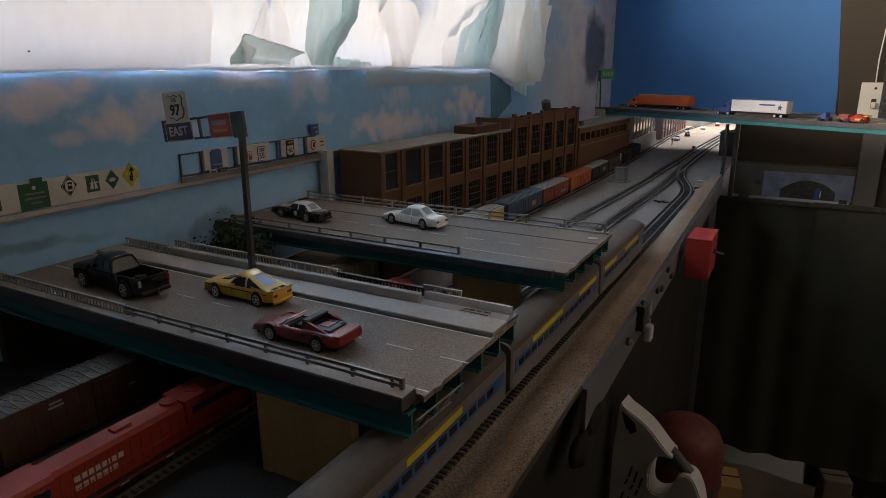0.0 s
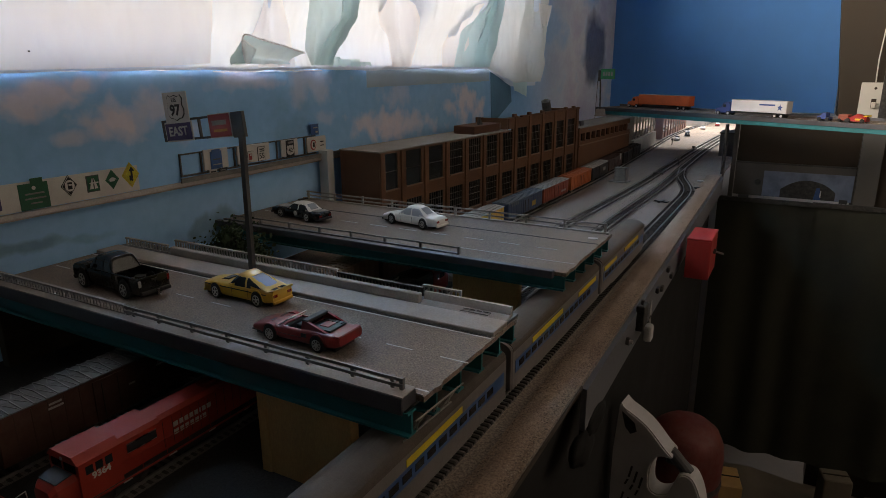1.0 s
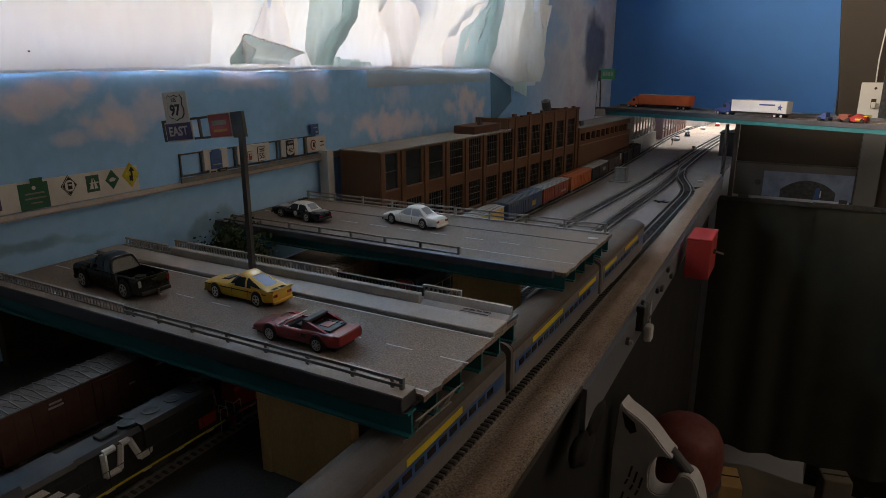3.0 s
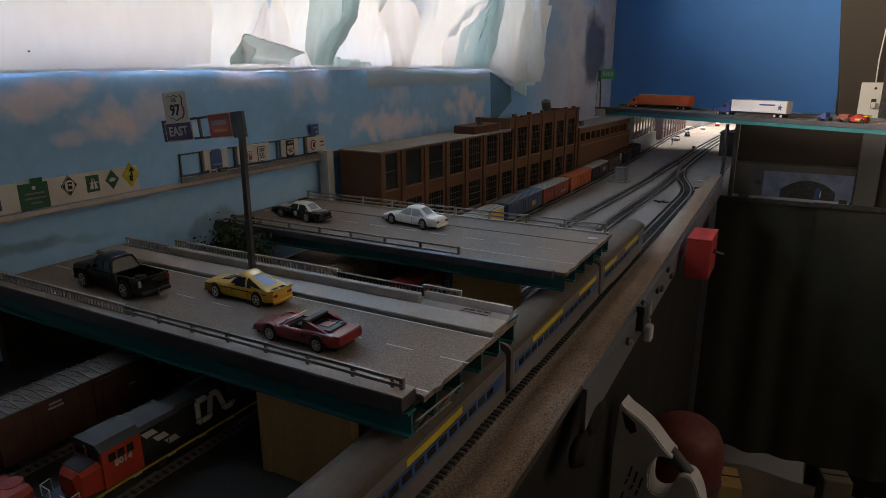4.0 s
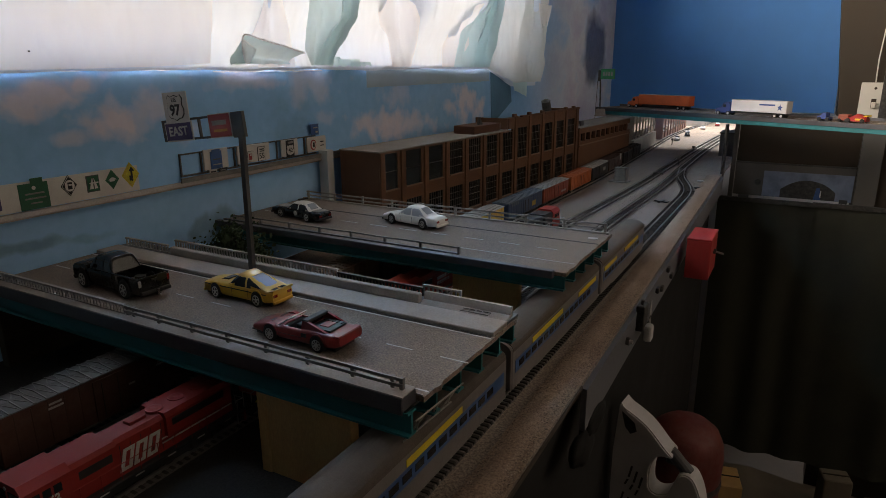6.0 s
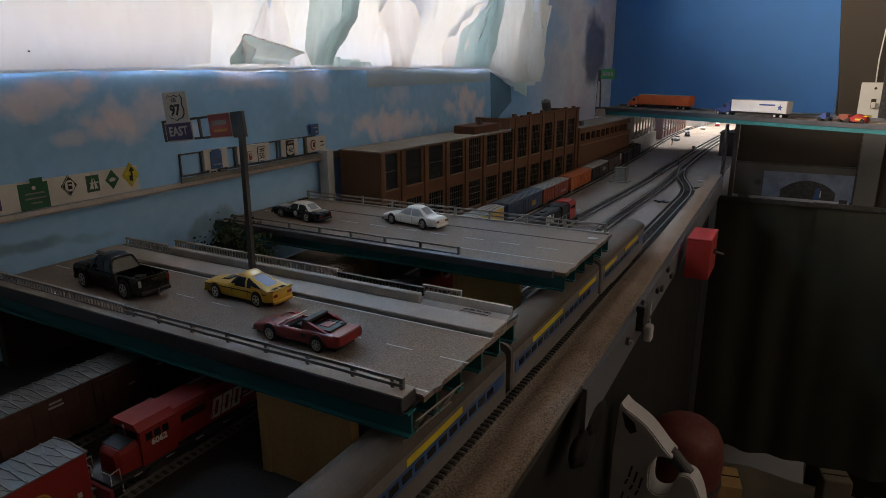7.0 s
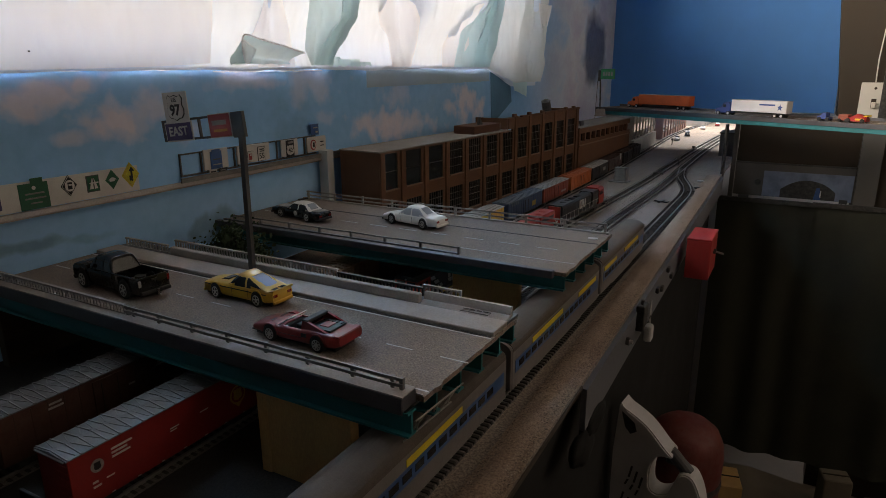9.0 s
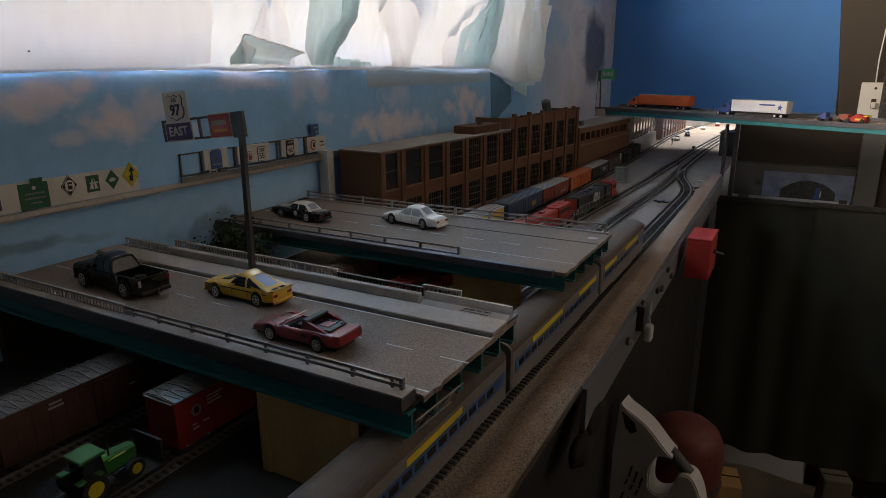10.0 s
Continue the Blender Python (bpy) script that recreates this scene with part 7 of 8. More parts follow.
def train():
    # leading black engine with red nose
    t, hd, cab, yc, h, hood, zf, zh = loco(0.379, 0.645, "black model diesel locomotive with red cab leading the train", L_BLACK, L_RED, L_RED, L_BLACK, "", (0.040, 0.062, 0.084), {"sill": T_YELLOW, "end": L_RED, "rails": L_WHITE}, True)
    noodle(hd, hood + 0.0004, 0.010, zf + 0.008, 0.026, L_WHITE)
    side_bars(hd, hood + 0.0002, [(yc + 0.001, yc + 0.006, zf + 0.003, zh - 0.006)], L_WHITE)
    # red engine
    t, hd, cab, yc, h, hood, zf, zh = loco(0.099, 0.367, "bright red model diesel locomotive numbered 9364", L_RED, L_RED, L_RED, L_RED, "9364", (0.055, 0.078, 0.100), {"sill": L_RED, "rails": L_RED, "pilot": L_RED})
    rows = []
    for k, (w0, w1) in enumerate(((0.0, 0.0042), (0.0056, 0.0090), (0.0104, 0.0138), (0.0152, 0.0186), (0.0200, 0.0234), (0.0248, 0.0260), (0.0274, 0.0308), (0.0322, 0.0362))):
        rows.append((yc + 0.047 + w0, yc + 0.047 + w1, zf + 0.0150, zf + 0.0190))
        if k < 7:
            rows.append((yc + 0.047 + w0, yc + 0.047 + w1, zf + 0.0085, zf + 0.0125))
    side_bars(hd, hood + 0.0002, rows, L_WHITE)
    side_bars(hd, 0.0151, [(yc + 0.006, yc + 0.0300, zh - 0.0060, zh - 0.0052), (yc + 0.006, yc + 0.0300, zh - 0.0125, zh - 0.0120)], M["chrome"])
    # black engine with orange-red cab
    t, hd, cab, yc, h, hood, zf, zh = loco(-0.124, 0.092, "black model diesel locomotive with red cab numbered 8014", L_BLACK, L_ORANGE, L_ORANGE, L_BLACK, "8014", (0.030, 0.050, 0.070, 0.088), {"sill": T_YELLOW, "end": L_ORANGE, "cab_roof": L_BLACK, "rails": L_BLACK})
    noodle(hd, hood + 0.0004, 0.020, zf + 0.006, 0.032, L_WHITE)
    for s in (-1, 1):
        for k in range(3):
            y0 = yc + 0.001 + 0.009 * k
            sl = prism(bmesh.new(), [(y0, zh - 0.004 - 0.007 * k), (y0 + 0.010, zh - 0.004 - 0.007 * k), (y0 + 0.014, zh - 0.009 - 0.007 * k), (y0 + 0.004, zh - 0.009 - 0.007 * k)], "x", min(s * 0.0151, s * 0.0154), max(s * 0.0151, s * 0.0154))
            part("slash", sl, L_WHITE, hd, "white diagonal slash")
    # second red engine
    t, hd, cab, yc, h, hood, zf, zh = loco(-0.338, -0.132, "red model diesel locomotive with white stripe numbered 6062", L_SOO, L_SOO, L_SOO, L_SOO, "6062", (0.030, 0.050, 0.070, 0.088), {"sill": L_BLACK, "rails": L_SOO, "pilot": L_SOO})
    side_bars(hd, hood + 0.0002, [(0.0245, h - 0.010, zf + 0.0100, zf + 0.0113), (0.0245, h - 0.010, zf + 0.0065, zf + 0.0078)], L_WHITE, "stripe")
    for s in (-1, 1):
        for k in range(3):
            y0 = -0.012 + 0.0108 * k
            a, b = sorted((s * (hood + 0.0002), s * (hood + 0.0005)))
            q = boxes((a, b, y0, y0 + 0.0029, zf + 0.003, zf + 0.0195), (a, b, y0 + 0.0064, y0 + 0.0093, zf + 0.003, zf + 0.0195), (a, b, y0 + 0.0029, y0 + 0.0064, zf + 0.0170, zf + 0.0195), (a, b, y0 + 0.0029, y0 + 0.0064, zf + 0.003, zf + 0.0055))
            for v in q.verts:
                v.co.y += 0.28 * (v.co.z - zf)   # slanted
            part("marking", q, L_WHITE, hd, "blocky white mark")
    # red boxcar
    a, b = -0.530, -0.352
    car, body, axles = boxcar(pose(-0.405, (a + b) / 2, 0.0045), b - a, L_CAR, "clean red boxcar with bright ribbed metal roof and gold crest", M["galv"], 0.0525, "moving train", False, False, True)
    ROLLING.append((car, (a + b) / 2, False, [(w, 0.0052) for w in axles]))
    x, h = 0.0173, (b - a) / 2
    for s in (-1, 1):
        xa, xb = sorted((s * x, s * (x + 0.0003)))
        ring = bmesh.new()
        n = 22
        for k in range(n):
            p = [(0.0085 * q * math.cos(2 * math.pi * m_ / n), 0.0085 * q * math.sin(2 * math.pi * m_ / n)) for q in (1, 0.80) for m_ in (k, k + 1)]
            ring.faces.new([ring.verts.new((s * (x + 0.0003), h - 0.034 + u, 0.0305 + v)) for u, v in (p[0], p[1], p[3], p[2])])
        part("crest_ring", ring, M["gold_ink"], body, "gold ring crest")
        part("crest", prism(bmesh.new(), shield(0.0095, 0.0105, h - 0.034, 0.0305), "x", xa, xb), M["gold_ink"], body)
        part("crest_tip", prism(bmesh.new(), [(h - 0.038, 0.0230), (h - 0.034, 0.0190), (h - 0.030, 0.0230)], "x", xa, xb), M["gold_ink"], body)
        d = [(-h + 0.019 + 0.0048 * math.cos(k * math.pi / 9), 0.0370 + 0.0048 * math.sin(k * math.pi / 9)) for k in range(18)]
        part("round_badge", prism(bmesh.new(), d, "x", xa, xb), M["rail_pale"], body, "grey round badge")
        xa2, xb2 = sorted((s * (x + 0.0003), s * (x + 0.0005)))
        part("badge_face", prism(bmesh.new(), shield(0.0050, 0.0060, -h + 0.019, 0.0370), "x", xa2, xb2), M["sign_black"], body)
    side_bars(body, x, [(-h + 0.030, -h + 0.046, 0.0425, 0.0440), (-h + 0.030, -h + 0.042, 0.0395, 0.0410), (-h + 0.030, -h + 0.044, 0.0365, 0.0380), (-h + 0.014, -h + 0.018, 0.0250, 0.0265), (-h + 0.014, -h + 0.020, 0.0215, 0.0230),
                          (-h + 0.024, -h + 0.030, 0.0240, 0.0250), (-0.012, -0.004, 0.0330, 0.0338), (-0.012, -0.006, 0.0310, 0.0318), (0.016, 0.024, 0.0330, 0.0338), (h - 0.010, h - 0.007, 0.021, 0.025)], L_WHITE)
    side_bars(body, x, [(y, y + 0.0025, 0.0112, 0.0119) for y in np.linspace(-h + 0.006, h - 0.010, 9)], L_WHITE, "reflector")
    for e in (-1, 1):
        part("running_board", rounded(-0.016, 0.016, e * h - 0.0022, e * h + 0.0022, 0.0500, 0.0508, 0.0002, 1), M["galv"], car, "bright end running board")
    # flat wagon with two tractors
    fa, fb = -0.735, -0.543
    fl = thing("flat_wagon", pose(-0.405, (fa + fb) / 2, 0.0045), "black flat wagon carrying green farm tractors", "goods wagon", "moving train")
    part("deck", rounded(-0.0165, 0.0165, -(fb - fa) / 2, (fb - fa) / 2, 0.0060, 0.0090, 0.0005, 1), L_BLACK, fl, "black flat deck")
    part("bulkhead", rounded(-0.0165, 0.0165, (fb - fa) / 2 - 0.0025, (fb - fa) / 2, 0.0090, 0.0290, 0.0005, 1), L_BLACK, fl, "dark end bulkhead")
    for s in (-1, 1):
        part("coupler", boxes((-0.0016, 0.0016, min(s * 0.096, s * 0.103), max(s * 0.096, s * 0.103), 0.0075, 0.0100)), M["coupler"], fl)
    ax = bogie(fl, -0.070, 2, 0.020, 0.0052, 0.0) + bogie(fl, 0.070, 2, 0.020, 0.0052, 0.0)
    ROLLING.append((fl, (fa + fb) / 2, False, [(w, 0.0052) for w in ax]))
    for k, s0 in enumerate((-0.586, -0.666)):
        tr = tractor("green model farm tractor with yellow wheels on a flat wagon")
        tr.matrix_basis = pose(-0.405, s0, 0.0135)
        ROLLING.append((tr, s0, False, []))


def tractor(label):
    """Faces +y; origin on the deck under its middle."""
    t = thing("farm_tractor", pose(0, 0, 0), label, "tractor", "moving train")
    hood = loft(bmesh.new(), [[(x * q, y, z0 + z * (1 - 0.12 * k)) for x, z in ((-0.0055, 0.0), (0.0055, 0.0), (0.0055, 0.0115), (0.0035, 0.0135), (-0.0035, 0.0135), (-0.0055, 0.0115))] for k, (y, q, z0) in enumerate(((0.002, 1.1, 0.0095), (0.018, 1.0, 0.0095), (0.0285, 0.88, 0.0100)))])
    part("bonnet", hood, T_GREEN, t, "green bonnet")
    part("bonnet_stripe", boxes((0.0055, 0.0062, 0.006, 0.020, 0.0190, 0.0196)), T_YELLOW, t)
    part("chassis", rounded(-0.0040, 0.0040, -0.014, 0.0285, 0.0060, 0.0105, 0.0006, 1), L_BLACK, t)
    part("cab_glass", loft(bmesh.new(), [[(-0.0085, -0.0140, 0.0125), (0.0085, -0.0140, 0.0125), (0.0085, 0.0025, 0.0125), (-0.0085, 0.0025, 0.0125)], [(-0.0078, -0.0125, 0.0285), (0.0078, -0.0125, 0.0285), (0.0078, 0.0005, 0.0285), (-0.0078, 0.0005, 0.0285)]]), M["glass"], t, "dark cab windows")
    part("cab_roof", rounded(-0.0098, 0.0098, -0.0160, 0.0035, 0.0284, 0.0312, 0.0009, 2), T_GREEN, t, "green cab roof")
    for s in (-1, 1):
        part("mudguard", rounded(s * 0.0105 - 0.0030, s * 0.0105 + 0.0030, -0.0205, -0.0015, 0.0165, 0.0180, 0.0005, 1), T_GREEN, t)
        w = part("rear_wheel", tube(bmesh.new(), (s * 0.0088, -0.0105, 0.0095), (s * 0.0150, -0.0105, 0.0095), 0.0095, 20), M["tyre"], t, "large black tyre")
        part("rim", tube(bmesh.new(), (s * 0.0140, -0.0105, 0.0095), (s * 0.0154, -0.0105, 0.0095), 0.0058, 16), T_YELLOW, w, "yellow rim")
        w = part("front_wheel", tube(bmesh.new(), (s * 0.0095, 0.0215, 0.0068), (s * 0.0140, 0.0215, 0.0068), 0.0068, 18), M["tyre"], t, "black tyre")
        part("rim", tube(bmesh.new(), (s * 0.0132, 0.0215, 0.0068), (s * 0.0144, 0.0215, 0.0068), 0.0040, 14), T_YELLOW, w, "yellow rim")
    part("exhaust", tube(bmesh.new(), (0.0045, 0.0080, 0.022), (0.0045, 0.0080, 0.0320), 0.0007, 6), L_BLACK, t)
    return t


train()


# ---------------------------------------------------------------- round the far overpass
M["brown_board"] = material("stained_brown_board", (0.034, 0.022, 0.011), 0.7, coarse=6, vary=0.35, grit=0.15, stretch=(0.3, 1, 1))
M["grey_board"] = material("grey_painted_board", (0.10, 0.094, 0.085), 0.75, coarse=8, vary=0.2, grit=0.1)
M["brown_wall"] = material("dark_tan_wall", (0.038, 0.028, 0.018), 0.8, coarse=5, vary=0.25, grit=0.1)
M["ivory"] = material("ivory_switch_plate", (0.62, 0.59, 0.52), 0.45, coarse=20, vary=0.06, grit=0.03)
M["print_sky"] = material("printed_photo_sky", (0.20, 0.24, 0.34), 0.5, coarse=14, vary=0.5, grit=0.05)
M["red_box"] = material("red_plastic_box", (0.42, 0.035, 0.030), 0.5, coarse=20, vary=0.15, grit=0.06)
def stone_material(name, dark, pale):
    m = bpy.data.materials.new(name)
    m.use_nodes = True
    nt = m.node_tree
    geo = nt.nodes.new("ShaderNodeNewGeometry")
    c = ramp(nt, geo.outputs["Random Per Island"], [(0.0, dark), (0.55, tuple((a + b) / 2.6 for a, b in zip(dark, pale))), (1.0, pale)])
    c = mix(nt, 0.3, c, ramp(nt, noise_fac(nt, 900, 3), [(0.3, (0.02, 0.02, 0.02)), (0.7, pale)]))
    nt.links.new(c, nt.nodes["Principled BSDF"].inputs["Base Color"])
    nt.nodes["Principled BSDF"].inputs["Roughness"].default_value = 0.95
    return m


M["stone"] = stone_material("mixed_stone", (0.09, 0.07, 0.055), (0.66, 0.52, 0.41))
M["stone_dark"] = stone_material("dark_stone", (0.06, 0.055, 0.05), (0.42, 0.37, 0.33))
M["steel"] = material("worn_steel", (0.45, 0.44, 0.42), 0.35, metal=0.9, coarse=60, vary=0.2)

structure("wall_north", prism(bmesh.new(), [(0.084, 0.13), (1.5, 0.13), (1.5, 1.62), (0.0, 1.62), (0.0, 0.90), (0.046, 0.48)], "y", 2.20, 2.30), M["brown_wall"], "dark tan wall beside the blue board")
structure("wall_north_lower", boxes((0.150, 1.5, 2.20, 2.30, TABLE_FLOOR, 0.13)), M["brown_wall"], "dark tan wall below the far overpass")
structure("backdrop_return", boxes((0.090, 0.110, 2.30, 2.70, 0.13, 1.62)), M["brown_wall"], "narrow return wall beside the blue board")


def recess():
    r = thing("wall_recess", pose(0, 0, 0), "brown wooden board over a grey panel below the overpass", "wall panel")
    part("upper_board", boxes((-0.172, 0.150, 2.212, 2.225, 0.0085, 0.136)), M["brown_board"], r, "dark brown board")
    part("shadow_gap", boxes((-0.172, 0.150, 2.205, 2.214, 0.0040, 0.0084)), M["black"], r)
    low = part("lower_panel", boxes((-0.172, 0.150, 2.206, 2.220, -0.095, 0.0038)), M["grey_board"], r, "grey painted panel")
    part("knob_hole", tube(bmesh.new(), (-0.104, 2.2065, -0.052), (-0.104, 2.2030, -0.052), 0.0095, 18), M["black"], low, "black round hole")
    part("side_post", rounded(-0.186, -0.173, 2.195, 2.222, -0.12, 0.136, 0.001, 1), M["grey_board"], r)
    part("side_post", rounded(0.151, 0.205, 2.180, 2.199, -0.12, 0.130, 0.001, 1), M["grey_board"], r, "dusty grey post")
    part("foot_block", boxes((0.118, 0.139, 2.200, 2.2055, -0.100, -0.088)), M["black"], low)
    return r


recess()


def car_print():
    r = thing("photo_print", pose(0, 0, 0), "blue printed photograph of a dark car's rear", "picture")
    p = part("paper", boxes((-0.090, 0.148, 2.2030, 2.2045, -0.094, -0.016)), M["print_sky"], r, "printed cloudy sky")
    dome = [(-0.040 + 0.146 * k / 16, -0.094 + 0.056 * math.sin(math.pi * (0.08 + 0.84 * k / 16)) ** 0.6) for k in range(17)]
    part("car_shape", prism(bmesh.new(), [(-0.040, -0.0940)] + dome + [(0.106, -0.0940)], "y", 2.2022, 2.2030), M["black"], p, "dark car outline")
    part("light_patch", prism(bmesh.new(), [(0.050, -0.094), (0.070, -0.094), (0.064, -0.058), (0.056, -0.058)], "y", 2.2016, 2.2022), M["sign_blue"], p)
    part("bright_edge", boxes((0.066, 0.069, 2.2014, 2.2022, -0.086, -0.066)), M["white"], p)
    return r


car_print()


def switch_plate():
    r = thing("light_switch", pose(0.1605, 2.196, 0.192), "ivory light switch plate on the dark wall", "light switch")
    part("plate", rounded(-0.035, 0.035, -0.003, 0.004, -0.057, 0.057, 0.002, 2), M["ivory"], r)
    part("toggle", rounded(-0.005, 0.005, -0.012, -0.002, -0.012, 0.004, 0.001, 1), M["ivory"], r)
    part("slot", boxes((-0.006, 0.006, -0.0036, -0.003, -0.013, 0.013)), M["brown_board"], r)
    for s in (-1, 1):
        part("screw", tube(bmesh.new(), (0, -0.0042, s * 0.0415), (0, -0.003, s * 0.0415), 0.0036, 10), M["brown_board"], r)
    c = thing("wall_cable", pose(0, 0, 0), "thin pale cable running up the wall", "cable")
    cb = bmesh.new()
    pts = [(0.158, 2.194, 0.25), (0.156, 2.190, 0.31), (0.162, 2.192, 0.42), (0.166, 2.194, 0.62), (0.165, 2.194, 1.0)]
    for p, q in zip(pts, pts[1:]):
        tube(cb, p, q, 0.0016, 6)
    part("cable", cb, M["ivory"], c)
    structure("trim", boxes((0.176, 0.230, 2.188, 2.1995, 0.14, 1.62)), M["black"], "black upright trim on the dark wall")


switch_plate()
# black cloth that closes the aisle, in overlapping widths
for n, (xa, xb, yy) in enumerate(((-0.20, 0.055, 2.06), (0.050, 0.62, 2.07))):
    bm = bmesh.new()
    vs = []
    for i in range(41):
        x = xa + (xb - xa) * i / 40
        o = 0.0022 * math.sin(x * 55 + n) + 0.003 * noise.noise(Vector((x * 14, n, 0)))
        vs.append([bm.verts.new((x, yy + o * (1 + k * 0.8), z + 0.004 * noise.noise(Vector((x * 20, k, 2))))) for k, z in enumerate((-0.084, -0.30, -0.58, -0.90))])
    for a, b in zip(vs, vs[1:]):
        for k in range(3):
            bm.faces.new((a[k], a[k + 1], b[k + 1], b[k]))
    drape = thing("black_drape", pose(0, 0, 0), "black cloth hanging across the aisle below the overpass", "drape", "aisle drapes")
    part("cloth", bm, M["black_cloth"], drape, smooth=True)
    part("batten", boxes((xa, xb, yy - 0.006, yy + 0.006, -0.090, -0.078)), M["black"], drape, "black wooden batten along the top")


# ---------------------------------------------------------------- things on the fascia and in the aisle
def red_switch_box():
    r = thing("control_box", pose(-0.1445, 1.135, 0), "red plastic control box with a small lever on the fascia", "control box")
    part("box", rounded(-0.0065, 0.033, 0.0, 0.090, -0.058, 0.010, 0.0015, 2), M["red_box"], r, "red plastic housing")
    part("lid", rounded(-0.0070, 0.0335, -0.0005, 0.0905, 0.010, 0.0135, 0.001, 1), M["red_box"], r)
    g = tube(bmesh.new(), (0.033, 0.045, -0.016), (0.050, 0.044, -0.019), 0.0018, 8)
    part("lever", g, M["steel"], r, "small steel lever")
    part("collar", tube(bmesh.new(), (0.033, 0.045, -0.016), (0.037, 0.045, -0.0165), 0.0045, 10), M["black"], r)
    return r


red_switch_box()


def fascia_clutter():
    r = thing("toggle_bracket", pose(edge_x(0.80) + 0.006, 0.80, 0), "small dark bracket with a white toggle on the fascia", "bracket")
    part("plate", rounded(-0.001, 0.010, -0.010, 0.012, -0.030, 0.004, 0.001, 1), M["black"], r)
    part("stalk", tube(bmesh.new(), (0.004, 0.0, 0.004), (0.005, 0.0, 0.010), 0.0022, 8), M["black"], r)
    part("toggle", rounded(0.010, 0.020, -0.008, 0.008, -0.044, -0.022, 0.003, 2), M["board_white"], r, "white toggle knob")
    part("bracket_arm", tube(bmesh.new(), (0.006, 0.05, -0.006), (0.012, 0.02, -0.040), 0.0013, 6), M["steel"], r)
    t = thing("fascia_knob", pose(edge_x(0.735) + 0.006, 0.735, -0.022), "tiny pale knob with a dark dial on the fascia", "knob")
    part("dial", tube(bmesh.new(), (0, 0, 0), (0.004, 0, 0), 0.005, 12), M["black"], t)
    part("cap", tube(bmesh.new(), (0.004, 0, 0), (0.008, 0, 0), 0.0025, 10), M["board_white"], t)
    for k, (y, w) in enumerate(((0.60, 0.035), (0.56, 0.03))):
        c = thing("black_bag", pose(edge_x(y) + 0.004, y, -0.058 - 0.012 * k), "crumpled black cloth tucked under the fascia", "cloth")
        bm = bmesh.new()
        bmesh.ops.create_icosphere(bm, subdivisions=3, radius=1.0)
        for v in bm.verts:
            d = 1 + 0.25 * noise.noise(v.co * 2.0 + Vector((k, 0, 0)))
            v.co = Vector((v.co.x * 0.009, v.co.y * w, v.co.z * 0.016)) * d
        part("cloth", bm, M["skirt_cloth"], c, smooth=True)
    for k, (y, z) in enumerate(((0.93, -0.018), (0.97, -0.028), (1.02, -0.012), (1.06, -0.034))):
        c = thing("wire_clip", pose(edge_x(y) + 0.006, y, z), "small dark wire clip on the fascia", "clip")
        part("clip", rounded(0, 0.005, -0.006, 0.006, -0.004, 0.004, 0.001, 1), M["black"], c)
    s = thing("white_tag", pose(edge_x(1.83) - 0.03, 1.815, 0.0005, 0, 0, 6), "small white card lying on the gravel", "card")
    part("card", boxes((-0.017, 0.017, -0.008, 0.008, 0, 0.002)), M["sign_white"], s)
    s = thing("dark_chip", pose(-0.215, 1.70, 0.0005, 0, 0, 20), "small dark scrap lying on the gravel", "scrap")
    part("chip", rounded(-0.007, 0.007, -0.004, 0.004, 0, 0.004, 0.001, 1), M["black"], s)
    s = thing("uncoupler", pose(-0.262, 1.49, 0.0005, 0, 0, 70), "small dark uncoupling magnet between the tracks", "track part")
    part("bar", boxes((-0.004, 0.004, -0.016, 0.016, 0, 0.003)), M["black"], s)
    part("tab", boxes((-0.012, 0.012, -0.003, 0.003, 0, 0.004)), M["black"], s)
    s = thing("switch_motor", pose(-0.345, 1.875, 0.0005, 0, 0, 20), "small dark switch machine beside the turnout", "track part")
    part("motor", rounded(-0.014, 0.014, -0.005, 0.005, 0, 0.007, 0.001, 1), M["black"], s)


fascia_clutter()


def relay_cabinet():
    r = thing("relay_cabinet", pose(-0.409, 1.712, 0.0), "small grey trackside cabinet on the gravel", "cabinet")
    part("cabinet", rounded(-0.015, 0.015, -0.012, 0.012, 0.0, 0.036, 0.001, 1), M["rail_grey"], r)
    part("lid", rounded(-0.0165, 0.0165, -0.0135, 0.0135, 0.036, 0.0385, 0.0006, 1), M["rail_grey"], r)
    part("plinth", boxes((-0.028, 0.022, -0.018, 0.016, -0.0005, 0.003)), M["rail_grey"], r)


relay_cabinet()


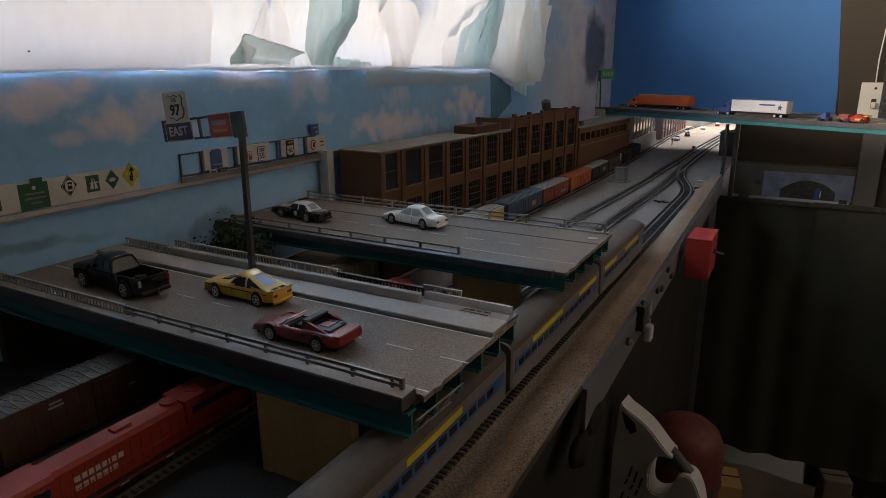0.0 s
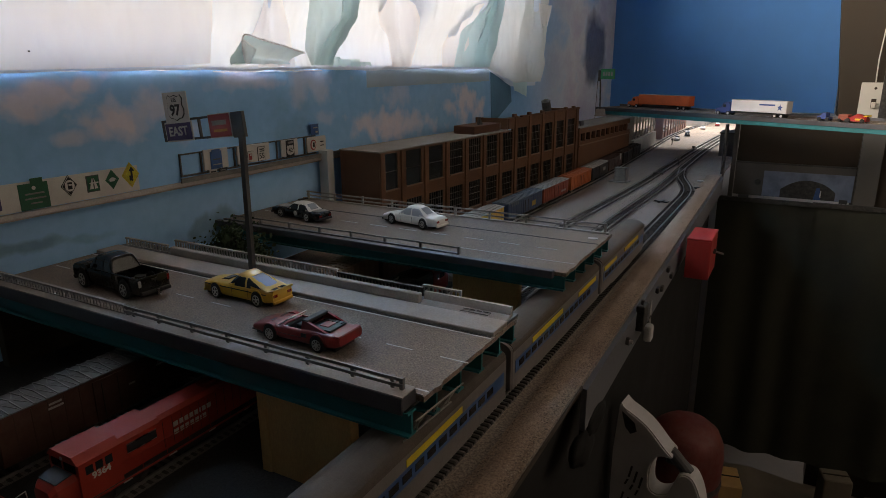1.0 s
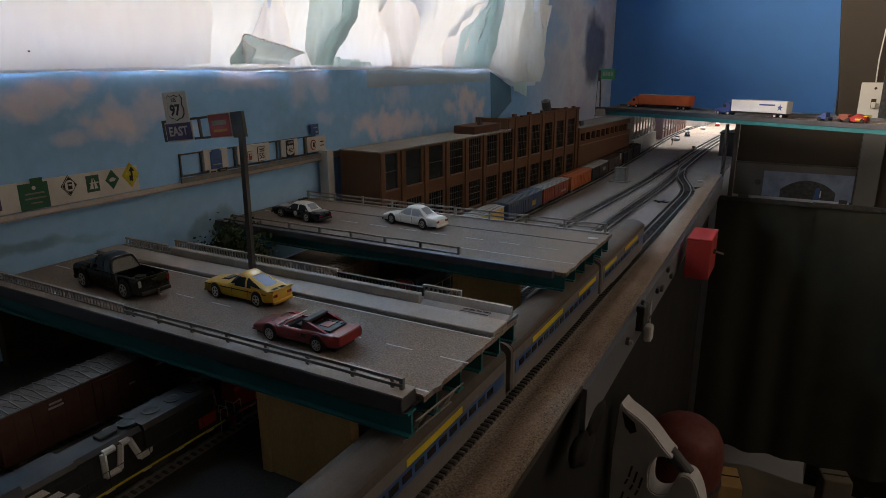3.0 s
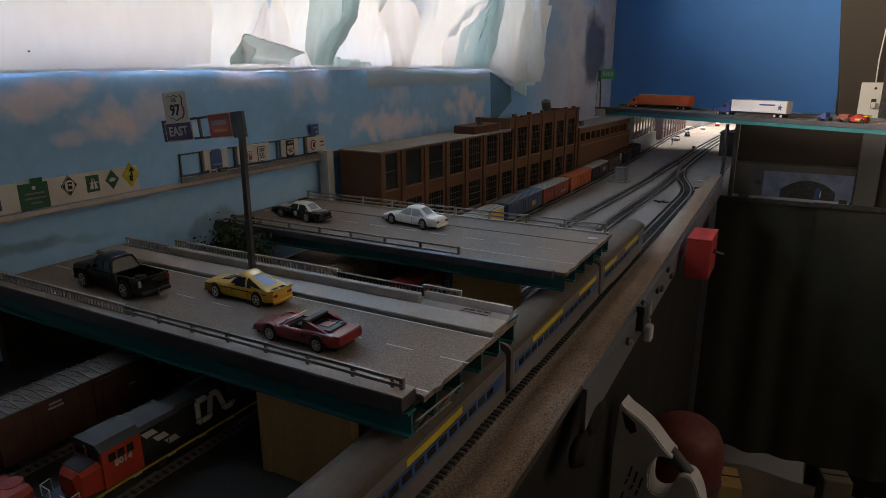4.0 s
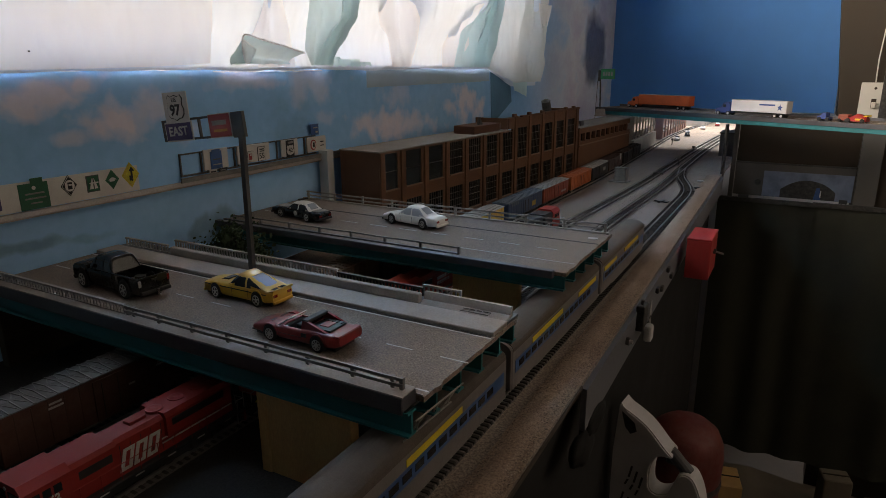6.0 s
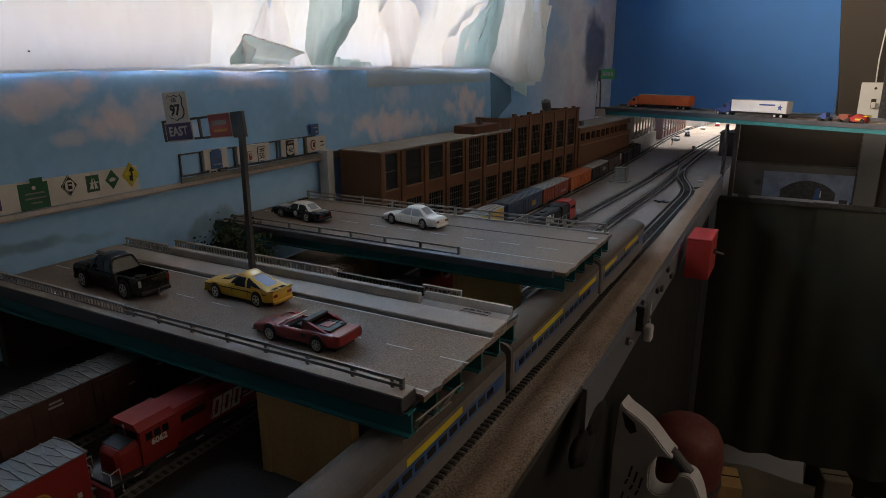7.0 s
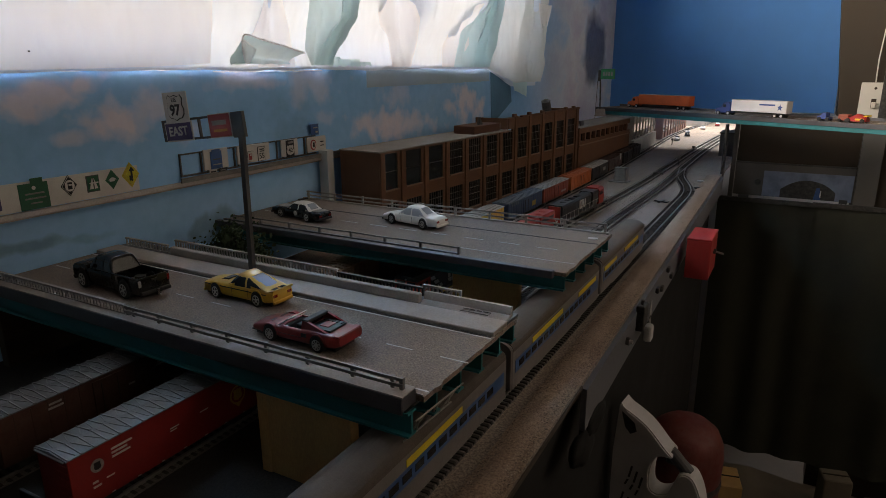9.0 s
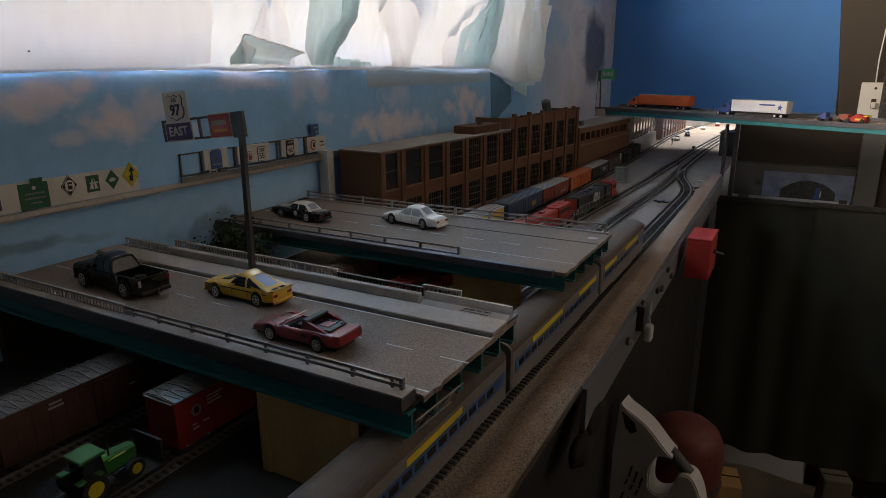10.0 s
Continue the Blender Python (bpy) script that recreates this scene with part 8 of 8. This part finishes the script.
def appliance():
    """White plastic appliance shell with a looped handle and vent slots, held close below the table edge."""
    r = thing("white_appliance", pose(-0.100, 0.80, -0.190, 0, 0, -6), "white plastic appliance with looped handle and vent slots", "appliance")
    y0, y1 = -0.016, 0.016
    shell = [(-0.073, -0.30), (-0.073, -0.02), (-0.068, 0.047), (-0.060, 0.046), (-0.030, 0.030), (-0.005, 0.005), (0.006, -0.006), (-0.012, -0.010), (-0.020, -0.030), (-0.020, -0.058), (-0.010, -0.066), (0.004, -0.060), (0.010, -0.045), (0.018, -0.026),
             (0.034, -0.027), (0.047, -0.055), (0.050, -0.090), (0.040, -0.112), (0.020, -0.124), (0.000, -0.128), (0.002, -0.30)]
    soft = []
    for k in range(len(shell)):
        a, b, c, d = (Vector(shell[(k + q) % len(shell)]) for q in (-1, 0, 1, 2))
        for u in ((0.0, 0.25, 0.5, 0.75) if 2 <= k < len(shell) - 3 else (0.0,)):
            soft.append(tuple(0.5 * ((2 * b) + (c - a) * u + (2 * a - 5 * b + 4 * c - d) * u * u + (3 * b - a - 3 * c + d) * u ** 3)))
    bm = prism(bmesh.new(), soft, "y", y0, y1)
    bmesh.ops.bevel(bm, geom=[e for e in bm.edges if abs(e.verts[0].co.y - e.verts[1].co.y) < 1e-6], offset=0.0018, segments=2, affect="EDGES")
    part("shell", bm, M["white"], r, "white moulded plastic shell")
    grip = tube(bmesh.new(), (0.000, 0, -0.004), (0.026, 0, -0.028), 0.0085, 14)
    part("grip", grip, M["gantry"], r, "dark grey rubber grip")
    part("badge_hole", prism(bmesh.new(), [(-0.064, 0.042), (-0.046, 0.030), (-0.042, 0.018), (-0.050, 0.012), (-0.058, 0.020)], "y", y0 - 0.0006, y0), M["black"], r)
    for col in range(3):
        for row in range(4):
            x, z = -0.044 + 0.0075 * col - 0.0045 * row, -0.036 - 0.022 * row - 0.006 * col
            s = prism(bmesh.new(), [(x - 0.0016, z), (x + 0.0012, z), (x - 0.0022, z - (0.018 if row != 1 else 0.009)), (x - 0.0050, z - (0.018 if row != 1 else 0.009))], "y", y0 - 0.0007, y0)
            part("vent_slot", s, M["black"], r)
    return r


appliance()


def red_canister():
    r = thing("red_canister", pose(-0.104, 0.993, -0.386), "dark red round plastic canister with a rounded lid", "canister")
    prof = [(0.057, -0.03), (0.0595, 0.03), (0.0605, 0.080), (0.058, 0.102), (0.050, 0.120), (0.036, 0.132), (0.017, 0.138)]
    n = 36
    bm = bmesh.new()
    loft(bm, [[(q * math.cos(2 * math.pi * k / n), q * math.sin(2 * math.pi * k / n), z) for k in range(n)] for q, z in prof])
    part("shell", bm, wagon_paint("dark_red_plastic", (0.14, 0.018, 0.012), 0.15), r, "dark red moulded shell", True)
    part("rim", loft(bmesh.new(), [[(q * math.cos(2 * math.pi * k / n), q * math.sin(2 * math.pi * k / n), z) for k in range(n)] for q, z in ((0.0605, 0.028), (0.0615, 0.034), (0.0605, 0.040))]), M["black"], r)
    part("latch", rounded(-0.009, 0.009, -0.062, -0.051, 0.085, 0.105, 0.003, 1), M["black"], r, "black latch", False, pose(0, 0, 0, 0, 0, -10))
    part("base_drum", tube(bmesh.new(), (0, 0, -0.68), (0, 0, -0.03), 0.054, 30, 0.057), M["black"], r, "black drum below")
    return r


red_canister()


def aisle_clutter():
    cl = material("pale_dust_sheet", (0.17, 0.145, 0.11), 0.9, coarse=12, vary=0.25, grit=0.1)
    r = thing("dust_sheet", pose(0.10, 1.72, -0.93), "pale rumpled dust sheet over boxes in the aisle", "dust sheet")
    bm = bmesh.new()
    rows = []
    for j in range(25):
        rr = []
        for i in range(41):
            x, y = -0.30 + 0.70 * i / 40, -0.28 + 0.56 * j / 24
            z = 0.055 * noise.noise(Vector((x * 4, y * 4, 1))) + 0.018 * noise.noise(Vector((x * 13, y * 11, 4))) - 0.15 * max(0, -y - 0.16)
            rr.append(bm.verts.new((x, y, z)))
        rows.append(rr)
    for a, b in zip(rows, rows[1:]):
        for i in range(40):
            bm.faces.new((a[i], a[i + 1], b[i + 1], b[i]))
    part("cloth", bm, cl, r, smooth=True)
    for x, y, w, d, h, lab in ((-0.10, 1.80, 0.14, 0.10, 0.20, "plain tan cardboard box on the floor"), (0.20, 1.86, 0.07, 0.06, 0.26, "small pale cardboard box on the floor"), (0.30, 1.84, 0.05, 0.05, 0.22, "narrow pale box on the floor"), (0.05, 1.72, 0.22, 0.2, 0.14, "low cardboard box under a dust sheet")):
        b = thing("cardboard_box", pose(x, y, TABLE_FLOOR, 0, 0, 14), lab, "box", "aisle boxes")
        part("carton", rounded(-w / 2, w / 2, -d / 2, d / 2, 0, h, 0.003, 1), M["tan_pier"] if h == 0.20 else cl, b)
        part("flap", boxes((-w / 2 + 0.002, w / 2 - 0.002, -0.002, 0.002, h, h + 0.002)), M["brown_board"], b)
    p = thing("wooden_leg", pose(0.295, 1.30, TABLE_FLOOR), "plain tan wooden leg standing in the aisle", "post")
    part("leg", loft(bmesh.new(), [[(x + dx, y, z) for x, y in ((-0.03, -0.02), (0.03, -0.02), (0.03, 0.02), (-0.03, 0.02))] for z, dx in ((0, -0.040), (0.86, 0.035))]), M["tan_pier"], p)


aisle_clutter()


# ---------------------------------------------------------------- bush between the overpasses
def bush(m, scale, label, n, seed):
    rnd = random.Random(seed)
    r = thing("bush", m, label, "bush")
    st = bmesh.new()
    tips = []
    for k in range(9):
        a, l = rnd.uniform(0, 6.28), rnd.uniform(0.5, 1.0) * scale
        p = Vector((0.15 * math.cos(a) * scale, 0.15 * math.sin(a) * scale, 0))
        q = Vector((0.26 * math.cos(a) * l, 0.26 * math.sin(a) * l, l))
        tube(st, p, q, scale * 0.03, 5, scale * 0.012)
        tips += [p.lerp(q, u) for u in (0.5, 0.7, 0.85, 1.0)]
    part("stem", st, M["tie"], r, "thin dark stems")
    lf = bmesh.new()
    for k in range(n):
        c = rnd.choice(tips) + Vector([rnd.gauss(0, 0.10) * scale for _ in range(3)])
        s = scale * rnd.uniform(0.018, 0.042)
        u = Vector([rnd.gauss(0, 1) for _ in range(3)]).normalized()
        v = u.orthogonal().normalized()
        w = u.cross(v)
        if c.z < 0:
            continue
        lf.faces.new([lf.verts.new(c + v * s * a + w * s * b) for a, b in ((-1, 0), (0, -0.7), (1, 0), (0, 0.7))])
    o = part("foliage", lf, M["leaf"], r, "dark green clumped leaves")
    o["kind"] = "stuff"
    return r


M["leaf"] = material("dark_green_leaf", (0.035, 0.060, 0.022), 0.8, coarse=60, vary=0.5, grit=0.2)
bush(pose(-0.622, 0.585, 0.0), 0.096, "dark green bush against the mural between the overpasses", 4200, 5)
bush(pose(-0.668, 0.575, 0.0), 0.078, "lower dark bush beside the first one", 2600, 8)
bush(pose(-0.690, 0.585, 0.0), 0.066, "small dark bush at the foot of the mural", 1800, 11)


# ---------------------------------------------------------------- loose stones and dust
def loose_stones(name, label, spots, mat):
    vs, fs = [], []
    for x, y, z, s in spots:
        n = len(vs)
        a = random.uniform(0, 3.14)
        c, d = math.cos(a) * s, math.sin(a) * s
        vs += [(x + c, y + d, z), (x - d * 0.8, y + c * 0.8, z), (x - c, y - d, z), (x + d * 0.7, y - c * 0.7, z), (x + c * 0.2, y, z + s * random.uniform(0.25, 0.6))]
        fs += [(n, n + 1, n + 4), (n + 1, n + 2, n + 4), (n + 2, n + 3, n + 4), (n + 3, n, n + 4)]
    me = bpy.data.meshes.new(name)
    me.from_pydata(vs, [], fs)
    me.materials.append(mat)
    return tagged(new(name, me), label, "gravel", "", "stuff")


_r = random.Random(7)
_spots = []
for _k in range(15000):
    _y = 0.22 + 1.65 * _r.random() ** 1.5
    _spots.append((edge_x(_y) - 0.0325 + 0.0315 * _r.random(), _y, 0.0022 + 0.0015 * _r.random(), 0.0003 + 0.0011 * _r.random() ** 2))
loose_stones("loose_gravel", "loose brown and grey stones along the table edge", _spots, M["stone"])
_spots = [(_r.uniform(-0.46, -0.20), 0.85 + 1.3 * _r.random(), 0.0002, 0.0004 + 0.0016 * _r.random() ** 3) for _k in range(9000)]
loose_stones("loose_gravel", "dark loose stones between the tracks", _spots, M["stone_dark"])
_spots = [(_r.uniform(-0.70, -0.20), _r.choice((_r.uniform(0.34, 0.43), _r.uniform(0.66, 0.80))), DECK + 0.0001, _r.uniform(0.0002, 0.0005)) for _k in range(500)]
loose_stones("road_grit", "specks of grit scattered over the overpass roads", _spots, M["stone"])


# ---------------------------------------------------------------- lit yard in the room beyond
M["pale_flat"] = material("pale_building_flat", (0.50, 0.48, 0.44), 0.85, coarse=14, vary=0.3, grit=0.15)
M["pink_brick"] = material("pinkish_brick_flat", (0.34, 0.20, 0.15), 0.85, coarse=14, vary=0.3, grit=0.2)


def far_building(x, y, w, d, h, mat, label, bays):
    r = thing("background_building", pose(x, y, 0), label, "building", "yard buildings")
    b = part("wall", rounded(-d, 0, 0, w, -0.001, h, 0.001, 1), mat, r)
    for k in range(bays):
        u = w * (k + 0.5) / bays
        part("pilaster", boxes((0, 0.004, u - w / bays / 2, u - w / bays / 2 + 0.006, 0, h - 0.004)), mat, b)
        for z in (0.25, 0.62):
            part("window", boxes((0.0002, 0.0016, u - w / bays * 0.22, u + w / bays * 0.25, h * z - 0.012, h * z + 0.016)), M["glass"], b)
    part("roof", boxes((-d - 0.002, 0.003, -0.002, w + 0.002, h, h + 0.004)), M["roof"], r)
    return r


far_building(-0.535, 2.36, 0.40, 0.10, 0.125, M["pale_flat"], "pale concrete warehouse beside the lit yard", 8)
far_building(-0.515, 2.80, 0.62, 0.10, 0.150, M["pink_brick"], "pinkish brick warehouse in the room beyond", 10)
far_building(-0.440, 3.50, 0.60, 0.12, 0.160, M["pale_flat"], "pale building at the end of the yard", 7)
tagged(part("concrete_wall", boxes((-0.515, -0.503, 2.25, 2.62, -0.001, 0.050)), M["pale_flat"]), "low pale concrete wall beside the siding", "wall")
for x, y, c in ((-0.452, 2.80, C_WHITE), (-0.440, 2.98, C_BLACK), (-0.462, 3.12, C_WHITE), (-0.425, 3.34, C_WHITE), (-0.385, 3.55, C_RED)):
    v = thing("parked_car", pose(x, y, 0.0005, 0, 0, 96), "tiny parked model car by the far buildings", "model car", "parked cars in the yard")
    part("body", loft(bmesh.new(), [car_ring(a * 0.55, 0.0098, 0.003, z, 0.0003) for a, z in ((-0.042, 0.008), (-0.040, 0.010), (-0.020, 0.0112), (0.030, 0.0112), (0.040, 0.010), (0.042, 0.008))]), c, v)
    part("cabin", loft(bmesh.new(), [[(-0.012, -0.0088, 0.011), (0.016, -0.0088, 0.011), (0.016, 0.0088, 0.011), (-0.012, 0.0088, 0.011)], [(-0.006, -0.0068, 0.0165), (0.010, -0.0068, 0.0165), (0.010, 0.0068, 0.0165), (-0.006, 0.0068, 0.0165)]]), M["glass"], v)
    for a in (-0.0135, 0.0135):
        for s in (-1, 1):
            part("wheel", tube(bmesh.new(), (a, s * 0.0075, 0.0036), (a, s * 0.0102, 0.0036), 0.0036, 10), M["tyre"], v)
hut = thing("yard_hut", pose(-0.222, 2.42, 0), "small dark grey yard hut near the board's leg", "hut")
part("hut_wall", rounded(-0.022, 0.022, -0.05, 0.05, -0.001, 0.075, 0.001, 1), M["gantry"], hut)
part("hut_roof", boxes((-0.025, 0.025, -0.053, 0.053, 0.075, 0.079)), M["black"], hut)
for x, y in ((-0.335 + 0.02, 2.08), (-0.320, 2.40), (-0.265, 2.75), (-0.43, 2.62)):
    s = thing("yard_signal", pose(x - 0.01, y, 0), "tiny dark dwarf signal beside the track", "signal", "yard signals")
    part("mast", tube(bmesh.new(), (0, 0, 0), (0, 0, 0.018), 0.0016, 6), M["black"], s)
    part("head", rounded(-0.004, 0.004, -0.004, 0.004, 0.018, 0.026, 0.001, 1), M["rail_pale"] if y < 2.3 else M["black"], s)


# ---------------------------------------------------------------- motion
def run(t):
    """How far the train has rolled after t seconds."""
    return 0.0785 * t + 0.00025 * t * t


def on_main(y):
    """Place and heading of the moving line at y."""
    lo = max(i for i in range(len(MAIN_LINE)) if MAIN_LINE[i][1] <= y)
    a, b = MAIN_LINE[lo], MAIN_LINE[min(lo + 1, len(MAIN_LINE) - 1)]
    u = (y - a[1]) / max(1e-9, b[1] - a[1])
    return a[0] + (b[0] - a[0]) * u, math.degrees(a[2] + (b[2] - a[2]) * u) - 90


MAIN_LINE = polyline(MAIN, 0.02)


def motions():
    for ob, s0, turned, axles in ROLLING:
        z = ob.matrix_basis.translation.z
        rows = []
        for k in range(21):
            t = k * 0.5
            y = s0 + run(t)
            x, turn = on_main(y)
            rows.append((t, pose(x, y, z, 0, 0, turn + (180 if turned else 0))))
        walk(ob, rows)
        for w, r in axles:
            p = w.matrix_basis.translation.copy()
            sign = 1 if turned else -1
            walk(w, [(k / 10, pose(p.x, p.y, p.z, sign * math.degrees(run(k / 10) / r))) for k in range(101)])


motions()
